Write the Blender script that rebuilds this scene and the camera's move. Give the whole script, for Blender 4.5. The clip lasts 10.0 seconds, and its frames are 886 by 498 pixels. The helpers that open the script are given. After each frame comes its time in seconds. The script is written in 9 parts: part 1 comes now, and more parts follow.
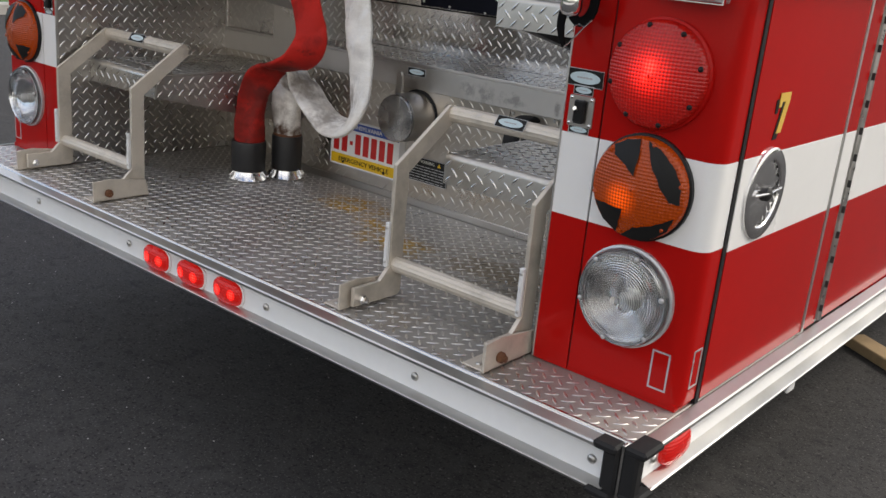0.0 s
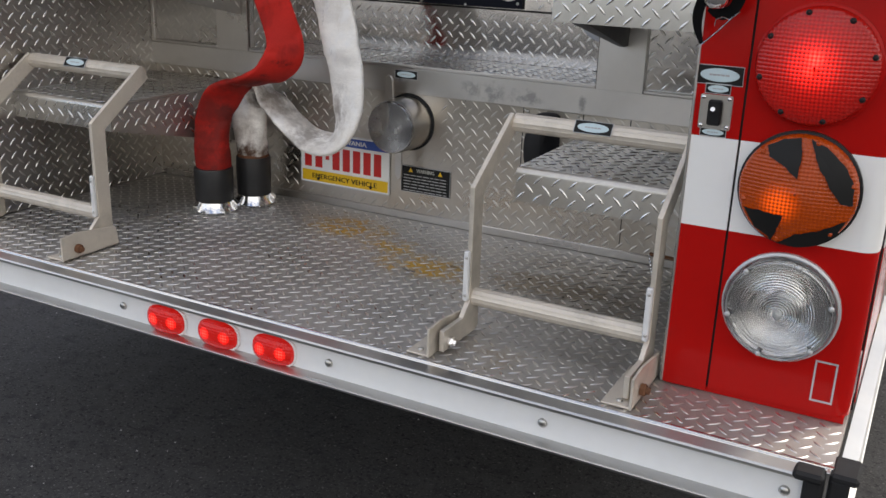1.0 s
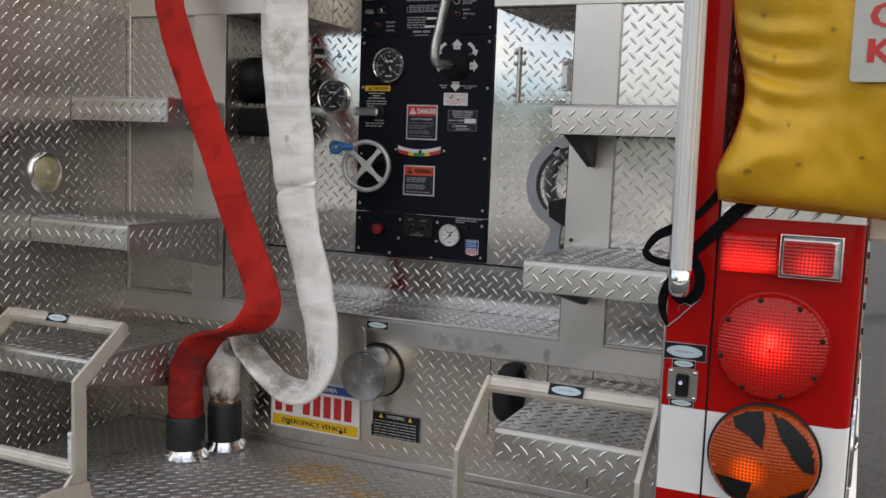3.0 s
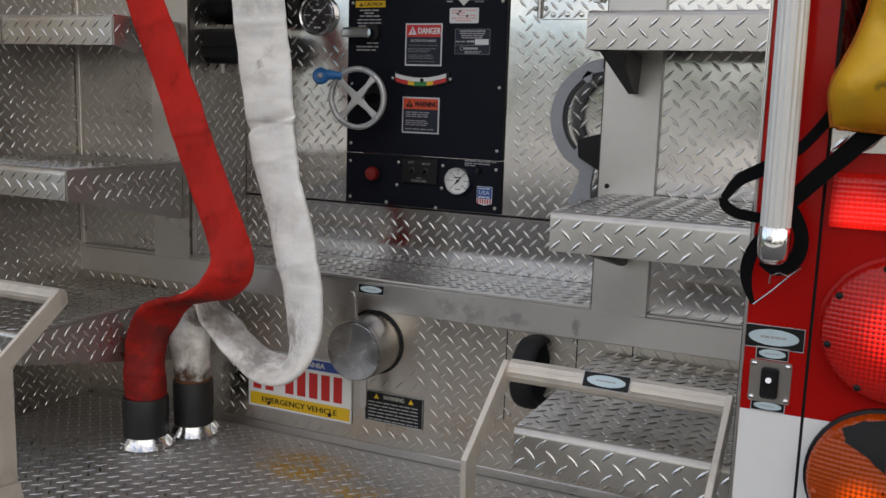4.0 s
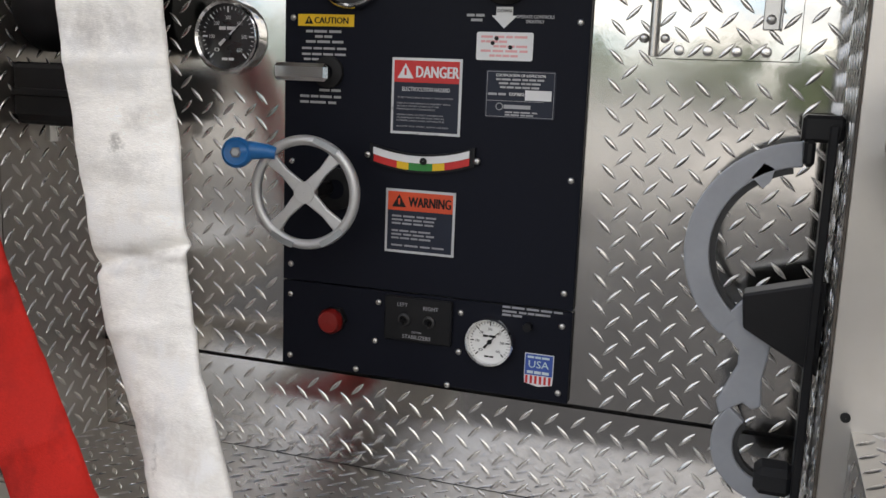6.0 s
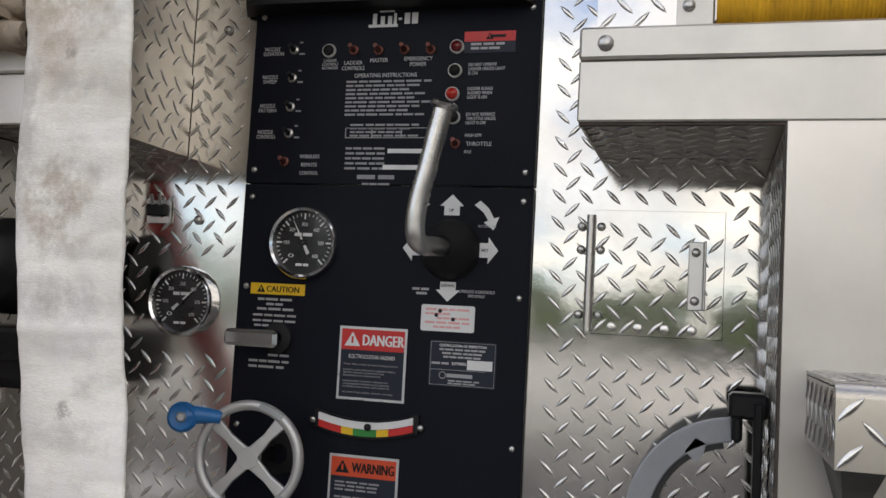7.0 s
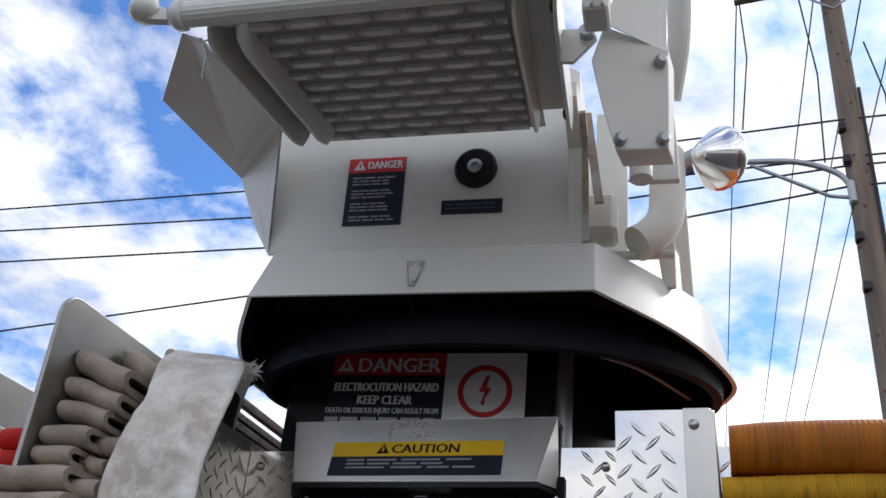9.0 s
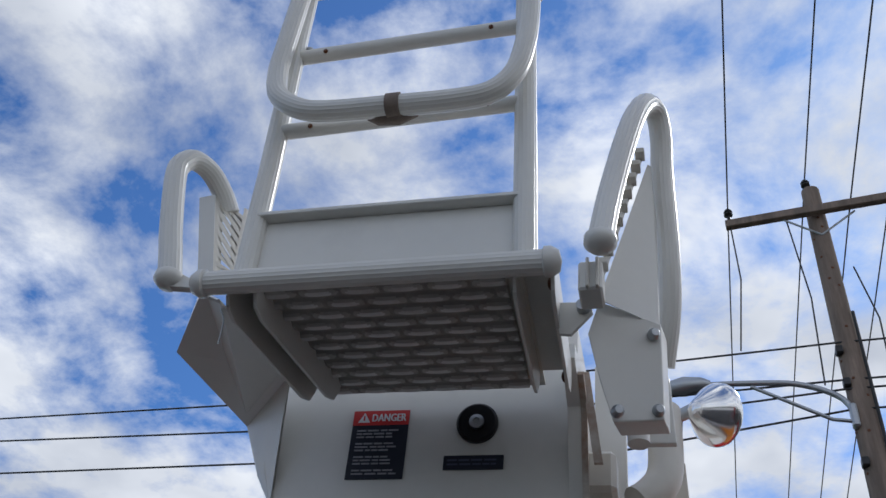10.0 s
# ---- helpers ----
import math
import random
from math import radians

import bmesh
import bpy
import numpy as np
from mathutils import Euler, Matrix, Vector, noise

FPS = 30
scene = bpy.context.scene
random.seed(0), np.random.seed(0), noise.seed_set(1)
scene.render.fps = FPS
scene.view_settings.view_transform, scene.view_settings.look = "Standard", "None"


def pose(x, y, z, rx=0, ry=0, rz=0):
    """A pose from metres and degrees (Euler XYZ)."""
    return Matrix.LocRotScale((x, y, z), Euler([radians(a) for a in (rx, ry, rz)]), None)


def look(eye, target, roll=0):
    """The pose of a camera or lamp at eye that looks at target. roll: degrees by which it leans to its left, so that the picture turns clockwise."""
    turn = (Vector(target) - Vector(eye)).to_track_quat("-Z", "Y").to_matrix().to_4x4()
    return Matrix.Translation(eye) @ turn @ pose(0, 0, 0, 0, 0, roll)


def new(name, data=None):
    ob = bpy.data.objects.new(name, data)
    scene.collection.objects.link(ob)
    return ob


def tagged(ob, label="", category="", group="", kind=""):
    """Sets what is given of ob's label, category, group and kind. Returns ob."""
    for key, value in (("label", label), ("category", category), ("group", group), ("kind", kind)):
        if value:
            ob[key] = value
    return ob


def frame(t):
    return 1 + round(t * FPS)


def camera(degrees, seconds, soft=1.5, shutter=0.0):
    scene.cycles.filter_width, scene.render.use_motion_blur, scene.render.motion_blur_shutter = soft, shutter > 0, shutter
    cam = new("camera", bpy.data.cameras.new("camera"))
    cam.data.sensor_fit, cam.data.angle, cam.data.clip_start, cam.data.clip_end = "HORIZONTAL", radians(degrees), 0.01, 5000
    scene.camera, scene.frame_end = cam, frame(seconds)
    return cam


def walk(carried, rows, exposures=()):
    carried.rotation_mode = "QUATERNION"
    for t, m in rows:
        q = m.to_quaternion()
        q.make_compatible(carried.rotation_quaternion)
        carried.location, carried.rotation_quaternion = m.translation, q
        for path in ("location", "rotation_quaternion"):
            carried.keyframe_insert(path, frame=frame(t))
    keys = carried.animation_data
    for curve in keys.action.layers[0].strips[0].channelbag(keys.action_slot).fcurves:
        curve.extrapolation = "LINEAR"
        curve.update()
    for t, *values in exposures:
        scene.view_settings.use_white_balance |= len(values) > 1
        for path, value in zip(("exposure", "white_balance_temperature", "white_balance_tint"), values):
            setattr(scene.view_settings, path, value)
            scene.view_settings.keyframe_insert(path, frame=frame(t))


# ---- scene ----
cam = camera(50.41, 10.0, soft=1.5, shutter=0.0)
PATH = [
    (0, (1.8380, -1.3050, 1.3180), (0.6409, 0.1761, 0.7070), 5.30),
    (0.2, (1.7033, -1.3577, 1.3368), (0.6190, 0.1979, 0.7007), 3.75),
    (0.5, (1.5340, -1.3930, 1.3300), (0.5618, 0.2302, 0.6820), 3.36),
    (1, (1.2730, -1.4060, 1.3160), (0.3910, 0.2741, 0.6840), 1.99),
    (1.5, (1.1900, -1.4710, 1.3160), (0.3160, 0.2228, 0.7100), 1.57),
    (1.6, (1.1847, -1.4730, 1.3182), (0.3267, 0.2301, 0.7156), 1.80),
    (1.8, (1.1819, -1.4799, 1.3433), (0.3463, 0.2433, 0.7667), 2.01),
    (2, (1.1980, -1.4850, 1.3790), (0.3728, 0.2775, 0.9178), 2.38),
    (2.3, (1.2228, -1.5058, 1.4251), (0.4495, 0.3054, 1.0766), 3.38),
    (2.5, (1.2200, -1.5320, 1.4490), (0.4470, 0.2907, 1.1660), 3.40),
    (2.7, (1.2240, -1.5500, 1.4670), (0.4288, 0.2725, 1.2520), 2.69),
    (3.8, (1.1150, -1.2340, 1.4210), (0.2958, 0.5712, 1.1560), 1.50),
    (4, (1.0530, -1.1130, 1.4170), (0.2258, 0.6786, 1.0918), 1.83),
    (4.2, (0.9750, -1.0180, 1.4146), (0.1422, 0.7612, 1.0390), 1.64),
    (4.5, (0.8230, -0.8560, 1.3970), (-0.0160, 0.9189, 1.0150), 1.98),
    (4.8, (0.6937, -0.7076, 1.4291), (-0.0708, 1.1069, 1.0783), 1.93),
    (5, (0.6210, -0.5950, 1.4340), (-0.0998, 1.2423, 1.1102), 1.85),
    (5.2, (0.5560, -0.4600, 1.4330), (-0.1222, 1.3993, 1.1450), 1.25),
    (6.3, (0.4490, -0.1990, 1.5900), (-0.1640, 1.6688, 1.2220), 2.78),
    (6.5, (0.4530, -0.2100, 1.5920), (-0.1430, 1.6842, 1.3540), 3.44),
    (6.8, (0.4556, -0.2379, 1.6031), (-0.0917, 1.6853, 1.6448), 3.26),
    (7, (0.4580, -0.2480, 1.6040), (-0.0890, 1.6703, 1.7490), 3.10),
    (7.2, (0.4522, -0.2600, 1.6072), (-0.0943, 1.6516, 1.8247), 3.12),
    (7.5, (0.4480, -0.2620, 1.6160), (-0.1080, 1.6373, 1.9050), 3.09),
    (7.7, (0.4454, -0.2702, 1.6210), (-0.1137, 1.6164, 1.9790), 3.11),
    (8, (0.4500, -0.2850, 1.6300), (-0.1262, 1.5734, 2.0930), 3.83),
    (8.2, (0.4509, -0.3106, 1.6358), (-0.1294, 1.5161, 2.2072), 3.92),
    (8.5, (0.4550, -0.3520, 1.6480), (-0.1252, 1.4126, 2.3892), 4.21),
    (8.7, (0.4622, -0.3731, 1.6554), (-0.1118, 1.3491, 2.4948), 4.63),
    (9, (0.4660, -0.4020, 1.6690), (-0.0848, 1.2616, 2.6328), 4.90),
    (9.2, (0.4727, -0.4177, 1.6820), (-0.0624, 1.1954, 2.7364), 5.07),
    (9.5, (0.4800, -0.4510, 1.6900), (-0.0290, 1.0651, 2.8910), 4.98),
    (9.7, (0.4797, -0.4635, 1.6908), (-0.0250, 1.0063, 2.9498), 5.62),
    (10, (0.4810, -0.4840, 1.6970), (-0.0278, 0.9245, 3.0226), 6.64),
]
EXPOSURES = [(0, 0.35, 7220, 10), (1, 0.51, 7120, 10), (2, 0.41, 7110, 10), (2.5, 0.45, 7260, 10), (4.5, 0.34, 7220, 10), (5.2, 0.33, 7020, 10), (6.5, 1.17, 7530, 10), (7, 0.61, 7330, 10), (7.5, 0.48, 7490, 10), (8, 0.35, 7830, 10), (8.5, 0.36, 7400, 10), (9, 0.15, 6440, 10), (9.5, -0.24, 5930, 10), (10, -0.52, 6000, 10)]
walk(cam, [(t, look(eye, target, roll)) for t, eye, target, roll in PATH], EXPOSURES)

# world: bright broken cloud over blue, a veiled sun ahead and to the right of the truck
world = bpy.data.worlds.new("sky")
scene.world = world
world.use_nodes = True
wn, wl = world.node_tree.nodes, world.node_tree.links
wn.clear()
sky = wn.new("ShaderNodeTexSky")
sky.sky_type, sky.sun_disc = "NISHITA", False
sky.sun_elevation, sky.sun_rotation = radians(42), radians(35)
sky.air_density, sky.dust_density, sky.ozone_density = 1.1, 0.8, 2.5
wc = wn.new("ShaderNodeTexCoord")
sep = wn.new("ShaderNodeSeparateXYZ")
wl.new(wc.outputs["Generated"], sep.inputs[0])
zz = wn.new("ShaderNodeMath")
zz.operation = "MAXIMUM"
zz.inputs[1].default_value = 0.0
wl.new(sep.outputs[2], zz.inputs[0])
za = wn.new("ShaderNodeMath")
za.operation = "ADD"
za.inputs[1].default_value = 0.22
wl.new(zz.outputs[0], za.inputs[0])
cx, cy = wn.new("ShaderNodeMath"), wn.new("ShaderNodeMath")
for node, k in ((cx, 0), (cy, 1)):
    node.operation = "DIVIDE"
    wl.new(sep.outputs[k], node.inputs[0])
    wl.new(za.outputs[0], node.inputs[1])
flip = wn.new("ShaderNodeMath")
flip.operation, flip.inputs[1].default_value = "MULTIPLY", -1.0
wl.new(cx.outputs[0], flip.inputs[0])
comb = wn.new("ShaderNodeCombineXYZ")
wl.new(flip.outputs[0], comb.inputs[0])
wl.new(cy.outputs[0], comb.inputs[1])
cloud = wn.new("ShaderNodeTexNoise")
cloud.inputs["Scale"].default_value, cloud.inputs["Detail"].default_value = 3.8, 9.0
cloud.inputs["Roughness"].default_value, cloud.inputs["Distortion"].default_value = 0.60, 0.15
wl.new(comb.outputs[0], cloud.inputs["Vector"])
cover = wn.new("ShaderNodeValToRGB")
cover.color_ramp.elements[0].position, cover.color_ramp.elements[1].position = 0.405, 0.600
low = wn.new("ShaderNodeMapRange")
low.inputs["From Min"].default_value, low.inputs["From Max"].default_value = 0.15, 0.80
low.inputs["To Min"].default_value, low.inputs["To Max"].default_value = 0.10, 0.0
wl.new(sep.outputs[2], low.inputs["Value"])
side_cloud = wn.new("ShaderNodeMath")
side_cloud.operation, side_cloud.inputs[1].default_value = "MULTIPLY_ADD", 0.045
wl.new(cx.outputs[0], side_cloud.inputs[0])
wl.new(cloud.outputs["Fac"], side_cloud.inputs[2])
thick = wn.new("ShaderNodeMath")
wl.new(side_cloud.outputs[0], thick.inputs[0])
wl.new(low.outputs[0], thick.inputs[1])
wl.new(thick.outputs[0], cover.inputs[0])
shade = wn.new("ShaderNodeTexNoise")
shade.inputs["Scale"].default_value, shade.inputs["Detail"].default_value = 2.2, 5.0
wl.new(comb.outputs[0], shade.inputs["Vector"])
tint = wn.new("ShaderNodeValToRGB")
tint.color_ramp.elements[0].position, tint.color_ramp.elements[0].color = 0.35, (7.2, 7.5, 8.2, 1)
tint.color_ramp.elements[1].position, tint.color_ramp.elements[1].color = 0.62, (14.5, 14.4, 14.2, 1)
wl.new(shade.outputs["Fac"], tint.inputs[0])
deep = wn.new("ShaderNodeMixRGB")
deep.blend_type, deep.inputs[0].default_value, deep.inputs[2].default_value = "MULTIPLY", 1.0, (0.82, 1.24, 1.78, 1)
wl.new(sky.outputs[0], deep.inputs[1])
skymix = wn.new("ShaderNodeMixRGB")
wl.new(cover.outputs[0], skymix.inputs[0])
wl.new(deep.outputs[0], skymix.inputs[1])
wl.new(tint.outputs[0], skymix.inputs[2])
bg = wn.new("ShaderNodeBackground")
bg.inputs["Strength"].default_value = 0.10
wl.new(skymix.outputs[0], bg.inputs["Color"])
wo = wn.new("ShaderNodeOutputWorld")
wl.new(bg.outputs[0], wo.inputs["Surface"])

sun_data = bpy.data.lights.new("sun", "SUN")
sun_data.energy, sun_data.angle, sun_data.color = 1.5, radians(10), (1.0, 0.95, 0.88)
sun = new("sun", sun_data)
sun.matrix_world = look((0, 0, 0), (-0.45, -0.62, -0.72))
tagged(sun, kind="structure")

# ---- mesh tools ----
class Geo:
    """Vertices and faces gathered for one mesh."""

    def __init__(self):
        self.v, self.f = [], []

    def add(self, verts, faces, m=None):
        n = len(self.v)
        self.v += [tuple(m @ Vector(p)) for p in verts] if m else [tuple(p) for p in verts]
        self.f += [tuple(i + n for i in face) for face in faces]
        return self

    def box(self, x0, x1, y0, y1, z0, z1, b=0.0015, m=None):
        """A box with chamfered edges."""
        b = min(b, 0.45 * min(x1 - x0, y1 - y0, z1 - z0))
        lo, hi = (x0, y0, z0), (x1, y1, z1)
        if b <= 0:
            v = [(lo[0] if i & 1 else hi[0], lo[1] if i & 2 else hi[1], lo[2] if i & 4 else hi[2]) for i in range(8)]
            return self.add(v, [(0, 2, 3, 1), (4, 5, 7, 6), (0, 1, 5, 4), (2, 6, 7, 3), (0, 4, 6, 2), (1, 3, 7, 5)], m)
        v, at = [], {}
        for sx in (0, 1):
            for sy in (0, 1):
                for sz in (0, 1):
                    s = (sx, sy, sz)
                    for k in range(3):
                        p = [(hi[a] if s[a] else lo[a]) for a in range(3)]
                        for a in range(3):
                            if a != k:
                                p[a] += -b if s[a] else b
                        at[s, k] = len(v)
                        v.append(tuple(p))
        f = []
        for k in range(3):
            i, j = [a for a in range(3) if a != k]
            for sk in (0, 1):
                ring = []
                for si, sj in ((0, 0), (1, 0), (1, 1), (0, 1)):
                    s = [0, 0, 0]
                    s[k], s[i], s[j] = sk, si, sj
                    ring.append(at[tuple(s), k])
                f.append(tuple(ring))
            for si in (0, 1):
                for sj in (0, 1):
                    a, c = [0, 0, 0], [0, 0, 0]
                    a[i], a[j], c[i], c[j] = si, sj, si, sj
                    c[k] = 1
                    a, c = tuple(a), tuple(c)
                    f.append((at[a, i], at[c, i], at[c, j], at[a, j]))
        for sx in (0, 1):
            for sy in (0, 1):
                for sz in (0, 1):
                    f.append(tuple(at[(sx, sy, sz), k] for k in range(3)))
        return self.add(v, f, m)

    def prism(self, pts, axis, lo, hi, m=None):
        """A polygon given in the two other axes, drawn out along axis."""
        n = len(pts)
        def place(p, h):
            q = [p[0], p[1]]
            q.insert("xyz".index(axis), h)
            return tuple(q)
        v = [place(p, lo) for p in pts] + [place(p, hi) for p in pts]
        f = [tuple(range(n))[::-1], tuple(range(n, 2 * n))] + [(i, (i + 1) % n, n + (i + 1) % n, n + i) for i in range(n)]
        return self.add(v, f, m)

    def lathe(self, profile, m, seg=32, lo=0.0, hi=2 * math.pi):
        """Rows of (radius, height) turned about the z axis of m."""
        v, f, n = [], [], len(profile)
        full = hi - lo > 6.28
        steps = seg if full else seg + 1
        for s in range(steps):
            a = lo + (hi - lo) * s / seg
            v += [(r * math.cos(a), r * math.sin(a), h) for r, h in profile]
        for s in range(seg):
            e = (s + 1) % steps
            for i in range(n - 1):
                f.append((s * n + i, e * n + i, e * n + i + 1, s * n + i + 1))
        return self.add(v, f, m)

    def tube(self, pts, r, seg=12, flute=0, closed=False):
        """A round bar along a line of points; flute: depth of the grip ribs along it."""
        pts = [Vector(p) for p in pts]
        if closed:
            pts.append(pts[0])
        v, f = [], []
        up = None
        for i, p in enumerate(pts):
            d = ((pts[min(i + 1, len(pts) - 1)] - p).normalized() + (p - pts[max(i - 1, 0)]).normalized()).normalized()
            if closed and i in (0, len(pts) - 1):
                d = ((pts[1] - pts[0]).normalized() + (pts[-1] - pts[-2]).normalized()).normalized()
            if up is None:
                up = d.orthogonal().normalized()
            up = (up - d * up.dot(d)).normalized()
            side = d.cross(up)
            for s in range(seg):
                a = 2 * math.pi * s / seg
                rr = (r[i] if isinstance(r, (list, tuple)) else r) - (flute if flute and s % 2 else 0)
                v.append(p + up * math.cos(a) * rr + side * math.sin(a) * rr)
        n = len(pts)
        for i in range(n - 1):
            for s in range(seg):
                e = (s + 1) % seg
                f.append((i * seg + s, i * seg + e, (i + 1) * seg + e, (i + 1) * seg + s))
        if not closed:
            f += [tuple(range(seg))[::-1], tuple(range((n - 1) * seg, n * seg))]
        return self.add(v, f)

    def sweep(self, rows, section):
        """A closed section (pairs) carried along rows of (place, across, through, wide, thick)."""
        v, f, k = [], [], len(section)
        for p, a, t, w, h in rows:
            p, a, t = Vector(p), Vector(a), Vector(t)
            v += [p + a * (q[0] * w) + t * (q[1] * h) for q in section]
        for i in range(len(rows) - 1):
            for s in range(k):
                e = (s + 1) % k
                f.append((i * k + s, i * k + e, (i + 1) * k + e, (i + 1) * k + s))
        f += [tuple(range(k))[::-1], tuple(range((len(rows) - 1) * k, len(rows) * k))]
        return self.add(v, f)

    def lugs(self, o, u, v, w, h, holes=(), pitch=0.0362, high=0.0015, long=0.0285, wide=0.0064):
        """The raised lugs of a tread plate that lies at o and reaches w along u and h along v."""
        o, u, v = Vector(o), Vector(u).normalized(), Vector(v).normalized()
        n = u.cross(v)
        rim = [(-0.5, 0), (-0.36, 0.27), (-0.12, 0.5), (0.12, 0.5), (0.36, 0.27), (0.5, 0), (0.36, -0.27), (0.12, -0.5), (-0.12, -0.5), (-0.36, -0.27)]
        shape = [(x, y, 0) for x, y in rim] + [(x * 0.86, y * 0.62, 0.72) for x, y in rim] + [(-0.33, 0, 1), (0.33, 0, 1)]
        faces = [(i, (i + 1) % 10, 10 + (i + 1) % 10, 10 + i) for i in range(10)]
        faces += [(10, 11, 20), (11, 12, 20), (12, 13, 21, 20), (13, 14, 21), (14, 15, 21), (15, 16, 21), (16, 17, 21), (17, 18, 20, 21), (18, 19, 20), (19, 10, 20)]
        q = pitch
        for turned in (0, 1):
            d = Vector((0.7071, 0.7071 if turned else -0.7071))
            c = Vector((-d.y, d.x))
            off = (0.3 + 0.5 * turned) * q
            for i in range(int(w / q) + 2):
                for j in range(int(h / q) + 2):
                    a, b = off + (i - 0.5) * q, off + (j - 0.5) * q
                    if not (0.009 < a < w - 0.009 and 0.009 < b < h - 0.009):
                        continue
                    if any(x0 - 0.008 < a < x1 + 0.008 and y0 - 0.008 < b < y1 + 0.008 for x0, x1, y0, y1 in holes):
                        continue
                    pts = []
                    for s, t, r in shape:
                        g = Vector((a, b)) + d * (s * long) + c * (t * wide)
                        g.x, g.y = min(max(g.x, 0.001), w - 0.001), min(max(g.y, 0.001), h - 0.001)
                        pts.append(o + u * g.x + v * g.y + n * (r * high + 0.0001))
                    self.add(pts, faces)
        return self


def make_mesh(geo, smooth=None, name="mesh"):
    me = bpy.data.meshes.new(name)
    me.from_pydata(geo.v, [], geo.f)
    bm = bmesh.new()
    bm.from_mesh(me)
    bmesh.ops.recalc_face_normals(bm, faces=bm.faces)
    bm.to_mesh(me)
    bm.free()
    if smooth:
        me.polygons.foreach_set("use_smooth", [True] * len(me.polygons))
        me.set_sharp_from_angle(angle=radians(smooth))
    me.update()
    return me


def base_of(ob):
    p = Vector((0, 0, 0))
    while ob:
        p += ob.location
        ob = ob.parent
    return p


def thing(name, at, label, category, group="", kind=""):
    """An empty at the foot of a thing, which carries its parts."""
    ob = new(name)
    ob.empty_display_size = 0.05
    ob.location = at
    return tagged(ob, label, category, group, kind)


def part(name, geo, mat, parent=None, label="", smooth=None, bevel=0.0):
    """One mesh, given in world places, under a thing or a part."""
    p = base_of(parent) if parent else Vector((0, 0, 0))
    shifted = Geo()
    shifted.v, shifted.f = [(a - p.x, b - p.y, c - p.z) for a, b, c in geo.v], geo.f
    me = make_mesh(shifted, smooth, name)
    me.materials.append(mat)
    ob = new(name, me)
    if parent:
        ob.parent = parent
    if bevel:
        mod = ob.modifiers.new("bevel", "BEVEL")
        mod.width, mod.segments, mod.limit_method, mod.angle_limit = bevel, 2, "ANGLE", radians(40)
    return tagged(ob, label) if label else ob


def solid(name, geo, mat, label, category="", group="", kind="", smooth=None, bevel=0.0):
    """A thing or a piece of the setting that is one mesh."""
    return tagged(part(name, geo, mat, None, label, smooth, bevel), label, category, group, kind)


def axis_frame(at, normal, up=(0, 0, 1)):
    """A matrix whose z points along normal and y along up."""
    n = Vector(normal).normalized()
    y = Vector(up)
    y = (y - n * y.dot(n)).normalized()
    x = y.cross(n)
    m = Matrix((x, y, n)).transposed().to_4x4()
    m.translation = at
    return m


def arc(cx, cy, r, a0, a1, n):
    return [(cx + r * math.cos(radians(a0 + (a1 - a0) * i / n)), cy + r * math.sin(radians(a0 + (a1 - a0) * i / n))) for i in range(n + 1)]


def smooth_line(pts, n=6):
    """A Catmull-Rom line through rows of numbers."""
    p = np.array(pts, float)
    p = np.vstack([2 * p[0] - p[1], p, 2 * p[-1] - p[-2]])
    out = []
    for i in range(1, len(p) - 2):
        for k in range(n):
            t = k / n
            out.append(0.5 * (2 * p[i] + (p[i + 1] - p[i - 1]) * t + (2 * p[i - 1] - 5 * p[i] + 4 * p[i + 1] - p[i + 2]) * t * t + (3 * p[i] - p[i - 1] - 3 * p[i + 1] + p[i + 2]) * t**3))
    out.append(p[-2])
    return [tuple(map(float, q)) for q in out]


letters = {}


def text_shape(words):
    """The flat outline of a line of writing, one unit high, from the built-in font."""
    if words not in letters:
        curve = bpy.data.curves.new("writing", "FONT")
        curve.body, curve.resolution_u = words, 2
        ob = bpy.data.objects.new("writing", curve)
        scene.collection.objects.link(ob)
        bpy.context.view_layer.update()
        me = bpy.data.meshes.new_from_object(ob.evaluated_get(bpy.context.evaluated_depsgraph_get()))
        v = np.array([tuple(q.co) for q in me.vertices])
        f = [tuple(q.vertices) for q in me.polygons]
        bpy.data.objects.remove(ob)
        letters[words] = (v, f)
    return letters[words]


def write(geo, m, words, u, v, high, width=None, lift=0.0, align="c", bold=0.0):
    """Writes words on the plane of m, at (u, v), with letters of that height; width squeezes them to fit."""
    p, f = text_shape(words)
    wide = p[:, 0].max() - p[:, 0].min()
    s = high / 0.7
    sx = width / wide if width else s
    x0 = {"c": -0.5, "l": 0.0, "r": -1.0}[align] * wide * sx
    for k in ((0,) if not bold else (-bold, 0, bold)):
        geo.add([(u + x0 + (q[0] - p[:, 0].min()) * sx + k, v + q[1] * s - high / 2, lift + 0.00012 * (k > 0) + 0.00024 * (k < 0)) for q in p], f, m)
    return geo


def bars(geo, m, u0, u1, v, high, lift=0.0, seed=1, words=4):
    """A line of unreadable print as plain bars."""
    rnd = random.Random(seed)
    cuts = [rnd.uniform(0.6, 1.4) for _ in range(words)]
    total, x = sum(cuts), u0
    for c in cuts:
        w = (u1 - u0) * c / total
        geo.add([(x, v - high / 2, lift), (x + w * 0.86, v - high / 2, lift), (x + w * 0.86, v + high / 2, lift), (x, v + high / 2, lift)], [(0, 1, 2, 3)], m)
        x += w
    return geo


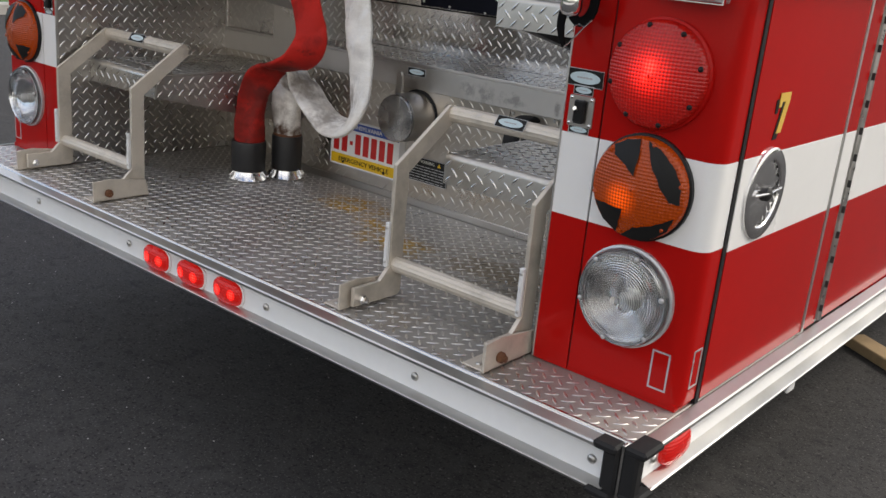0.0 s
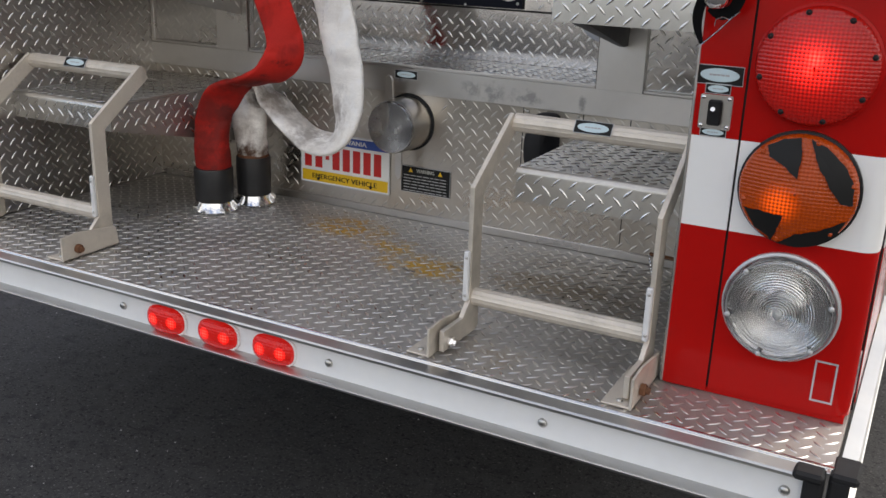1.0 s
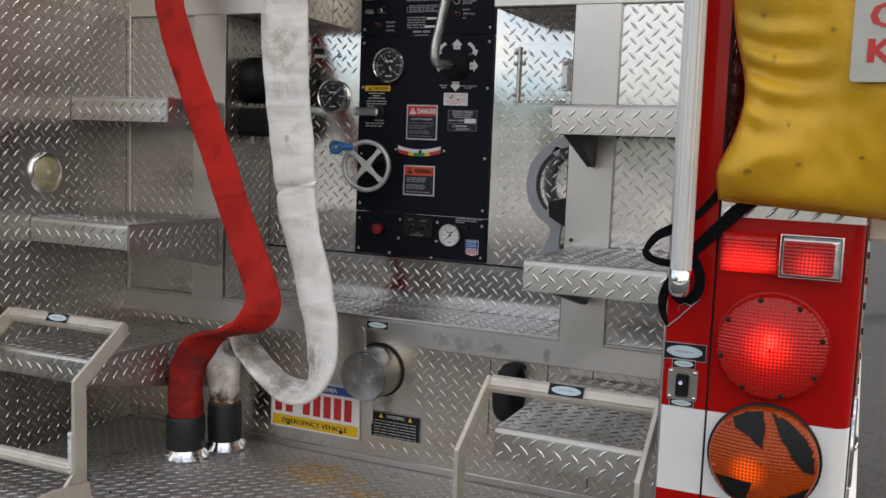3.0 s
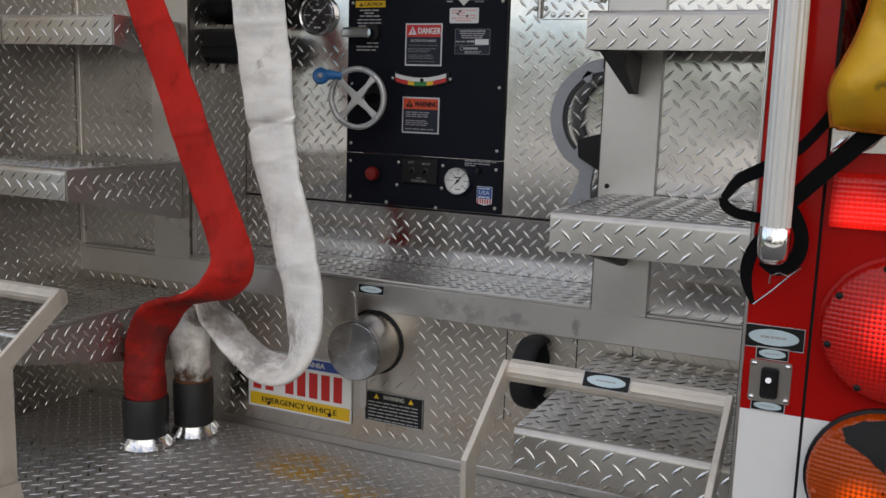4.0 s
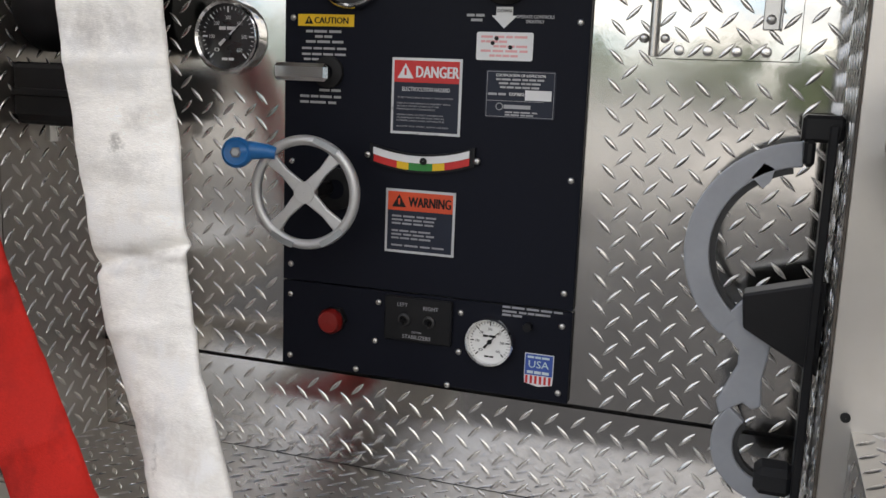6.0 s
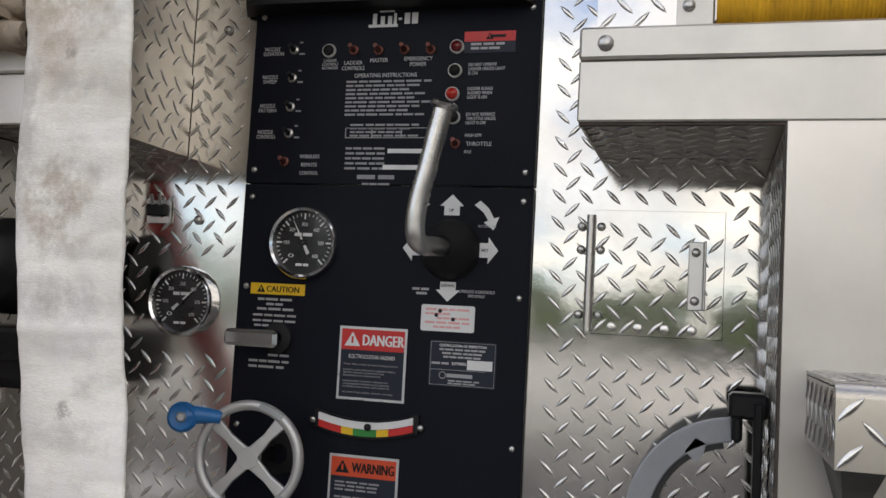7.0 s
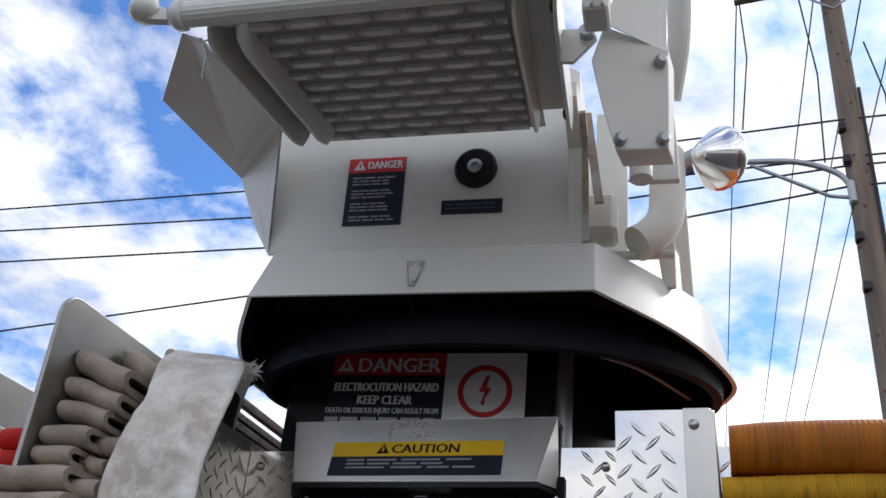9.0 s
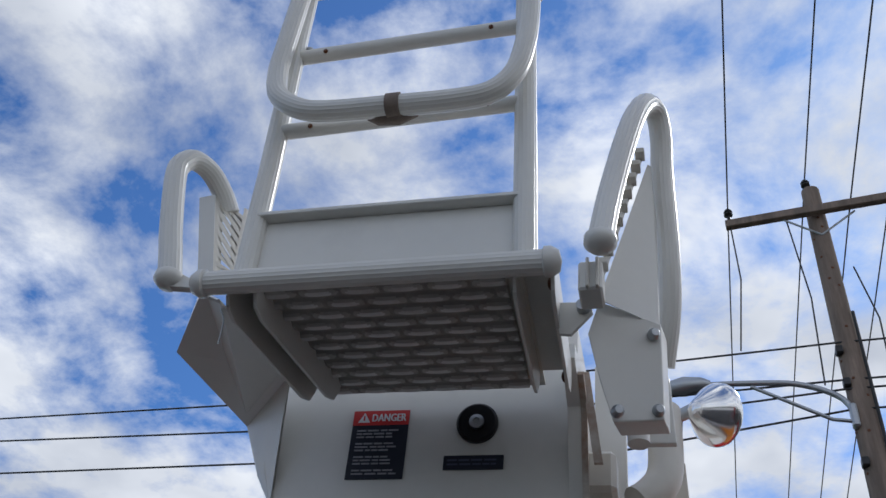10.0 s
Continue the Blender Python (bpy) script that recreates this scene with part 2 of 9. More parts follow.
def flat(geo, m, u0, u1, v0, v1, z0=0.0, z1=0.001, corner=0.0):
    """A thin plate on the plane of m."""
    if corner:
        pts = arc(u1 - corner, v1 - corner, corner, 0, 90, 4) + arc(u0 + corner, v1 - corner, corner, 90, 180, 4) + arc(u0 + corner, v0 + corner, corner, 180, 270, 4) + arc(u1 - corner, v0 + corner, corner, 270, 360, 4)
        return geo.prism(pts, "z", z0, z1, m)
    return geo.prism([(u0, v0), (u1, v0), (u1, v1), (u0, v1)], "z", z0, z1, m)


def bolt_head(geo, at, normal, r=0.006, high=0.004, seg=10):
    """A domed bolt head."""
    m = axis_frame(at, normal, (0.3, 0.2, 0.9))
    return geo.lathe([(r, 0), (r, high * 0.35), (r * 0.8, high * 0.75), (r * 0.4, high), (0.0005, high)], m, seg)


# ---- materials ----
def material(name, color, rough=0.5, metal=0.0, vary=0.12, scale=8.0, fine=120.0, dirt=None, dirt_at=0.58, bump=0.0, bump_scale=200.0, coat=0.0, stretch=(1, 1, 1), rough_vary=0.08, spec=0.5, emit=None, emit_power=0.0, trans=0.0, island=False):
    """A surface with broad and fine variation of colour and gloss, stains and relief."""
    mat = bpy.data.materials.new(name)
    mat.use_nodes = True
    nt = mat.node_tree
    n, l = nt.nodes, nt.links
    b = n["Principled BSDF"]
    tc = n.new("ShaderNodeTexCoord")
    mp = n.new("ShaderNodeMapping")
    mp.inputs["Scale"].default_value = stretch
    gm = n.new("ShaderNodeNewGeometry")
    l.new(gm.outputs["Position"], mp.inputs["Vector"])
    broad = n.new("ShaderNodeTexNoise")
    broad.inputs["Scale"].default_value, broad.inputs["Detail"].default_value = scale, 5.0
    small = n.new("ShaderNodeTexNoise")
    small.inputs["Scale"].default_value, small.inputs["Detail"].default_value = fine, 3.0
    for t in (broad, small):
        l.new(mp.outputs[0], t.inputs["Vector"])
    mixed = n.new("ShaderNodeMath")
    mixed.operation = "MULTIPLY_ADD"
    mixed.inputs[1].default_value = 0.35
    l.new(small.outputs["Fac"], mixed.inputs[0])
    l.new(broad.outputs["Fac"], mixed.inputs[2])
    ramp = n.new("ShaderNodeMapRange")
    ramp.inputs["From Min"].default_value, ramp.inputs["From Max"].default_value = 0.4, 0.95
    ramp.inputs["To Min"].default_value, ramp.inputs["To Max"].default_value = 1 - vary, 1 + vary
    l.new(mixed.outputs[0], ramp.inputs["Value"])
    base = n.new("ShaderNodeMixRGB")
    base.blend_type = "MULTIPLY"
    base.inputs[0].default_value = 1.0
    base.inputs[1].default_value = (*color, 1)
    l.new(ramp.outputs[0], base.inputs[2])
    out = base.outputs[0]
    if dirt:
        stain = n.new("ShaderNodeTexNoise")
        stain.inputs["Scale"].default_value, stain.inputs["Detail"].default_value, stain.inputs["Roughness"].default_value = scale * 0.7, 8.0, 0.65
        shift = n.new("ShaderNodeVectorMath")
        shift.operation = "ADD"
        shift.inputs[1].default_value = (3.7, 1.9, 5.3)
        l.new(mp.outputs[0], shift.inputs[0])
        l.new(shift.outputs[0], stain.inputs["Vector"])
        cut = n.new("ShaderNodeMapRange")
        cut.inputs["From Min"].default_value, cut.inputs["From Max"].default_value = dirt_at - 0.1, dirt_at + 0.16
        cut.inputs["To Max"].default_value = 0.8
        l.new(stain.outputs["Fac"], cut.inputs["Value"])
        d = n.new("ShaderNodeMixRGB")
        d.inputs[2].default_value = (*dirt, 1)
        l.new(cut.outputs[0], d.inputs[0])
        l.new(out, d.inputs[1])
        out = d.outputs[0]
    l.new(out, b.inputs["Base Color"])
    rr = n.new("ShaderNodeMapRange")
    rr.inputs["From Min"].default_value, rr.inputs["From Max"].default_value = 0.35, 0.65
    rr.inputs["To Min"].default_value, rr.inputs["To Max"].default_value = max(0.02, rough - rough_vary), min(1, rough + rough_vary)
    l.new(broad.outputs["Fac"], rr.inputs["Value"])
    l.new(rr.outputs[0], b.inputs["Roughness"])
    b.inputs["Metallic"].default_value = metal
    b.inputs["Specular IOR Level"].default_value = spec
    b.inputs["Coat Weight"].default_value = coat
    b.inputs["Coat Roughness"].default_value = 0.06
    b.inputs["Transmission Weight"].default_value = trans
    if bump:
        tex = n.new("ShaderNodeTexNoise")
        tex.inputs["Scale"].default_value, tex.inputs["Detail"].default_value = bump_scale, 4.0
        l.new(mp.outputs[0], tex.inputs["Vector"])
        bp = n.new("ShaderNodeBump")
        bp.inputs["Strength"].default_value, bp.inputs["Distance"].default_value = min(bump, 1.0), 0.002
        l.new(tex.outputs["Fac"], bp.inputs["Height"])
        l.new(bp.outputs[0], b.inputs["Normal"])
    if emit:
        b.inputs["Emission Color"].default_value, b.inputs["Emission Strength"].default_value = (*emit, 1), emit_power
    return mat


def mix_over(mat, color, mask_builder, rough=None):
    """Lays a colour over a material where the mask that mask_builder makes is white."""
    nt = mat.node_tree
    b = nt.nodes["Principled BSDF"]
    old = b.inputs["Base Color"].links[0].from_socket
    fac = mask_builder(nt)
    d = nt.nodes.new("ShaderNodeMixRGB")
    d.inputs[2].default_value = (*color, 1)
    nt.links.new(fac, d.inputs[0])
    nt.links.new(old, d.inputs[1])
    nt.links.new(d.outputs[0], b.inputs["Base Color"])
    if rough is not None:
        was = b.inputs["Roughness"].links[0].from_socket
        e = nt.nodes.new("ShaderNodeMix")
        nt.links.new(fac, e.inputs[0])
        nt.links.new(was, e.inputs[2])
        e.inputs[3].default_value = rough
        nt.links.new(e.outputs[0], b.inputs["Roughness"])
        m = nt.nodes.new("ShaderNodeMath")
        m.operation = "MULTIPLY_ADD"
        m.inputs[1].default_value, m.inputs[2].default_value = -0.85 * b.inputs["Metallic"].default_value, b.inputs["Metallic"].default_value
        nt.links.new(fac, m.inputs[0])
        nt.links.new(m.outputs[0], b.inputs["Metallic"])


def blot(places, noise_scale=22.0, ragged=1.2, most=0.8):
    """A mask of ragged spots: rows of (x, y, z, rx, ry, rz)."""
    def build(nt):
        n, l = nt.nodes, nt.links
        gm = n.new("ShaderNodeNewGeometry")
        tex = n.new("ShaderNodeTexNoise")
        tex.inputs["Scale"].default_value, tex.inputs["Detail"].default_value, tex.inputs["Roughness"].default_value = noise_scale, 7.0, 0.7
        l.new(gm.outputs["Position"], tex.inputs["Vector"])
        total = None
        for x, y, z, rx, ry, rz in places:
            mp = n.new("ShaderNodeMapping")
            mp.vector_type = "POINT"
            mp.inputs["Scale"].default_value = (1 / rx, 1 / ry, 1 / rz)
            mp.inputs["Location"].default_value = (-x / rx, -y / ry, -z / rz)
            l.new(gm.outputs["Position"], mp.inputs["Vector"])
            ln = n.new("ShaderNodeVectorMath")
            ln.operation = "LENGTH"
            l.new(mp.outputs[0], ln.inputs[0])
            r = n.new("ShaderNodeMapRange")
            r.inputs["From Min"].default_value, r.inputs["From Max"].default_value = 1.0, 0.0
            l.new(ln.outputs["Value"], r.inputs["Value"])
            if total is None:
                total = r.outputs[0]
            else:
                mx = n.new("ShaderNodeMath")
                mx.operation = "MAXIMUM"
                l.new(total, mx.inputs[0])
                l.new(r.outputs[0], mx.inputs[1])
                total = mx.outputs[0]
        grain = n.new("ShaderNodeMapRange")
        grain.inputs["From Min"].default_value, grain.inputs["From Max"].default_value = 0.5 - 0.22 / ragged, 0.5 + 0.22 / ragged
        grain.inputs["To Max"].default_value = 1.5
        l.new(tex.outputs["Fac"], grain.inputs["Value"])
        ad = n.new("ShaderNodeMath")
        ad.operation = "MULTIPLY"
        l.new(grain.outputs[0], ad.inputs[0])
        l.new(total, ad.inputs[1])
        cut = n.new("ShaderNodeMapRange")
        cut.inputs["From Min"].default_value, cut.inputs["From Max"].default_value = 0.22, 0.75
        cut.inputs["To Max"].default_value = most
        l.new(ad.outputs[0], cut.inputs["Value"])
        return cut.outputs[0]
    return build


def specks(scale, least):
    """A mask of fine scattered grains."""
    def build(nt):
        n, l = nt.nodes, nt.links
        gm = n.new("ShaderNodeNewGeometry")
        tex = n.new("ShaderNodeTexNoise")
        tex.inputs["Scale"].default_value, tex.inputs["Detail"].default_value = scale, 2.0
        l.new(gm.outputs["Position"], tex.inputs["Vector"])
        cut = n.new("ShaderNodeMapRange")
        cut.inputs["From Min"].default_value, cut.inputs["From Max"].default_value = least, least + 0.06
        cut.inputs["To Max"].default_value = 0.85
        l.new(tex.outputs["Fac"], cut.inputs["Value"])
        return cut.outputs[0]
    return build


TREAD = material("polished_tread_plate", (0.64, 0.63, 0.615), 0.13, 1.0, 0.10, 3.5, 60, (0.50, 0.48, 0.45), 0.63, 0.085, 20, rough_vary=0.06)
TREAD_DULL = material("dull_tread_plate", (0.48, 0.46, 0.435), 0.34, 1.0, 0.12, 5.0, 70, (0.36, 0.32, 0.275), 0.58, 0.10, 26)
TREAD_MATT = material("scuffed_tread_plate", (0.42, 0.40, 0.375), 0.46, 0.9, 0.12, 5.0, 70, (0.32, 0.29, 0.26), 0.56, 0.03, 40)
TREAD_STEP = material("worn_step_plate", (0.54, 0.52, 0.485), 0.34, 0.9, 0.12, 5.0, 70, (0.42, 0.38, 0.33), 0.58, 0.06, 30)
TREAD_TAN = material("dusty_tread_plate", (0.51, 0.475, 0.425), 0.33, 1.0, 0.12, 4.0, 70, (0.46, 0.40, 0.33), 0.55, 0.10, 26)
TREAD_FLOOR = material("worn_tread_floor", (0.41, 0.39, 0.365), 0.42, 0.55, 0.13, 4.0, 60, (0.30, 0.28, 0.25), 0.56, 0.03, 40)
mix_over(TREAD_FLOOR, (0.56, 0.33, 0.05), blot([(-0.08, 0.62, 0.56, 0.22, 0.14, 0.1), (0.24, 0.46, 0.56, 0.24, 0.13, 0.1), (0.10, 0.54, 0.56, 0.14, 0.10, 0.1)], 20, 1.0, 0.95), 0.7)
mix_over(TREAD_FLOOR, (0.05, 0.045, 0.04), blot([(0.05, 0.33, 0.56, 0.02, 0.016, 0.1), (0.30, 0.50, 0.56, 0.03, 0.02, 0.1), (0.42, 0.17, 0.56, 0.03, 0.012, 0.1), (0.22, 0.42, 0.56, 0.02, 0.012, 0.1)], 90), 0.8)
mix_over(TREAD_FLOOR, (0.22, 0.17, 0.11), blot([(0.55, 0.5, 0.56, 0.42, 0.3, 0.1), (0.6, 0.08, 0.56, 0.12, 0.1, 0.1)], 9), 0.6)
LUG = material("polished_lugs", (0.70, 0.685, 0.66), 0.24, 1.0, 0.05, 8, 90)
LUG_DUSTY = material("dusty_lugs", (0.56, 0.53, 0.485), 0.34, 1.0, 0.08, 8, 90)
LUG_FLOOR = material("worn_lugs", (0.74, 0.72, 0.69), 0.33, 1.0, 0.08, 8, 90)
STEEL = material("brushed_stainless", (0.53, 0.505, 0.475), 0.30, 1.0, 0.07, 3.0, 40, (0.46, 0.43, 0.39), 0.62, 0.05, 160, stretch=(1, 1, 1))
ALU = material("satin_aluminium", (0.58, 0.575, 0.56), 0.36, 1.0, 0.06, 3.0, 50, None, 0.6, 0.05, 120)
HOOD = material("brushed_hood_steel", (0.80, 0.78, 0.75), 0.42, 0.75, 0.05, 3.0, 50, None, 0.6, 0.05, 160)
FRAME_STEEL = material("matt_frame_steel", (0.56, 0.54, 0.515), 0.34, 1.0, 0.06, 3.0, 50, (0.52, 0.49, 0.45), 0.62, 0.05, 140)
mix_over(FRAME_STEEL, (0.12, 0.115, 0.11), blot([(0.20, 0.77, 0.945, 0.05, 0.1, 0.035), (0.26, 0.77, 0.938, 0.05, 0.1, 0.045), (0.35, 0.77, 0.94, 0.07, 0.1, 0.03), (0.50, 0.77, 0.94, 0.015, 0.1, 0.035), (-0.02, 0.77, 0.95, 0.05, 0.1, 0.02), (0.595, 0.77, 1.19, 0.012, 0.1, 0.010)], 38, 1.6, 0.6), 0.5)
ALU_BED = material("brushed_bed_aluminium", (0.64, 0.62, 0.58), 0.42, 1.0, 0.06, 4.0, 60, (0.50, 0.48, 0.45), 0.62, 0.05, 120)
DIVIDER = material("dull_divider_sheet", (0.40, 0.39, 0.37), 0.42, 0.9, 0.12, 4.0, 60, (0.30, 0.28, 0.25), 0.56, 0.05, 120)
GRAB = material("sanded_aluminium_grip", (0.66, 0.60, 0.52), 0.50, 0.45, 0.08, 14.0, 160, (0.36, 0.33, 0.28), 0.6, 0.15, 500)
SCUFFED = material("scuffed_cap_steel", (0.62, 0.62, 0.62), 0.24, 1.0, 0.18, 12, 80, (0.20, 0.20, 0.21), 0.50, 0.12, 50, rough_vary=0.12)
HANDLE = material("worn_bright_steel", (0.66, 0.65, 0.63), 0.30, 1.0, 0.10, 14, 90, (0.45, 0.43, 0.40), 0.6, 0.05, 120)
CAST = material("cast_aluminium", (0.60, 0.60, 0.60), 0.48, 0.7, 0.06, 14, 150, None, 0.6, 0.1, 300)
CHROME = material("chrome", (0.82, 0.82, 0.82), 0.14, 1.0, 0.04, 10, 60, None, 0.6, 0.0)
BOLT = material("bolt_steel", (0.55, 0.54, 0.52), 0.35, 1.0, 0.1, 40, 200)
RUST = material("rusty_bolt", (0.16, 0.07, 0.035), 0.75, 0.3, 0.3, 60, 300, None, 0.5, 0.4, 400)
RED = material("red_enamel", (0.43, 0.007, 0.006), 0.13, 0.0, 0.06, 2.0, 20, (0.36, 0.006, 0.005), 0.62, 0.012, 9, coat=0.0, spec=0.17, rough_vary=0.04)
WHITE = material("white_reflective_band", (0.82, 0.82, 0.81), 0.32, 0.0, 0.03, 3.0, 40, None, 0.6, 0.0)
RAIL_WHITE = material("white_rub_rail", (0.86, 0.865, 0.87), 0.18, 0.0, 0.04, 5.0, 60, (0.62, 0.60, 0.56), 0.7, 0.02)
BLACK = material("black_control_panel", (0.0075, 0.0085, 0.014), 0.5, 0.0, 0.12, 5.0, 90, None, 0.6, 0.04, 300, spec=0.1)
RUBBER = material("black_rubber", (0.018, 0.018, 0.019), 0.62, 0.0, 0.15, 20, 200, None, 0.6, 0.2, 300, spec=0.2)
BLACK_METAL = material("black_painted_metal", (0.012, 0.012, 0.013), 0.38, 0.0, 0.1, 8, 90, None, 0.6, 0.08, spec=0.2)
DARK_GAP = material("dark_gap", (0.008, 0.008, 0.008), 0.8, 0.0, 0.1, 8, 90)
TURRET = material("white_turret_paint", (0.68, 0.67, 0.625), 0.36, 0.0, 0.04, 3.0, 60, (0.50, 0.49, 0.46), 0.70, 0.04, 60, coat=0.25)
TURRET_OLD = material("stained_turret_paint", (0.62, 0.595, 0.53), 0.40, 0.0, 0.06, 6.0, 60, (0.34, 0.22, 0.12), 0.70, 0.06, 60)
HOSE_WHITE = material("soiled_shaded_canvas", (0.93, 0.905, 0.86), 0.85, 0.0, 0.20, 11.0, 260, (0.74, 0.70, 0.64), 0.62, 0.5, 500, stretch=(0.6, 0.6, 1.6), spec=0.15)
def cloudy(scale, least, most, soft, stretch=(1, 1, 1)):
    """A mask of soft uneven patches."""
    def build(nt):
        n, l = nt.nodes, nt.links
        gm = n.new("ShaderNodeNewGeometry")
        mp = n.new("ShaderNodeMapping")
        mp.inputs["Scale"].default_value = stretch
        l.new(gm.outputs["Position"], mp.inputs["Vector"])
        tex = n.new("ShaderNodeTexNoise")
        tex.inputs["Scale"].default_value, tex.inputs["Detail"].default_value, tex.inputs["Roughness"].default_value = scale, 6.0, 0.62
        l.new(mp.outputs[0], tex.inputs["Vector"])
        cut = n.new("ShaderNodeMapRange")
        cut.inputs["From Min"].default_value, cut.inputs["From Max"].default_value = least, least + soft
        cut.inputs["To Max"].default_value = most
        l.new(tex.outputs["Fac"], cut.inputs["Value"])
        return cut.outputs[0]
    return build


# crease shading painted on as soft level bands
mix_over(HOSE_WHITE, (0.72, 0.69, 0.64), cloudy(7, 0.52, 0.40, 0.16, (0.5, 0.5, 5.0)))
mix_over(HOSE_WHITE, (0.62, 0.59, 0.55), cloudy(60, 0.54, 0.25, 0.16, (0.4, 0.4, 2.6)))
mix_over(HOSE_WHITE, (0.90, 0.89, 0.87), cloudy(15, 0.52, 0.8, 0.10, (1.1, 1.1, 1.0)))
# stains, and among them the painted crease shadow near z 1.345
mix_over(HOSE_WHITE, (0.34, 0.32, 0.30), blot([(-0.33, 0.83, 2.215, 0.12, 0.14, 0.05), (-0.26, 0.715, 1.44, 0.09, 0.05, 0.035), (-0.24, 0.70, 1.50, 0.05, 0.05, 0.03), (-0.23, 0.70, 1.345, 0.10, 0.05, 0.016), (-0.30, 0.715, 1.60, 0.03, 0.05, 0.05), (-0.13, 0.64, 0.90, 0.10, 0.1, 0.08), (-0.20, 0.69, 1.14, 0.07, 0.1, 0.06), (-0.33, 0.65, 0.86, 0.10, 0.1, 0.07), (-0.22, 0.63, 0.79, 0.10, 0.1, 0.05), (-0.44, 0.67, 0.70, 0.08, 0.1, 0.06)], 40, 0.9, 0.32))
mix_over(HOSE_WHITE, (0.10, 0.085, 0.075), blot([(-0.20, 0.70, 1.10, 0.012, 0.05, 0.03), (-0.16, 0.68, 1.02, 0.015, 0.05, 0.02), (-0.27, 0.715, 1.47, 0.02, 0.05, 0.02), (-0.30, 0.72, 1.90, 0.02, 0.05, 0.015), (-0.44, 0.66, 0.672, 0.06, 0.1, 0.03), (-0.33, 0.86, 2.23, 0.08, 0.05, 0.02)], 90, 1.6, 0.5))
mix_over(HOSE_WHITE, (0.60, 0.54, 0.47), cloudy(9, 0.60, 0.4, 0.14, (1.4, 1.4, 1.0)))
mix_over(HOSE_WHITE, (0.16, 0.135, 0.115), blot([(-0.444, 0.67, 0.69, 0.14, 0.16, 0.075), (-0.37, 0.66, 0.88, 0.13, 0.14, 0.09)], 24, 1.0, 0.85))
# shade of the bottom loop painted in brown, with the soiled foot
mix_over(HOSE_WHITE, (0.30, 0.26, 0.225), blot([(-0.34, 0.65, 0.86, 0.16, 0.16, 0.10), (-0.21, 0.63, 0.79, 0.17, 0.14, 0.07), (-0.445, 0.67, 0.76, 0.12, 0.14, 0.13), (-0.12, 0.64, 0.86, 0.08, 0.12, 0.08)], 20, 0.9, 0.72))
mix_over(HOSE_WHITE, (0.46, 0.38, 0.30), blot([(-0.31, 0.73, 1.98, 0.12, 0.14, 0.20), (-0.33, 0.83, 2.19, 0.16, 0.18, 0.09), (-0.30, 0.72, 1.72, 0.09, 0.1, 0.12), (-0.25, 0.73, 2.08, 0.07, 0.14, 0.09)], 26, 1.2, 0.72))
mix_over(HOSE_WHITE, (0.50, 0.48, 0.46), blot([(-0.35, 0.71, 1.80, 0.035, 0.1, 0.22), (-0.28, 0.71, 1.60, 0.12, 0.1, 0.05), (-0.29, 0.72, 1.86, 0.12, 0.1, 0.03)], 30, 1.1, 0.6))
# thin shadow line of the crease, painted into the canvas
mix_over(HOSE_WHITE, (0.36, 0.33, 0.30), blot([(-0.235, 0.71, 1.340, 0.16, 0.06, 0.010)], 30, 0.5, 0.6))
mix_over(HOSE_WHITE, (0.60, 0.52, 0.42), blot([(-0.30, 0.78, 2.05, 0.30, 0.30, 0.34)], 12, 1.0, 0.55))
HOSE_RED = material("red_rubber_hose", (0.50, 0.020, 0.014), 0.62, 0.0, 0.20, 6.0, 260, (0.17, 0.012, 0.010), 0.60, 0.3, 500, spec=0.15)
# hose foot darkened: painted shade together with soot
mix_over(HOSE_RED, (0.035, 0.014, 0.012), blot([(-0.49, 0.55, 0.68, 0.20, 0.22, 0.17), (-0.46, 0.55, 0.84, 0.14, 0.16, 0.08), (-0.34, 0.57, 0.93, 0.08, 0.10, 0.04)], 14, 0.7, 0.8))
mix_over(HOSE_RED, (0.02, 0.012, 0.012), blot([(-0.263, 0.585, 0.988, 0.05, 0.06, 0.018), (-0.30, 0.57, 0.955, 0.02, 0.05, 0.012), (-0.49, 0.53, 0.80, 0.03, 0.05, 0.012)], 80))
# maroon towards the foot, dirt and painted shade in one
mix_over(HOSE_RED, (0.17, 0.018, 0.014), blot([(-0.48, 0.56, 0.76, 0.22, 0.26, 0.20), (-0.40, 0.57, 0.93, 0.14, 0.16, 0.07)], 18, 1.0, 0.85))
mix_over(HOSE_WHITE, (0.085, 0.040, 0.022), blot([(-0.442, 0.65, 0.715, 0.16, 0.16, 0.050)], 34, 1.0, 0.95))
# grey bands laid across the folds
mix_over(HOSE_WHITE, (0.47, 0.45, 0.43), blot([(-0.24, 0.71, 1.33, 0.10, 0.06, 0.035), (-0.26, 0.71, 1.545, 0.10, 0.05, 0.022), (-0.27, 0.71, 1.66, 0.10, 0.05, 0.020), (-0.22, 0.70, 1.24, 0.09, 0.05, 0.022), (-0.28, 0.71, 1.76, 0.10, 0.05, 0.026), (-0.12, 0.65, 1.00, 0.09, 0.08, 0.03), (-0.11, 0.65, 0.93, 0.05, 0.08, 0.02)], 26, 1.0, 0.34))
HOSE_GREY = material("grey_canvas_hose", (0.42, 0.35, 0.28), 0.9, 0.0, 0.22, 11.0, 300, (0.17, 0.14, 0.115), 0.56, 0.6, 500, spec=0.15)
HOSE_YELLOW = material("yellow_canvas_hose", (0.66, 0.35, 0.025), 0.8, 0.0, 0.22, 9.0, 120, (0.40, 0.20, 0.02), 0.60, 0.6, 200, stretch=(5, 0.6, 0.6), spec=0.2)
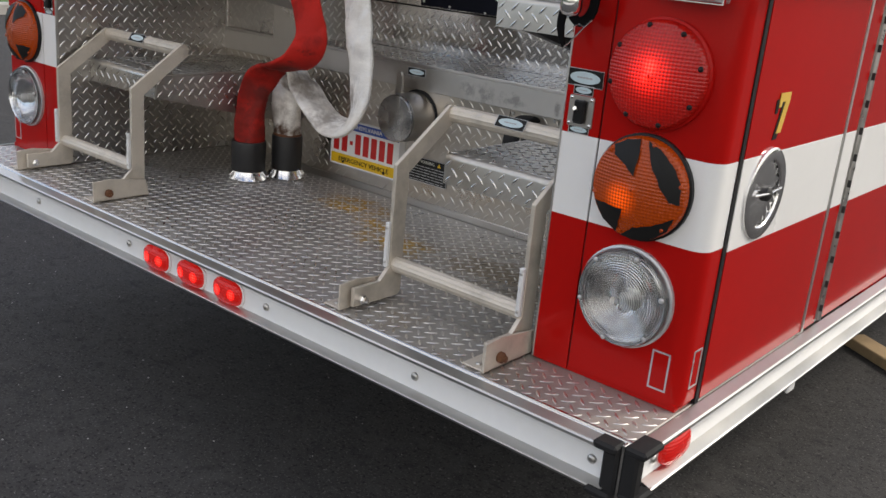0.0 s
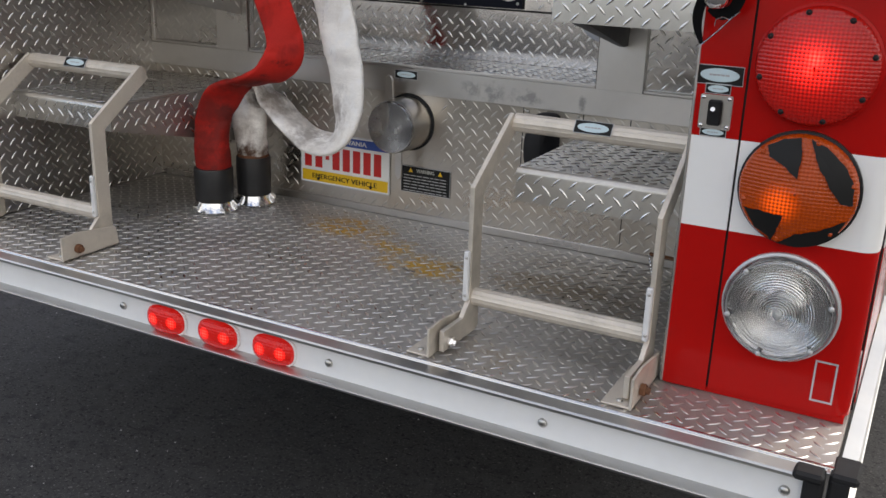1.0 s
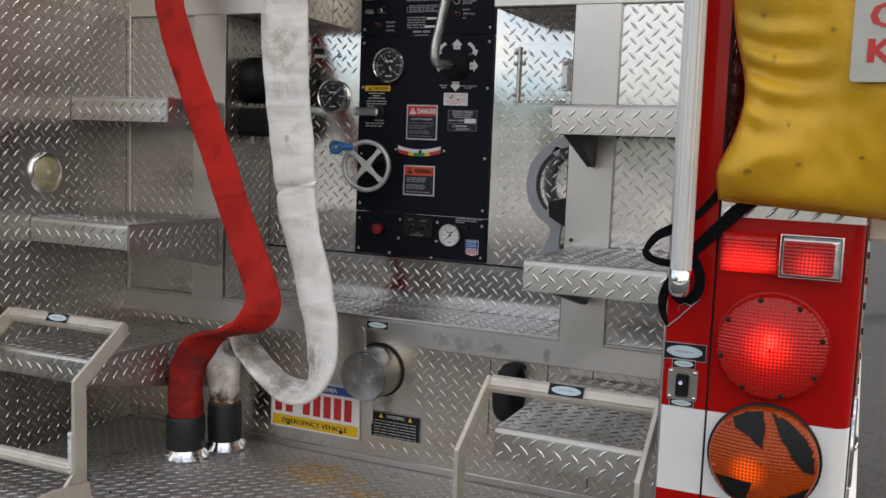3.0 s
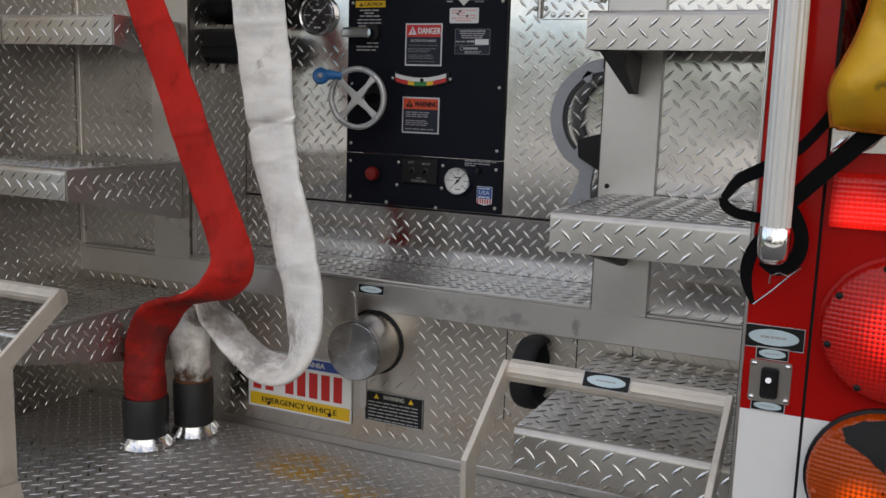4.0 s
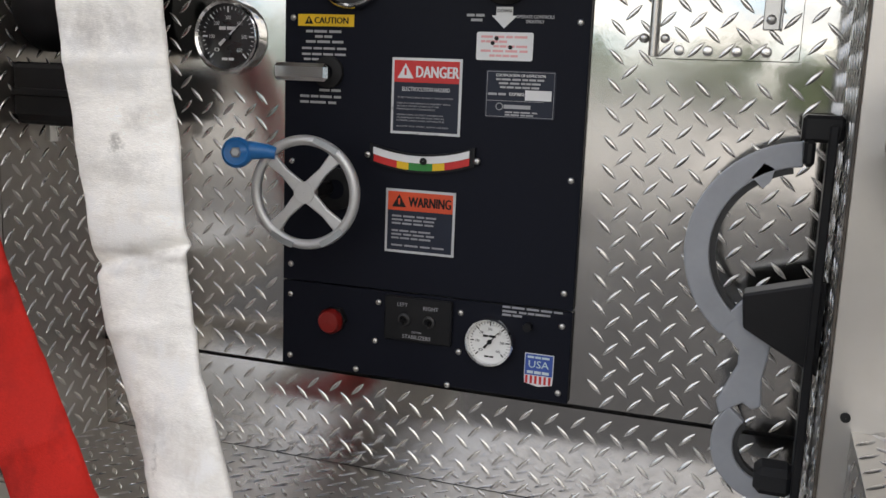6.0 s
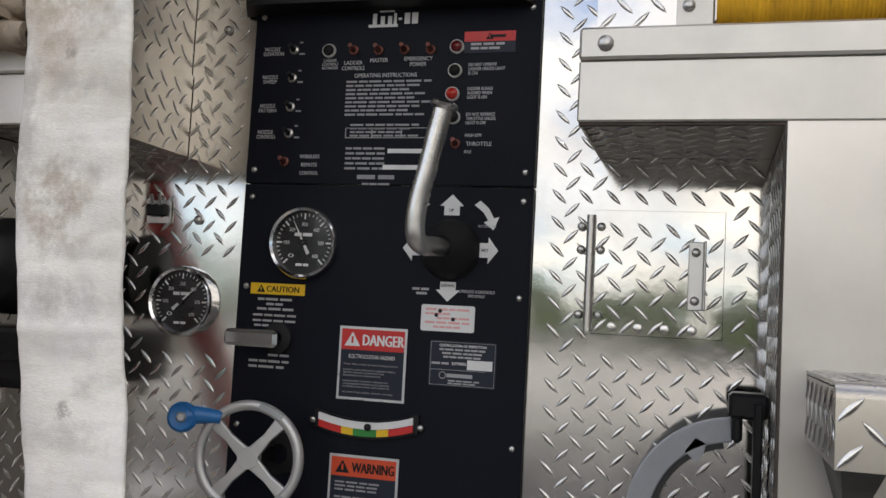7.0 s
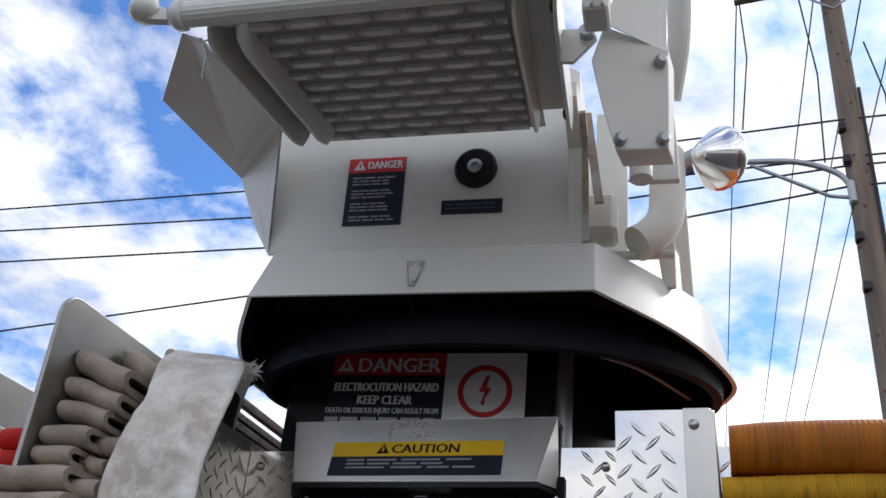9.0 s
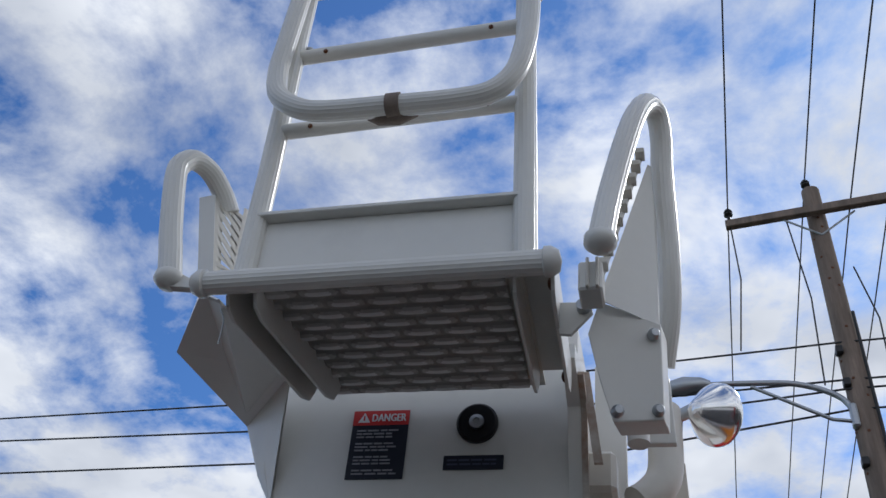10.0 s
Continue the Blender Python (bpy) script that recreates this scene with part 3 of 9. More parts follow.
HOSE_AMBER = material("amber_rubber_hose", (0.52, 0.165, 0.012), 0.55, 0.0, 0.30, 9.0, 120, (0.24, 0.08, 0.012), 0.58, 0.6, 200, stretch=(6, 0.5, 0.5), spec=0.25)
mix_over(HOSE_GREY, (0.13, 0.11, 0.09), cloudy(22, 0.56, 0.7, 0.12))
mix_over(HOSE_RED, (0.20, 0.010, 0.008), cloudy(16, 0.53, 0.7, 0.14, (1, 1, 0.6)))
mix_over(HOSE_YELLOW, (0.30, 0.15, 0.02), cloudy(30, 0.56, 0.6, 0.10, (4, 0.6, 0.6)))
mix_over(HOSE_AMBER, (0.20, 0.065, 0.010), cloudy(26, 0.52, 0.6, 0.14, (12, 0.25, 0.25)))
def ribbed(mat, scale, strength):
    """Gives a hose its fine round ribs, side by side along x."""
    n, l = mat.node_tree.nodes, mat.node_tree.links
    gm = n.new("ShaderNodeNewGeometry")
    wave = n.new("ShaderNodeTexWave")
    wave.bands_direction = "X"
    wave.inputs["Scale"].default_value, wave.inputs["Distortion"].default_value, wave.inputs["Detail Scale"].default_value = scale, 0.6, 2.0
    l.new(gm.outputs["Position"], wave.inputs["Vector"])
    bp = n.new("ShaderNodeBump")
    bp.inputs["Strength"].default_value, bp.inputs["Distance"].default_value = strength, 0.002
    l.new(wave.outputs["Fac"], bp.inputs["Height"])
    l.new(bp.outputs[0], n["Principled BSDF"].inputs["Normal"])


ribbed(HOSE_AMBER, 48, 0.3)
ribbed(HOSE_YELLOW, 70, 0.35)
VINYL = material("yellow_vinyl", (0.74, 0.41, 0.018), 0.48, 0.0, 0.10, 6.0, 90, (0.42, 0.26, 0.03), 0.64, 0.25, 260)
GASKET = material("dark_coupling", (0.028, 0.028, 0.029), 0.45, 0.3, 0.2, 14, 150, None, 0.6, 0.15)
STAINED_EDGE = material("rust_streaked_paint", (0.55, 0.52, 0.46), 0.6, 0.0, 0.1, 18.0, 120, (0.24, 0.11, 0.05), 0.50, 0.2, 200)
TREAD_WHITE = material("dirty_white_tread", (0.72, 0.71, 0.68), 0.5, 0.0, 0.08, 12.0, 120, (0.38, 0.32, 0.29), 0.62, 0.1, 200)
# darker whites that put the shade of recesses into the paint colour
SHADE_GREY = material("shaded_white_sheet", (0.31, 0.295, 0.27), 0.7, 0.0, 0.2, 20, 150)
TREAD_HALF_SHADE = material("soiled_half_shaded_tread", (0.46, 0.44, 0.41), 0.6, 0.0, 0.12, 16.0, 130, (0.28, 0.26, 0.23), 0.60, 0.1, 200)
GRIP_WHITE = material("white_fluted_rail", (0.72, 0.71, 0.68), 0.36, 0.2, 0.05, 8, 90)
INK_WHITE = material("white_print", (0.70, 0.70, 0.70), 0.5, 0.0, 0.05, 30, 200)
PANEL_PRINT = material("worn_panel_print", (0.44, 0.44, 0.46), 0.6, 0.0, 0.14, 60, 300)
FINE_PRINT = material("fine_worn_print", (0.27, 0.27, 0.29), 0.6, 0.0, 0.14, 60, 300)
INK_GREY = material("faded_print", (0.36, 0.36, 0.37), 0.6, 0.0, 0.12, 60, 300)
INK_DIM = material("dim_blue_print", (0.05, 0.06, 0.11), 0.6, 0.0, 0.12, 60, 300)
STAIN = material("rust_stained_tape", (0.20, 0.16, 0.13), 0.7, 0.2, 0.3, 40, 300)
INK_BLACK = material("black_print", (0.012, 0.012, 0.012), 0.5, 0.0, 0.05, 30, 200, spec=0.2)
SIGN_RED = material("red_sign_film", (0.55, 0.018, 0.016), 0.42, 0.0, 0.06, 20, 150)
SIGN_ORANGE = material("orange_sign_film", (0.62, 0.065, 0.018), 0.42, 0.0, 0.06, 20, 150)
SIGN_YELLOW = material("yellow_sign_film", (0.76, 0.47, 0.015), 0.42, 0.0, 0.05, 20, 150)
SIGN_NAVY = material("dark_sign_film", (0.020, 0.024, 0.038), 0.42, 0.0, 0.08, 20, 150, spec=0.2)
SIGN_BLUE = material("blue_sign_film", (0.03, 0.08, 0.33), 0.42, 0.0, 0.08, 20, 150)
SIGN_SILVER = material("silver_sign_film", (0.55, 0.56, 0.57), 0.35, 0.4, 0.06, 20, 150)
SIGN_PALE = material("pale_label", (0.52, 0.64, 0.68), 0.4, 0.0, 0.06, 30, 150)
PATCH = material("worn_silver_patch", (0.44, 0.44, 0.40), 0.45, 0.2, 0.12, 14, 90, (0.32, 0.31, 0.27), 0.6)
SIGN_PINK = material("pink_print", (0.72, 0.36, 0.36), 0.5, 0.0, 0.1, 30, 150)
SIGN_GREEN = material("green_sign_film", (0.02, 0.22, 0.04), 0.42, 0.0, 0.06, 20, 150)
GOLD = material("gold_leaf", (0.80, 0.52, 0.10), 0.4, 0.15, 0.08, 40, 200)
DIAL_BLACK = material("black_dial", (0.012, 0.012, 0.013), 0.3, 0.0, 0.05, 30, 200, coat=0.3)
DIAL_WHITE = material("white_dial", (0.74, 0.74, 0.72), 0.35, 0.0, 0.04, 30, 200)
BLUE_GRIP = material("blue_plastic_knob", (0.010, 0.15, 0.42), 0.35, 0.0, 0.1, 30, 200)
RED_KNOB = material("red_plastic_knob", (0.20, 0.010, 0.008), 0.35, 0.0, 0.1, 30, 200)
WEB = material("black_webbing", (0.006, 0.006, 0.0065), 0.9, 0.0, 0.2, 40, 500, None, 0.6, 0.4, 900, spec=0.08)
WOOD = material("weathered_pole_wood", (0.24, 0.185, 0.145), 0.85, 0.0, 0.40, 9, 90, (0.11, 0.085, 0.065), 0.54, 0.8, 40, stretch=(1, 1, 0.10))
PALLET = material("raw_timber", (0.42, 0.29, 0.16), 0.8, 0.0, 0.15, 9, 80, (0.2, 0.14, 0.09), 0.62, 0.3, 60)
WIRE = material("black_cable", (0.02, 0.021, 0.023), 0.6, 0.0, 0.1, 3, 20)
GALV = material("galvanised_arm", (0.42, 0.44, 0.46), 0.45, 0.9, 0.1, 6, 60)
ASPHALT = material("asphalt", (0.053, 0.051, 0.050), 0.88, 0.0, 0.22, 1.2, 140, (0.075, 0.073, 0.07), 0.66, 0.9, 260, rough_vary=0.05, spec=0.2)
mix_over(ASPHALT, (0.115, 0.11, 0.105), specks(150, 0.60))
mix_over(ASPHALT, (0.018, 0.018, 0.018), specks(90, 0.58))
mix_over(ASPHALT, (0.072, 0.070, 0.069), cloudy(11, 0.50, 0.55, 0.16))
mix_over(ASPHALT, (0.024, 0.024, 0.025), cloudy(17, 0.54, 0.6, 0.14))
mix_over(ASPHALT, (0.15, 0.145, 0.14), specks(70, 0.66))
PAVING = material("pale_concrete", (0.58, 0.55, 0.50), 0.88, 0.0, 0.12, 0.8, 40, (0.30, 0.29, 0.27), 0.62, 0.4, 120)
GRASS = material("lawn", (0.055, 0.13, 0.025), 0.9, 0.0, 0.25, 2.0, 60, (0.10, 0.13, 0.04), 0.6, 0.8, 80)
CONCRETE = material("kerb_concrete", (0.36, 0.35, 0.33), 0.85, 0.0, 0.15, 4, 90, None, 0.6, 0.4, 150)
SEALANT = material("weathered_sealant", (0.055, 0.042, 0.032), 0.7, 0.0, 0.3, 30, 200, (0.16, 0.13, 0.10), 0.6, 0.3, 300)
FOLIAGE = material("far_foliage", (0.045, 0.075, 0.025), 0.9, 0.0, 0.4, 0.8, 9, (0.09, 0.09, 0.03), 0.55, 0.0)


def lens_material(name, color, power, hot, spots, least=0.05, most=2.2):
    """A moulded lamp lens with a bulb alight behind it: spots are rows of (x, y, z, radius)."""
    mat = material(name, color, 0.22, 0.0, 0.06, 20, 200, None, 0.6, 0.0, coat=0.0, spec=0.4)
    nt = mat.node_tree
    n, l = nt.nodes, nt.links
    b = n["Principled BSDF"]
    gm = n.new("ShaderNodeNewGeometry")
    total = None
    for x, y, z, r, *own in spots:
        d = n.new("ShaderNodeVectorMath")
        d.operation = "DISTANCE"
        d.inputs[1].default_value = (x, y, z)
        l.new(gm.outputs["Position"], d.inputs[0])
        mr = n.new("ShaderNodeMapRange")
        mr.interpolation_type = "SMOOTHERSTEP"
        mr.inputs["From Min"].default_value, mr.inputs["From Max"].default_value = r, 0.0
        mr.inputs["To Max"].default_value = own[0] if own else hot
        l.new(d.outputs["Value"], mr.inputs["Value"])
        if total is None:
            total = mr.outputs[0]
        else:
            s = n.new("ShaderNodeMath")
            l.new(total, s.inputs[0])
            l.new(mr.outputs[0], s.inputs[1])
            total = s.outputs[0]
    b.inputs["Emission Color"].default_value = (*[min(1, c * 2.2) if c > 0.05 else c * 1.6 for c in color], 1)
    # fine moulded prisms
    sx = n.new("ShaderNodeTexWave")
    sx.bands_direction = "X"
    sx.inputs["Scale"].default_value = 52
    sz = n.new("ShaderNodeTexWave")
    sz.bands_direction = "Z"
    sz.inputs["Scale"].default_value = 52
    sm = n.new("ShaderNodeMath")
    for w in (sx, sz):
        l.new(gm.outputs["Position"], w.inputs["Vector"])
    l.new(sx.outputs["Fac"], sm.inputs[0])
    l.new(sz.outputs["Fac"], sm.inputs[1])
    cell = n.new("ShaderNodeMapRange")
    cell.inputs["From Min"].default_value, cell.inputs["From Max"].default_value = 0.3, 1.7
    cell.inputs["To Min"].default_value, cell.inputs["To Max"].default_value = least, most
    l.new(sm.outputs[0], cell.inputs["Value"])
    lit = n.new("ShaderNodeMath")
    lit.operation = "MULTIPLY_ADD"
    l.new(total, lit.inputs[0])
    l.new(cell.outputs[0], lit.inputs[1])
    lit.inputs[2].default_value = power
    l.new(lit.outputs[0], b.inputs["Emission Strength"])
    bp = n.new("ShaderNodeBump")
    bp.inputs["Strength"].default_value, bp.inputs["Distance"].default_value = 0.5, 0.001
    l.new(sm.outputs[0], bp.inputs["Height"])
    l.new(bp.outputs[0], b.inputs["Normal"])
    return mat


LENS_RED = lens_material("lit_red_lens", (0.34, 0.008, 0.006), 0.02, 0.85, [(1.090, 0.11, 1.148, 0.115, 0.24), (1.090, 0.11, 1.150, 0.055, 0.80), (1.092, 0.11, 1.160, 0.020, 3.2), (1.086, 0.11, 1.140, 0.014, 1.6)])
LENS_AMBER = lens_material("amber_lens", (0.36, 0.048, 0.003), 0.02, 0.5, [(1.07, 0.11, 0.93, 0.045)])
LENS_MARK = lens_material("lit_marker_lens", (0.45, 0.010, 0.008), 0.16, 3.2, [(x + s, -0.03, 0.505, 0.017) for x in (-0.131, 0.014, 0.16) for s in (-0.026, 0.026)])
LENS_TAIL = lens_material("lit_tail_lens", (0.40, 0.008, 0.006), 0.05, 0.75, [(1.035, 0.12, 1.283, 0.060), (1.075, 0.12, 1.288, 0.040, 0.45)], 0.8, 1.2)
LENS_BULB = lens_material("red_bulb_glow", (0.40, 0.014, 0.012), 0.02, 0.45, [(1.145, 0.12, 1.290, 0.04)])
GLASS = material("clear_ribbed_glass", (0.93, 0.935, 0.93), 0.07, 0.0, 0.04, 20, 120, None, 0.6, 0.12, 70, trans=1.0, rough_vary=0.04)
CLEAR = material("frosted_clear_lens", (0.72, 0.725, 0.73), 0.14, 0.65, 0.22, 26, 120, (0.45, 0.46, 0.47), 0.56, 0.20, 60, coat=0.5)


# ---- ground and distance ----
FLOOR, DECK, WALL, FRAME, BACK = 0.56, 0.985, 0.785, 0.77, 1.005  # heights of tailboard and deck; depths of lower wall, frame and panel wall
IN, COL, SIDE = 0.53, 0.912, 1.225  # half widths: recess, inner face of the corner columns, body side

rnd = random.Random(4)
g = Geo()
n = 24
ticks = [-300 + 600 * i / n for i in range(n + 1)]
for a in ticks:
    for b in ticks:
        g.v.append((a, b, 0.0))
for i in range(n):
    for j in range(n):
        g.f.append((i * (n + 1) + j, (i + 1) * (n + 1) + j, (i + 1) * (n + 1) + j + 1, i * (n + 1) + j + 1))
solid("ground", g, ASPHALT, "dark worn asphalt of a parking lot", "ground", kind="structure")
solid("pavement", Geo().box(-60, 60, -42, -13.5, -0.05, 0.006, 0.002), PAVING, "pale sunlit concrete apron behind the truck", "pavement", kind="structure")
g = Geo()
for i in range(420):
    x, y = rnd.uniform(-2.2, 3.2), rnd.uniform(-1.6, 1.2)
    s = rnd.uniform(0.0015, 0.0042)
    z = 0.001
    g.add([(x - s, y, z), (x, y - s * 0.8, z), (x + s, y, z), (x, y + s * 0.9, z), (x, y, z + s * 0.8)], [(0, 1, 4), (1, 2, 4), (2, 3, 4), (3, 0, 4)])
solid("loose_grit", g, CONCRETE, "pale grit scattered over the asphalt", "gravel", kind="stuff")
lawn = Geo().box(-60, -10.5, -3, 60, -0.1, 0.12, 0.03)
solid("lawn", lawn, GRASS, "green lawn beyond the kerb", "lawn", kind="structure")
solid("kerb", Geo().box(-10.5, -10.3, -3, 60, -0.1, 0.14, 0.02), CONCRETE, "pale concrete kerb along the lawn", "kerb", kind="structure")

# a low far tree line all round
g = Geo()
for i in range(900):
    a = rnd.uniform(0, 2 * math.pi)
    r = rnd.uniform(85, 110)
    h = rnd.uniform(0.5, 6.5) + 1.5 * math.sin(a * 5)
    s = rnd.uniform(1.2, 3.0)
    m = Matrix.Translation((r * math.cos(a), r * math.sin(a), max(0.4, h))) @ Euler((rnd.uniform(0, 3), rnd.uniform(0, 3), 0)).to_matrix().to_4x4()
    g.add([(s, 0, 0), (-s, 0, 0), (0, s * 0.9, 0), (0, -s, 0), (0, 0, s * 0.8), (0, 0, -s * 0.9)], [(0, 2, 4), (2, 1, 4), (1, 3, 4), (3, 0, 4), (2, 0, 5), (1, 2, 5), (3, 1, 5), (0, 3, 5)], m)
solid("far_trees", g, FOLIAGE, "distant line of dark trees round the lot", "trees", kind="stuff")

# ---- the truck body: one vehicle, built of its fixed panels ----
truck = thing("fire_truck_body", (0, 0, 0), "red fire truck rear with tread plate tailboard and white band", "fire truck")

# tailboard
g = Geo().box(-SIDE, SIDE, 0.004, WALL, 0.535, FLOOR, 0.002)
tail = part("tailboard", g, TREAD_FLOOR, truck, "worn tread plate tailboard with yellow stains")
g = Geo().lugs((-SIDE, 0.000, FLOOR), (1, 0, 0), (0, 1, 0), 2 * SIDE, WALL - 0.008, holes=[(0, SIDE - COL + 0.0, 0.152, 0.8), (SIDE + COL, 2 * SIDE, 0.152, 0.8)])
tagged(part("diamond_tread", g, LUG_FLOOR, tail, "worn bright diamond lugs", 75), kind="stuff")
# rolled front nosing with a notched edge
g = Geo().tube([(-SIDE, 0.004, FLOOR - 0.006), (SIDE, 0.004, FLOOR - 0.006)], 0.0075, 12)
part("nosing", g, TREAD, tail, "", 40)
g = Geo().box(-SIDE, SIDE, 0.78, 0.786, FLOOR, FLOOR + 0.022, 0.002)
part("skirting_angle", g, STEEL, tail)


def rub_rail(name, a, b, out, length_label):
    """A white channel with a bright top lip and a bottom lip, from a to b; out is its outward side."""
    a, b, o = Vector(a), Vector(b), Vector(out)
    d = (b - a).normalized()
    prof_w = [(0.0, -0.004), (0.0, -0.083), (0.004, -0.083), (0.004, -0.004)]
    prof_t = [(0.000, -0.004), (0.000, 0.001), (0.024, -0.003), (0.027, -0.006), (0.027, -0.011), (0.024, -0.008), (0.0045, -0.0042)]
    prof_b = [(0.0045, -0.0785), (0.0045, -0.084), (0.024, -0.091), (0.027, -0.091), (0.028, -0.087), (0.0255, -0.0855)]
    rail = None
    for nm, prof, mat in (("rub_rail", prof_w, RAIL_WHITE), ("bright_lip", prof_t, ALU), ("lower_lip", prof_b, ALU)):
        k = len(prof)
        v = [a + o * p + Vector((0, 0, q)) for p, q in prof] + [b + o * p + Vector((0, 0, q)) for p, q in prof]
        f = [tuple(range(k))[::-1], tuple(range(k, 2 * k))] + [(i, (i + 1) % k, k + (i + 1) % k, k + i) for i in range(k)]
        ob = part(nm, Geo().add(v, f), mat, truck if rail is None else rail, length_label if rail is None else "")
        rail = rail or ob
    return rail


rear_rail = rub_rail("rear", (-SIDE + 0.03, -0.004, FLOOR - 0.004), (SIDE - 0.03, -0.004, FLOOR - 0.004), (0, -1, 0), "white channel rail along the tailboard edge")
for sx in (1, -1):
    rub_rail("side", (sx * (SIDE + 0.006), 0.03, FLOOR + 0.002), (sx * (SIDE + 0.006), 3.4, FLOOR + 0.002), (sx, 0, 0), "white channel rail along the truck side")
for x in (-0.735, -0.262, 0.294, 0.75, 1.16):
    g = bolt_head(Geo(), (x, -0.009, 0.507), (0, -1, 0), 0.009, 0.006)
    part("rail_bolt", g, BOLT, rear_rail, "", 40)
g = Geo().box(-0.02 + 0.27, 0.05 + 0.27, -0.0265, -0.0255, 0.4672, 0.4735, 0.0002)
part("rail_stamp", g, SIGN_SILVER, rear_rail)
# rubber corner caps
for sx in (1, -1):
    def cap(xa, xb, ya, yb, za, zb):
        return Geo().box(*sorted((sx * xa, sx * xb)), ya, yb, za, zb, 0.005)
    # a moulded C on the end of each rail: upper lip, lower lip, end web
    for name, boxes in (("rear_corner_cap", ((SIDE - 0.056, SIDE - 0.010, -0.036, 0.002, 0.544, 0.560), (SIDE - 0.060, SIDE - 0.010, -0.038, 0.002, 0.456, 0.471), (SIDE - 0.040, SIDE - 0.010, -0.024, 0.002, 0.462, 0.552))),
                        ("side_corner_cap", ((SIDE - 0.004, SIDE + 0.038, -0.022, 0.046, 0.547, 0.563), (SIDE - 0.004, SIDE + 0.036, -0.024, 0.040, 0.462, 0.477), (SIDE - 0.004, SIDE + 0.026, -0.022, 0.006, 0.468, 0.554)))):
        holder = part(name, cap(*boxes[2]), RUBBER, truck, "black rubber end cap")
        for bx in boxes[:2]:
            part("cap_lip", cap(*bx), RUBBER, holder)
    part("corner_strip", Geo().box(*sorted((sx * (SIDE - 0.010), sx * (SIDE - 0.004))), -0.016, 0.0, 0.455, 0.560, 0.001), ALU, truck)

part("rail_bolt", bolt_head(Geo(), (SIDE + 0.011, 0.066, 0.512), (1, 0, 0), 0.009, 0.006), BOLT, truck, "", 40)

# rear marker lamps in the rail
for i, x in enumerate((-0.131, 0.014, 0.16)):
    m = axis_frame((x, -0.009, 0.505), (0, -1, 0))
    lamp = thing("marker_lamp", (x, -0.009, 0.505), "small oval red marker lamp, lit, set in the white rail", "marker lamp", "marker lamps in the tailboard rail")
    def oval(w, h, n=28):
        return [(w * math.copysign(abs(math.cos(a)) ** 0.75, math.cos(a)), h * math.copysign(abs(math.sin(a)) ** 0.75, math.sin(a))) for a in [2 * math.pi * k / n for k in range(n)]]
    g = Geo()
    rings = [(0.052, 0.031, 0.0), (0.052, 0.031, 0.006), (0.048, 0.028, 0.012), (0.036, 0.020, 0.017), (0.016, 0.009, 0.019)]
    for w, h, z in rings:
        g.v += [tuple(m @ Vector((p, q, z))) for p, q in oval(w, h)]
    for r in range(len(rings) - 1):
        g.f += [(r * 28 + k, r * 28 + (k + 1) % 28, (r + 1) * 28 + (k + 1) % 28, (r + 1) * 28 + k) for k in range(28)]
    g.f.append(tuple(range((len(rings) - 1) * 28, len(rings) * 28)))
    part("lens", g, LENS_MARK, lamp, "glowing red lens", 50)
    g = Geo()
    ring2 = [(0.052, 0.031), (0.056, 0.035)]
    for w, h in ring2:
        for z in (0.0, 0.004):
            g.v += [tuple(m @ Vector((p, q, z))) for p, q in oval(w, h)]
    for a, b in ((0, 1), (1, 3), (3, 2)):
        g.f += [(a * 28 + k, a * 28 + (k + 1) % 28, b * 28 + (k + 1) % 28, b * 28 + k) for k in range(28)]
    part("grommet", g, RAIL_WHITE, lamp)
# side marker by the corner
lamp = thing("side_marker_lamp", (SIDE + 0.011, 0.138, 0.513), "oval red side marker lamp near the corner bumper", "marker lamp")
m = axis_frame((SIDE + 0.011, 0.138, 0.513), (1, 0, 0))
g = Geo()
for w, h, z in rings:
    g.v += [tuple(m @ Vector((p, q, z))) for p, q in oval(w, h)]
for r in range(len(rings) - 1):
    g.f += [(r * 28 + k, r * 28 + (k + 1) % 28, (r + 1) * 28 + (k + 1) % 28, (r + 1) * 28 + k) for k in range(28)]
g.f.append(tuple(range((len(rings) - 1) * 28, len(rings) * 28)))
part("lens", g, LENS_MARK, lamp, "glowing red lens", 50)


def tread_panel(name, o, u, v, w, h, mat, parent, thick=0.004, holes=(), label="", lug_mat=None):
    """A sheet of tread plate with its lugs; its outer side is u x v."""
    o, u, v = Vector(o), Vector(u).normalized(), Vector(v).normalized()
    n = u.cross(v)
    g = Geo()
    c = [o, o + u * w, o + u * w + v * h, o + v * h]
    g.add(c + [p - n * thick for p in c], [(0, 1, 2, 3), (7, 6, 5, 4), (0, 4, 5, 1), (1, 5, 6, 2), (2, 6, 7, 3), (3, 7, 4, 0)])
    ob = part(name, g, mat, parent, label)
    tagged(part("diamond_tread", Geo().lugs(o, u, v, w, h, holes), lug_mat or LUG, ob, "bright raised diamond lugs", 75), kind="stuff")
    return ob


# lower rear wall
wall = tread_panel("lower_wall_plate", (-COL, WALL, FLOOR + 0.022), (1, 0, 0), (0, 0, 1), 2 * COL, 0.913 - FLOOR - 0.022, TREAD_TAN, truck, 0.02, holes=[(COL - 0.36, COL - 0.04, 0.02, 0.19), (COL - 0.02, COL + 0.15, 0.04, 0.13), (COL - 0.08, COL + 0.09, 0.17, 0.33)], label="dusty tread plate wall behind the tailboard", lug_mat=LUG_DUSTY)
g = Geo().box(-COL, COL, WALL + 0.02, WALL + 0.035, 0.5, 0.972, 0.001)
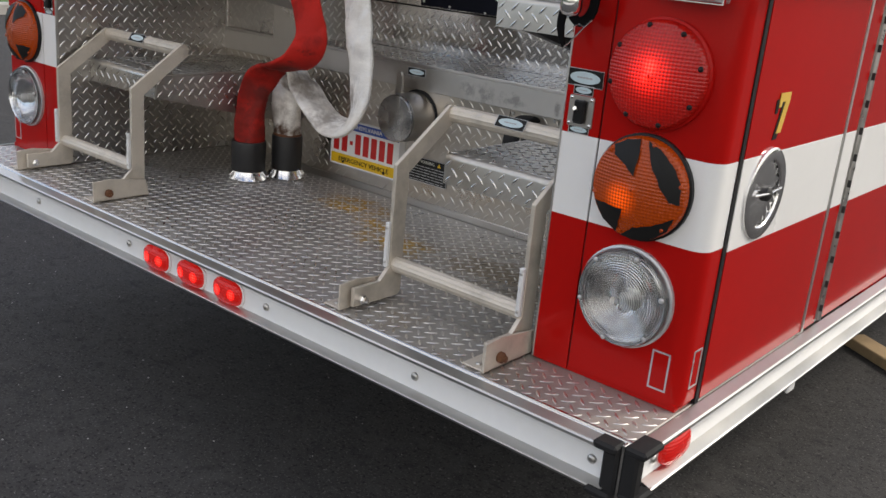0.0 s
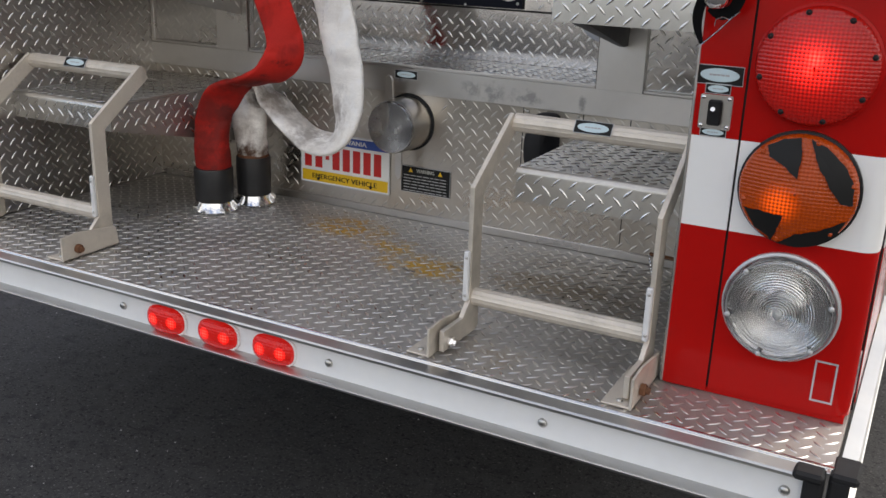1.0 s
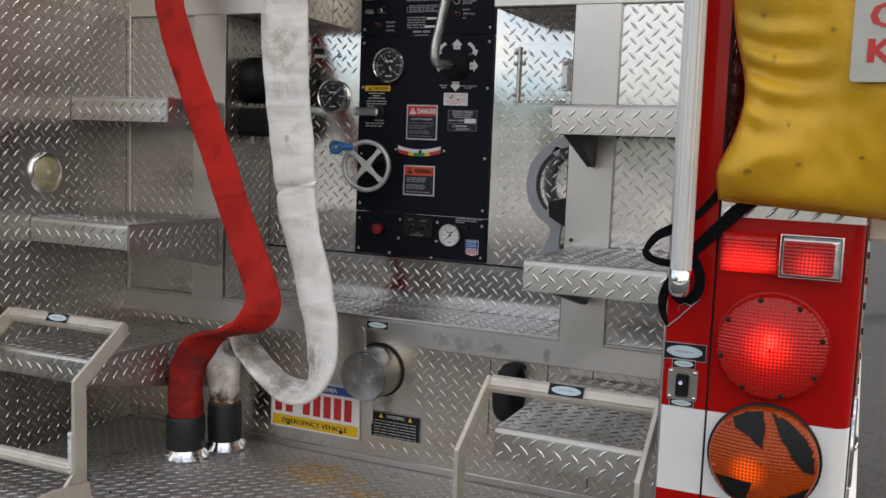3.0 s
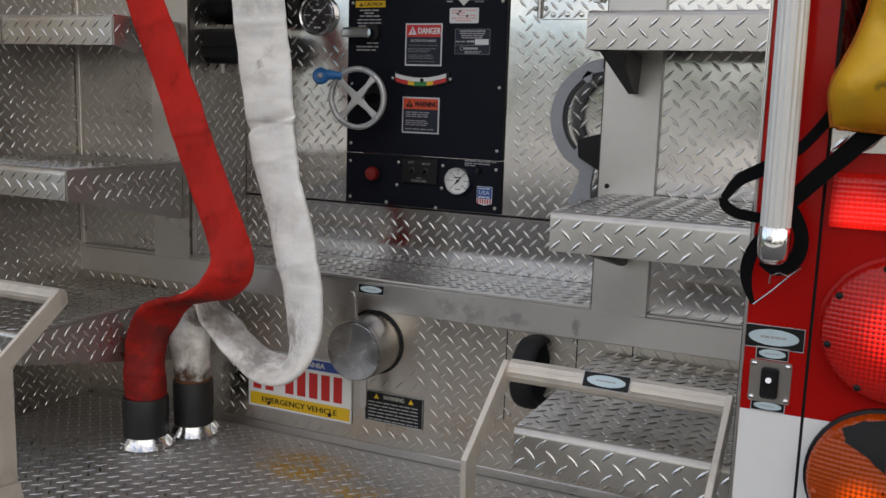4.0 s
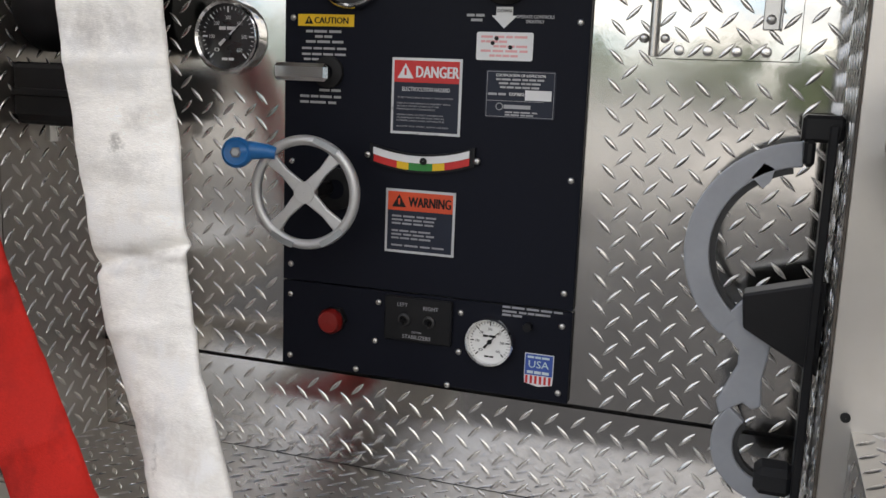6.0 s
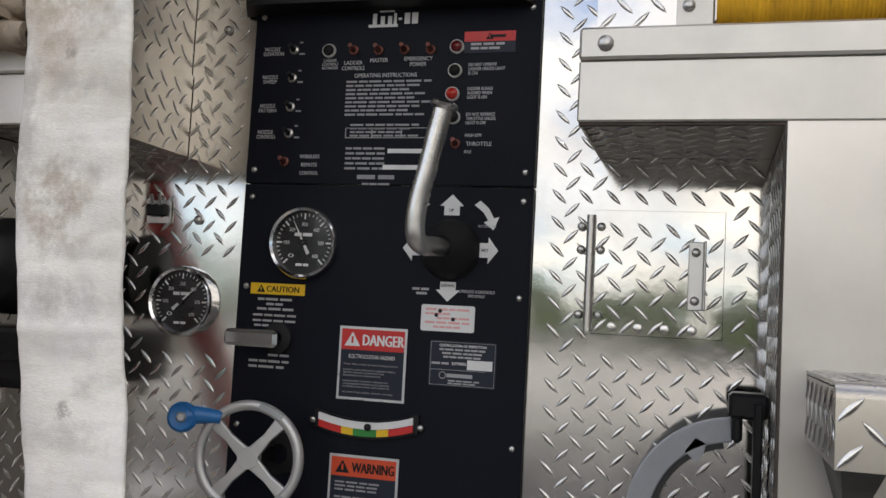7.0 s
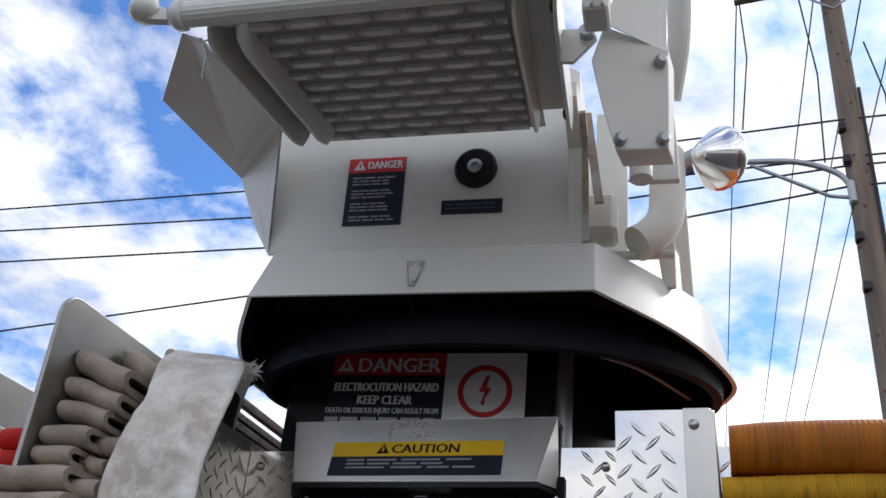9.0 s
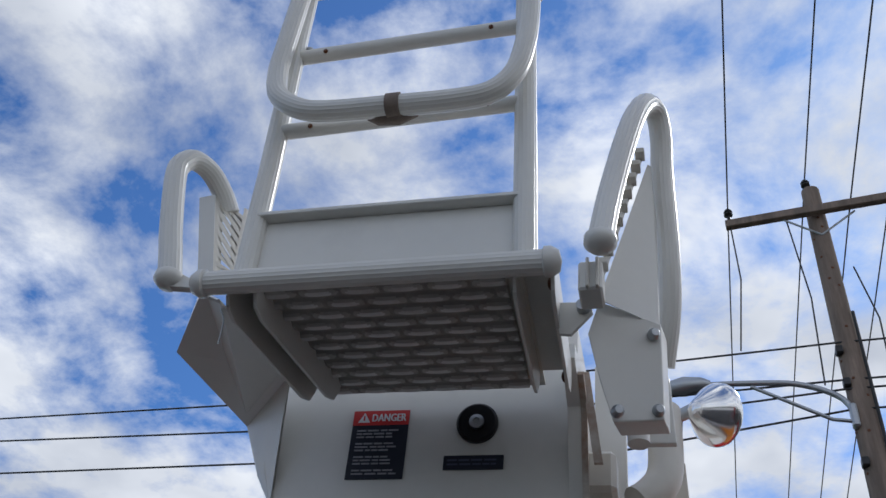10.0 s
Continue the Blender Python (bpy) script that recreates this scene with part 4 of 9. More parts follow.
part("wall_backing", g, DARK_GAP, wall)
for x in (0.34, 0.50, 0.62):
    g = Geo().box(x - 0.0012, x + 0.0012, WALL - 0.0008, WALL + 0.002, 0.70 if x < 0.6 else FLOOR + 0.03, 0.912, 0.0002)
    part("plate_seam", g, DARK_GAP, wall)
for x, z in ((0.352, 0.902), (0.488, 0.905), (0.352, 0.715), (0.488, 0.715), (0.40, 0.70)):
    part("plate_bolt", bolt_head(Geo(), (x, WALL - 0.001, z), (0, -1, 0), 0.005, 0.004), BOLT, wall, "", 40)
# frame: fascia, uprights, bay sills
g = Geo().box(-COL, COL, FRAME, WALL + 0.01, 0.913, DECK - 0.007, 0.001)
fascia = part("deck_fascia", g, FRAME_STEEL, truck, "smudged brushed steel deck edge")
for sx in (1, -1):
    lo, hi = sorted((sx * IN, sx * 0.645))
    g = Geo().box(lo, hi, FRAME, FRAME + 0.03, DECK - 0.007, 1.826, 0.0006)
    part("upright", g, FRAME_STEEL, truck, "brushed aluminium upright")
    part("sealant_bead", Geo().tube([(sx * (IN - 0.001), FRAME + 0.006, DECK + 0.004), (sx * (IN - 0.001), FRAME + 0.006, 1.824), (sx * 0.314, FRAME + 0.006, 1.824)], 0.0028, 8), SEALANT, truck, "dark weathered sealant", 60)
# deck
tread_panel("deck_plate", (-IN, FRAME + 0.0125, DECK + 0.001), (1, 0, 0), (0, 1, 0), 2 * IN, BACK - FRAME - 0.0125, TREAD_DULL, truck, 0.006, label="worn tread plate ledge below the control panel")
for xa, xb in ((-COL, -0.646), (-IN + 0.001, IN - 0.001), (0.646, COL)):
    part("deck_nosing", Geo().box(xa, xb, FRAME, FRAME + 0.012, DECK - 0.0068, DECK + 0.0022, 0.002), FRAME_STEEL, fascia, "rounded nosing strip")
# panel wall: lower strip and upper sheet with a seam between, recess sides
tread_panel("kick_plate", (-IN, BACK, DECK + 0.002), (1, 0, 0), (0, 0, 1), 2 * IN, 1.128 - DECK - 0.004, TREAD, truck, 0.01, label="bright tread plate strip under the control panel")
tread_panel("panel_wall_plate", (-IN, BACK + 0.002, 1.131), (1, 0, 0), (0, 0, 1), 2 * IN, 2.115 - 1.131, TREAD, truck, 0.01, holes=[(IN - 0.215, IN + 0.235, 0.0, 1.0), (IN + 0.31, IN + 0.48, 0.45, 0.63), (IN - 0.36, IN - 0.23, 0.41, 0.54)], label="polished tread plate wall around the control panel")
part("wall_backing", Geo().box(-1.2, 1.2, BACK + 0.012, BACK + 0.03, 0.95, 2.10, 0), DARK_GAP, truck)
for x, z in ((0.287, 2.085), (-0.283, 1.73), (-0.29, 2.09), (-0.255, 2.02)):
    part("wall_bolt", bolt_head(Geo(), (x, BACK, z), (0, -1, 0), 0.007, 0.006), BOLT, truck, "", 40)
tread_panel("recess_side", (-IN, FRAME + 0.031, DECK), (0, 1, 0), (0, 0, 1), BACK - FRAME - 0.031, 1.826 - DECK, TREAD_DULL, truck, 0.006)
tread_panel("recess_side", (IN, BACK, DECK), (0, -1, 0), (0, 0, 1), BACK - FRAME - 0.031, 1.826 - DECK, TREAD_DULL, truck, 0.006)
# outer bays: inset sheets and their side walls
for sx in (1, -1):
    x0 = 0.645 if sx > 0 else -COL
    w = COL - 0.645
    tread_panel("bay_plate", (x0, FRAME + 0.012, DECK), (1, 0, 0), (0, 0, 1), w, 1.93 - DECK, TREAD if sx > 0 else TREAD_DULL, truck, 0.008, label="tread plate panel between the uprights", lug_mat=LUG if sx > 0 else TREAD_STEP)
    part("bay_trim", Geo().box(min(sx * 0.905, sx * 0.890), max(sx * 0.905, sx * 0.890), FRAME - 0.001, FRAME + 0.014, DECK, 1.93, 0.002), STEEL, truck)
tread_panel("inner_side_wall", (-COL + 0.006, 0.16, FLOOR + 0.002), (0, 1, 0), (0, 0, 1), WALL - 0.16, 2.0 - FLOOR, TREAD_DULL, truck, 0.01, holes=[(0.288 - 0.06, 0.288 + 0.06, 1.349 - FLOOR - 0.06, 1.349 - FLOOR + 0.06)], label="polished tread plate wall inside the corner column")
tread_panel("inner_side_wall", (COL - 0.006, WALL, FLOOR + 0.002), (0, -1, 0), (0, 0, 1), WALL - 0.16, 2.0 - FLOOR, TREAD, truck, 0.01)


def step(sx, z, front, name="step"):
    """A folded tread plate step in a corner: a bent sheet with a sloping gusset on its open end."""
    x0, x1 = sorted((sx * 0.555, sx * (COL - 0.008)))
    d, t = FRAME - front, 0.068
    ob = thing("step", (0.5 * (x0 + x1), FRAME, z), "folded tread plate step fixed between upright and column", "step", "steps up the rear corners")
    g = Geo()
    g.box(x0, x1, front + 0.0115, FRAME, z - 0.004, z, 0.0003)
    top = part("step_top", g, TREAD_STEP, ob)
    tagged(part("diamond_tread", Geo().lugs((x0, front + 0.010, z), (1, 0, 0), (0, 1, 0), x1 - x0, d - 0.010), LUG, top, "", 75), kind="stuff")
    g = Geo()
    bend = [(front + 0.0115 - 0.0125 * math.cos(a), z - 0.0125 + 0.0125 * math.sin(a)) for a in [math.pi / 2 * k / 6 for k in range(7)]]
    inner = [(front + 0.0115 - 0.0085 * math.cos(a), z - 0.0125 + 0.0085 * math.sin(a)) for a in [math.pi / 2 * k / 6 for k in range(7)]]
    foot = [(front - 0.001, z - t), (front + 0.003, z - t)]
    k = 8
    rim_out, rim_in = [foot[0]] + bend, [foot[1]] + inner
    for x in (x0, x1):
        g.v += [(x, p, q) for p, q in rim_out + rim_in]
    for i in range(k - 1):
        g.f += [(i, i + 1, 2 * k + i + 1, 2 * k + i), (k + i + 1, k + i, 3 * k + i, 3 * k + i + 1), (i + 1, i, k + i, k + i + 1), (2 * k + i, 2 * k + i + 1, 3 * k + i + 1, 3 * k + i)]
    g.f += [(0, 2 * k, 3 * k, k), (k - 1, 2 * k - 1, 4 * k - 1, 3 * k - 1)]
    face = part("step_front", g, TREAD_STEP, ob, "", 35)
    tagged(part("diamond_tread", Geo().lugs((x0, front - 0.001, z - t), (1, 0, 0), (0, 0, 1), x1 - x0, t - 0.010), LUG, face, "", 75), kind="stuff")
    xi = sx * 0.555
    low = t + 0.215 * d if sx < 0 else t
    pts = [(front + 0.002, z - 0.005), (FRAME - 0.001, z - 0.005), (FRAME - 0.001, z - low), (front + 0.002, z - t)]
    g = Geo().prism(pts, "x", xi, xi + 0.004)
    end = part("end_gusset", g, TREAD_DULL if sx > 0 else TREAD_MATT, ob)
    if sx < 0:
        cols = 6
        holes = [(d * k / cols, d * (k + 1) / cols, 0, (low - t) * (1 - (k + 0.3) / cols) + 0.004) for k in range(cols)]
        tagged(part("diamond_tread", Geo().lugs((xi + 0.004, front + 0.003, z - low + 0.003), (0, 1, 0), (0, 0, 1), d - 0.006, low - 0.010, holes), LUG, end, "", 75), kind="stuff")
    else:
        tagged(part("diamond_tread", Geo().lugs((xi, FRAME - 0.003, z - t + 0.003), (0, -1, 0), (0, 0, 1), d - 0.006, t - 0.009), LUG, end, "", 75), kind="stuff")
    # triangular bracket below, its dark colour standing in for the step's shade
    if sx > 0:
        bx = 0.588
        low_z = z - t - 0.075
        g = Geo().add([(bx - 0.022, front + 0.05, z - t), (bx + 0.016, front + 0.05, z - t), (bx + 0.016, FRAME, z - t), (bx - 0.022, FRAME, z - t), (bx, FRAME - 0.03, low_z), (bx + 0.012, FRAME - 0.03, low_z), (bx + 0.012, FRAME, low_z), (bx, FRAME, low_z)],
                      [(3, 2, 1, 0), (4, 5, 6, 7), (0, 1, 5, 4), (1, 2, 6, 5), (2, 3, 7, 6), (3, 0, 4, 7)])
        part("bracket", g, GASKET, ob, "triangular bracket coloured dark for the shade under the step")
    return ob


for sx in (1, -1):
    for z, front in ((0.889, 0.262), (1.228, 0.395), (1.571, 0.545)):
        step(sx, z, front)

# ---- corner columns ----
CT = 1.362
for sx in (1, -1):
    col = thing("corner_column", (sx * 1.07, 0.155, FLOOR), "red corner column with white band and round rear lamps", "truck column", "rear corner columns")
    y0 = 0.155
    strip = [(sx * COL, y0), (sx * 0.989, y0), (sx * 0.989, y0 + 0.012), (sx * COL, y0 + 0.012)]
    def bands(name, pts, mats):
        for z0, z1, mat in mats:
            part(name, Geo().prism(pts, "z", z0, z1), mat, col, "red enamel panel" if mat == RED else "white reflective band", 30)
    bands("inner_strip", strip, ((FLOOR + 0.004, 0.862, RED), (0.862, 1.016, WHITE), (1.016, 2.6, RED)))
    body = [(sx * a, b) for a, b in ([(0.993, 0.8), (0.993, y0)] + arc(SIDE - 0.03, y0 + 0.03, 0.03, -90, 0, 6) + [(SIDE, y0 + 0.035), (SIDE, 0.8)])]
    bands("column_shell", body, ((FLOOR + 0.012, 0.862, RED), (0.862, 1.016, WHITE), (1.016, CT, RED)))
    part("column_foot", Geo().prism([(sx * 0.915, y0 + 0.004), (sx * (SIDE - 0.006), y0 + 0.004), (sx * (SIDE - 0.006), 0.78), (sx * 0.915, 0.78)], "z", FLOOR + 0.001, FLOOR + 0.013), RED, col)
    part("joint", Geo().box(min(sx * 0.989, sx * 0.993), max(sx * 0.989, sx * 0.993), y0 + 0.004, y0 + 0.02, FLOOR + 0.01, 2.6, 0), DARK_GAP, col)
    part("edge_trim", Geo().box(min(sx * (COL - 0.004), sx * COL), max(sx * (COL - 0.004), sx * COL), y0 - 0.002, y0 + 0.02, FLOOR + 0.004, 2.6, 0.001), ALU, col)
    # top trim of tread plate and the fin beside it
    g = Geo().box(*sorted((sx * 0.993, sx * (SIDE + 0.002))), y0 - 0.002, 0.8, CT, CT + 0.004, 0.001)
    lo = min(sx * 0.993, sx * SIDE)
    g.box(lo, lo + SIDE - 0.993, y0 - 0.003, y0 + 0.001, CT - 0.001, CT + 0.028, 0.001)
    g.lugs((lo, y0 - 0.003, CT), (1, 0, 0), (0, 0, 1), SIDE - 0.993, 0.028)
    part("top_trim", g, TREAD, col, "tread plate edging")
    if sx > 0:
        tread_panel("fin_side", (0.993, y0 + 0.013, CT + 0.03), (0, 1, 0), (0, 0, 1), 0.6, 1.15, TREAD_DULL, col, 0.004)
    # outlined reflector strips near the foot
    for m, u in ((axis_frame((sx * 1.179, y0, 0.630), (0, -1, 0)), 0.018), (axis_frame((sx * SIDE, 0.203, 0.638), (sx, 0, 0)), 0.016)):
        g = Geo()
        for a, b, c, d in ((-u, u, 0.034, 0.037), (-u, u, -0.037, -0.034), (-u, -u + 0.003, -0.034, 0.034), (u - 0.003, u, -0.034, 0.034)):
            flat(g, m, a, b, c, d, 0, 0.0012)
        part("reflector_outline", g, SIGN_SILVER, col)

    # round lamps
    def round_lamp(name, z, r, label, mat, rim_mat, lens_label):
        at = Vector((sx * 1.093, y0, z))
        lamp = thing(name, at, label, "lamp", "round lamps on the rear columns")
        m = axis_frame(at, (0, -1, 0))
        part("gasket", Geo().lathe([(r * 1.01, 0), (r * 1.01, 0.008), (r * 0.97, 0.010), (r * 0.5, 0.010)], m, 40), rim_mat, lamp, "", 40)
        prof = [(r * 0.965, 0.008), (r * 0.965, 0.018), (r * 0.93, 0.024)]
        rings = 20 if mat == GLASS else 14
        for k in range(rings):
            q = 0.93 - 0.86 * (k + 0.5) / rings
            hgt = 0.024 + 0.020 * (1 - (q / 0.93) ** 2)
            rise = 0.0016 if mat == GLASS else 0.0002
            prof += [(r * (q + 0.25 / rings), hgt - rise), (r * q, hgt + rise)]
        prof += [(0.002, 0.046)]
        part("lens", Geo().lathe(prof, m, 48), mat, lamp, lens_label, 30 if mat == GLASS else 60)
        screws = 8 if mat == LENS_RED else 6
        for k in range(screws):
            a = radians(15 + 360 / screws * k)
            part("lens_screw", bolt_head(Geo(), m @ Vector((r * 0.88 * math.cos(a), r * 0.88 * math.sin(a), 0.0255)), (0, -1, 0), 0.005, 0.004, 8), BLACK_METAL if mat == LENS_RED else (LENS_AMBER if mat == LENS_AMBER else SIGN_SILVER), lamp, "", 40)
        return lamp, m
    r = 0.094
    round_lamp("brake_lamp", 1.145, r, "large round red brake lamp, lit", LENS_RED, RED, "glowing red prism lens")
    amber, m = round_lamp("turn_lamp", 0.950, r, "round amber turn lamp with a black arrow mask", LENS_AMBER, BLACK_METAL, "amber prism lens")
    # arrow mask: black wedges round an arrow pointing outwards
    def rot(p, a):
        return (p[0] * math.cos(a) - p[1] * math.sin(a), p[0] * math.sin(a) + p[1] * math.cos(a))
    tilt = radians(-2)
    for wedge in ([(-0.055, 0.066), (-0.034, 0.080), (-0.008, 0.087), (0.000, 0.060), (-0.001, 0.025), (-0.026, 0.042), (-0.050, 0.052)],
                  [(0.008, 0.086), (0.032, 0.078), (0.062, 0.056), (0.082, 0.026), (0.084, -0.006), (0.068, -0.006), (0.048, 0.018), (0.024, 0.052)],
                  [(-0.076, -0.038), (-0.042, -0.036), (-0.012, -0.038), (-0.018, -0.062), (-0.024, -0.084), (-0.054, -0.068)],
                  [(0.080, -0.032), (0.070, -0.058), (0.046, -0.078), (0.014, -0.088), (-0.016, -0.087), (0.010, -0.066), (0.044, -0.052)]):
        g = Geo()
        pts = [rot((sx * p, q), tilt) for p, q in wedge]
        fine = []
        for i, p in enumerate(pts):
            q = pts[(i + 1) % len(pts)]
            fine += [(p[0] + (q[0] - p[0]) * s / 4, p[1] + (q[1] - p[1]) * s / 4) for s in range(4)]
        c = (sum(p[0] for p in fine) / len(fine), sum(p[1] for p in fine) / len(fine))
        ragged = random.Random(int(1000 * wedge[0][0]))
        fine = [(p[0] + ragged.uniform(-0.0012, 0.0012), p[1] + ragged.uniform(-0.0012, 0.0012)) for p in fine]
        def onlens(p, up=0.0016):
            q = min(1.0, math.hypot(*p) / (0.93 * r))
            return tuple(m @ Vector((p[0], p[1], 0.0252 + 0.020 * (1 - q * q) + up)))
        loops = [[(c[0] + (p[0] - c[0]) * s, c[1] + (p[1] - c[1]) * s) for p in fine] for s in (1.0, 0.66, 0.33)]
        k = len(fine)
        g.v += [onlens(p) for loop in loops for p in loop] + [onlens(c)]
        for a in range(2):
            g.f += [(a * k + i, a * k + (i + 1) % k, (a + 1) * k + (i + 1) % k, (a + 1) * k + i) for i in range(k)]
        g.f += [(2 * k + i, 2 * k + (i + 1) % k, 3 * k) for i in range(k)]
        part("arrow_mask", g, INK_BLACK, amber, "black arrow mask", 60)
    reverse, m = round_lamp("reversing_lamp", 0.747, r, "round clear ribbed reversing lamp, unlit", GLASS, SIGN_SILVER, "clear ribbed lens")
    part("reflector", Geo().lathe([(r * (0.90 - 0.82 * k / 26), 0.0112 + 0.0053 * (1 - k / 26) ** 2 + (0.0011 if k % 2 else 0.0)) for k in range(27)] + [(0.0005, 0.011)], m, 48), CHROME, reverse, "bright reflector bowl", 60)
    part("bulb", Geo().lathe([(0.008, 0.011), (0.011, 0.020), (0.008, 0.029), (0.0005, 0.031)], m @ Matrix.Translation((0.004, -0.004, 0)), 16), DIAL_WHITE, reverse, "", 60)

    # oblong tail lamp
    lamp = thing("tail_lamp", (sx * 1.093, y0, 1.30), "oblong tail lamp, red and clear halves, lit", "lamp", "oblong tail lamps")
    def slab(name, u0, u1, mat, lab):
        m2 = axis_frame((0, y0, 1.304), (0, -1, 0))
        g = Geo()
        c = 0.006
        lo, hi = sorted((sx * u0, sx * u1))
        for z, e in ((0.0, 0), (0.022, 0), (0.028, 0.006)):
            g.v += [tuple(m2 @ Vector((p, q, z))) for p, q in ((lo + e, -0.034 + e), (hi - e, -0.034 + e), (hi - e, 0.034 - e), (lo + e, 0.034 - e))]
        g.f += [(0, 1, 2, 3), (8, 9, 10, 11)] + [(a * 4 + i, a * 4 + (i + 1) % 4, a * 4 + 4 + (i + 1) % 4, a * 4 + 4 + i) for a in (0, 1) for i in range(4)]
        return part(name, g, mat, lamp, lab, bevel=0.003)
    slab("red_lens", 1.0, 1.094, LENS_TAIL, "glowing red lens")
    slab("clear_lens", 1.098, 1.192, CLEAR, "clear lens with red bulb behind")
    m2 = axis_frame((sx * 1.145, y0 - 0.0285, 1.304), (0, -1, 0))
    part("bulb_glow", flat(Geo(), m2, -0.043, 0.036, -0.030, 0.026, 0, 0.001, 0.006), LENS_BULB, lamp)
    g = Geo()
    m3 = axis_frame((sx * 1.145, y0 - 0.022, 1.304), (0, -1, 0))
    for a, b, c, d in ((-0.049, 0.049, 0.0345, 0.036), (-0.049, 0.049, -0.036, -0.0345), (-0.049, -0.0475, -0.0345, 0.0345), (0.0465, 0.049, -0.0345, 0.0345)):
        flat(g, m3, a, b, c, d, 0, 0.008)
    part("bezel", g, CHROME, lamp)

    # nameplates and toggle switch on the inner strip
    m = axis_frame((sx * 0.947, y0, 1.117), (0, -1, 0))
    def nameplate(m, w, h, words=""):
        lab = thing("nameplate", m.translation, "small oval-faced metal nameplate screwed on", "nameplate", "small nameplates")
        part("plate", flat(Geo(), m, -w / 2, w / 2, -h / 2, h / 2, 0, 0.0012, 0.002), INK_BLACK, lab)
        g = Geo().prism([(w * 0.42 * math.cos(a), h * 0.36 * math.sin(a)) for a in [2 * math.pi * k / 20 for k in range(20)]], "z", 0.0012, 0.0018, m)
        oval_part = part("oval_face", g, SIGN_PALE, lab, "pale blue oval face")
        part("print", bars(Geo(), m, -w * 0.22, w * 0.22, 0, h * 0.10, 0.0019, 3, 5), INK_GREY, oval_part)
        part("border", Geo().tube([tuple(m @ Vector((a * w / 2, b * h / 2, 0.0012))) for a, b in ((-1, -1), (1, -1), (1, 1), (-1, 1))], 0.0008, 5, closed=True), SIGN_SILVER, lab)
        return lab
    nameplate(m, 0.075, 0.030)
    nameplate(axis_frame((sx * 0.947, y0, 1.095), (0, -1, 0)), 0.040, 0.016)
    nameplate(axis_frame((sx * 0.947, y0, 1.024), (0, -1, 0)), 0.042, 0.014)
    sw = thing("toggle_switch", (sx * 0.947, y0, 1.057), "black toggle switch on a bolted metal plate", "switch", "toggle switches on the columns")
    m = axis_frame((sx * 0.947, y0, 1.057), (0, -1, 0))
    part("plate", flat(Geo(), m, -0.026, 0.026, -0.028, 0.028, 0, 0.002, 0.003), STEEL, sw)
    part("rocker", Geo().box(-0.011, 0.011, -0.021, 0.021, 0.002, 0.012, 0.003, m), BLACK_METAL, sw)
    part("lever", Geo().tube([tuple(m @ Vector(p)) for p in ((0, 0.0, 0.010), (0, 0.008, 0.024))], [0.003, 0.004], 8), CHROME, sw, "", 40)
    for a in (-1, 1):
        for b in (-1, 1):
            part("plate_bolt", bolt_head(Geo(), m @ Vector((a * 0.021, b * 0.023, 0.002)), (0, -1, 0), 0.004, 0.003, 8), CHROME, sw, "", 40)

# ---- truck sides ----
for sx in (1, -1):
    x = sx * (SIDE + 0.004)
    side = thing("side_panel", (x, 0.2, FLOOR), "glossy red truck side with white band", "truck side", kind="structure")
    def slabs(name, ya, yb, mats):
        for z0, z1, mat in mats:
            part(name, Geo().box(*sorted((x, x - sx * 0.03)), ya, yb, z0, z1, 0.0006), mat, side)
    colors = ((FLOOR + 0.008, 0.852, RED), (0.852, 1.018, WHITE), (1.018, 2.1, RED))
    slabs("rear_sheet", 0.238, 0.742, colors)
    slabs("front_sheet", 0.862, 3.4, colors)
    slabs("hinge_sheet", 0.752, 0.83, colors)
    # black strip set nearly flush paints the darkness of an open gap
    part("gap", Geo().box(*sorted((x - sx * 0.03, x - sx * 0.0015)), 0.224, 0.2375, FLOOR, 2.1, 0), RUBBER, side, "black strip standing in for the dark gap")
    part("door_edge", Geo().box(*sorted((x - sx * 0.004, x + sx * 0.003)), 0.742, 0.752, FLOOR + 0.006, 2.1, 0.001), ALU, side)
    part("hinge_barrel", Geo().tube([(x + sx * 0.002, 0.847, FLOOR + 0.012), (x + sx * 0.002, 0.847, 2.1)], 0.0065, 10), BOLT, side, "long piano hinge", 40)
    g = Geo()
    for k in range(26):
        z = FLOOR + 0.035 + k * 0.059
        g.box(*sorted((x + sx * 0.002, x + sx * 0.0092)), 0.8400, 0.8445, z, z + 0.016, 0.0004)
    part("hinge_notch", g, GASKET, side, "dark gaps between the knuckles")
    part("hinge_leaf", Geo().box(*sorted((x - sx * 0.03, x - sx * 0.001)), 0.83, 0.862, FLOOR + 0.008, 2.1, 0.001), ALU, side)
    # round chromed side lamp
    at = Vector((x, 0.355, 0.943))
    lamp = thing("side_lamp", at, "round chromed side lamp with a ribbed clear lens", "lamp", "round side lamps")
    m = axis_frame(at, (sx, 0, 0))
    part("rim", Geo().lathe([(0.086, 0), (0.0855, 0.004), (0.080, 0.0070), (0.064, 0.0055), (0.061, 0.0022)], m, 40), CHROME, lamp, "", 40)
    g = Geo()
    for j in range(9):
        q = j / 8
        for k in range(72):
            a = 2 * math.pi * k / 72
            g.v.append(tuple(m @ Vector((0.061 * q * math.cos(a), 0.061 * q * math.sin(a), 0.0012 + 0.0040 * (1 - q) * q * 2 + 0.0013 * q * math.cos(18 * a)))))
    g.f = [(j * 72 + k, j * 72 + (k + 1) % 72, j * 72 + 72 + (k + 1) % 72, j * 72 + 72 + k) for j in range(8) for k in range(72)]
    part("reflector", g, CHROME, lamp, "fluted bright bowl", 40)
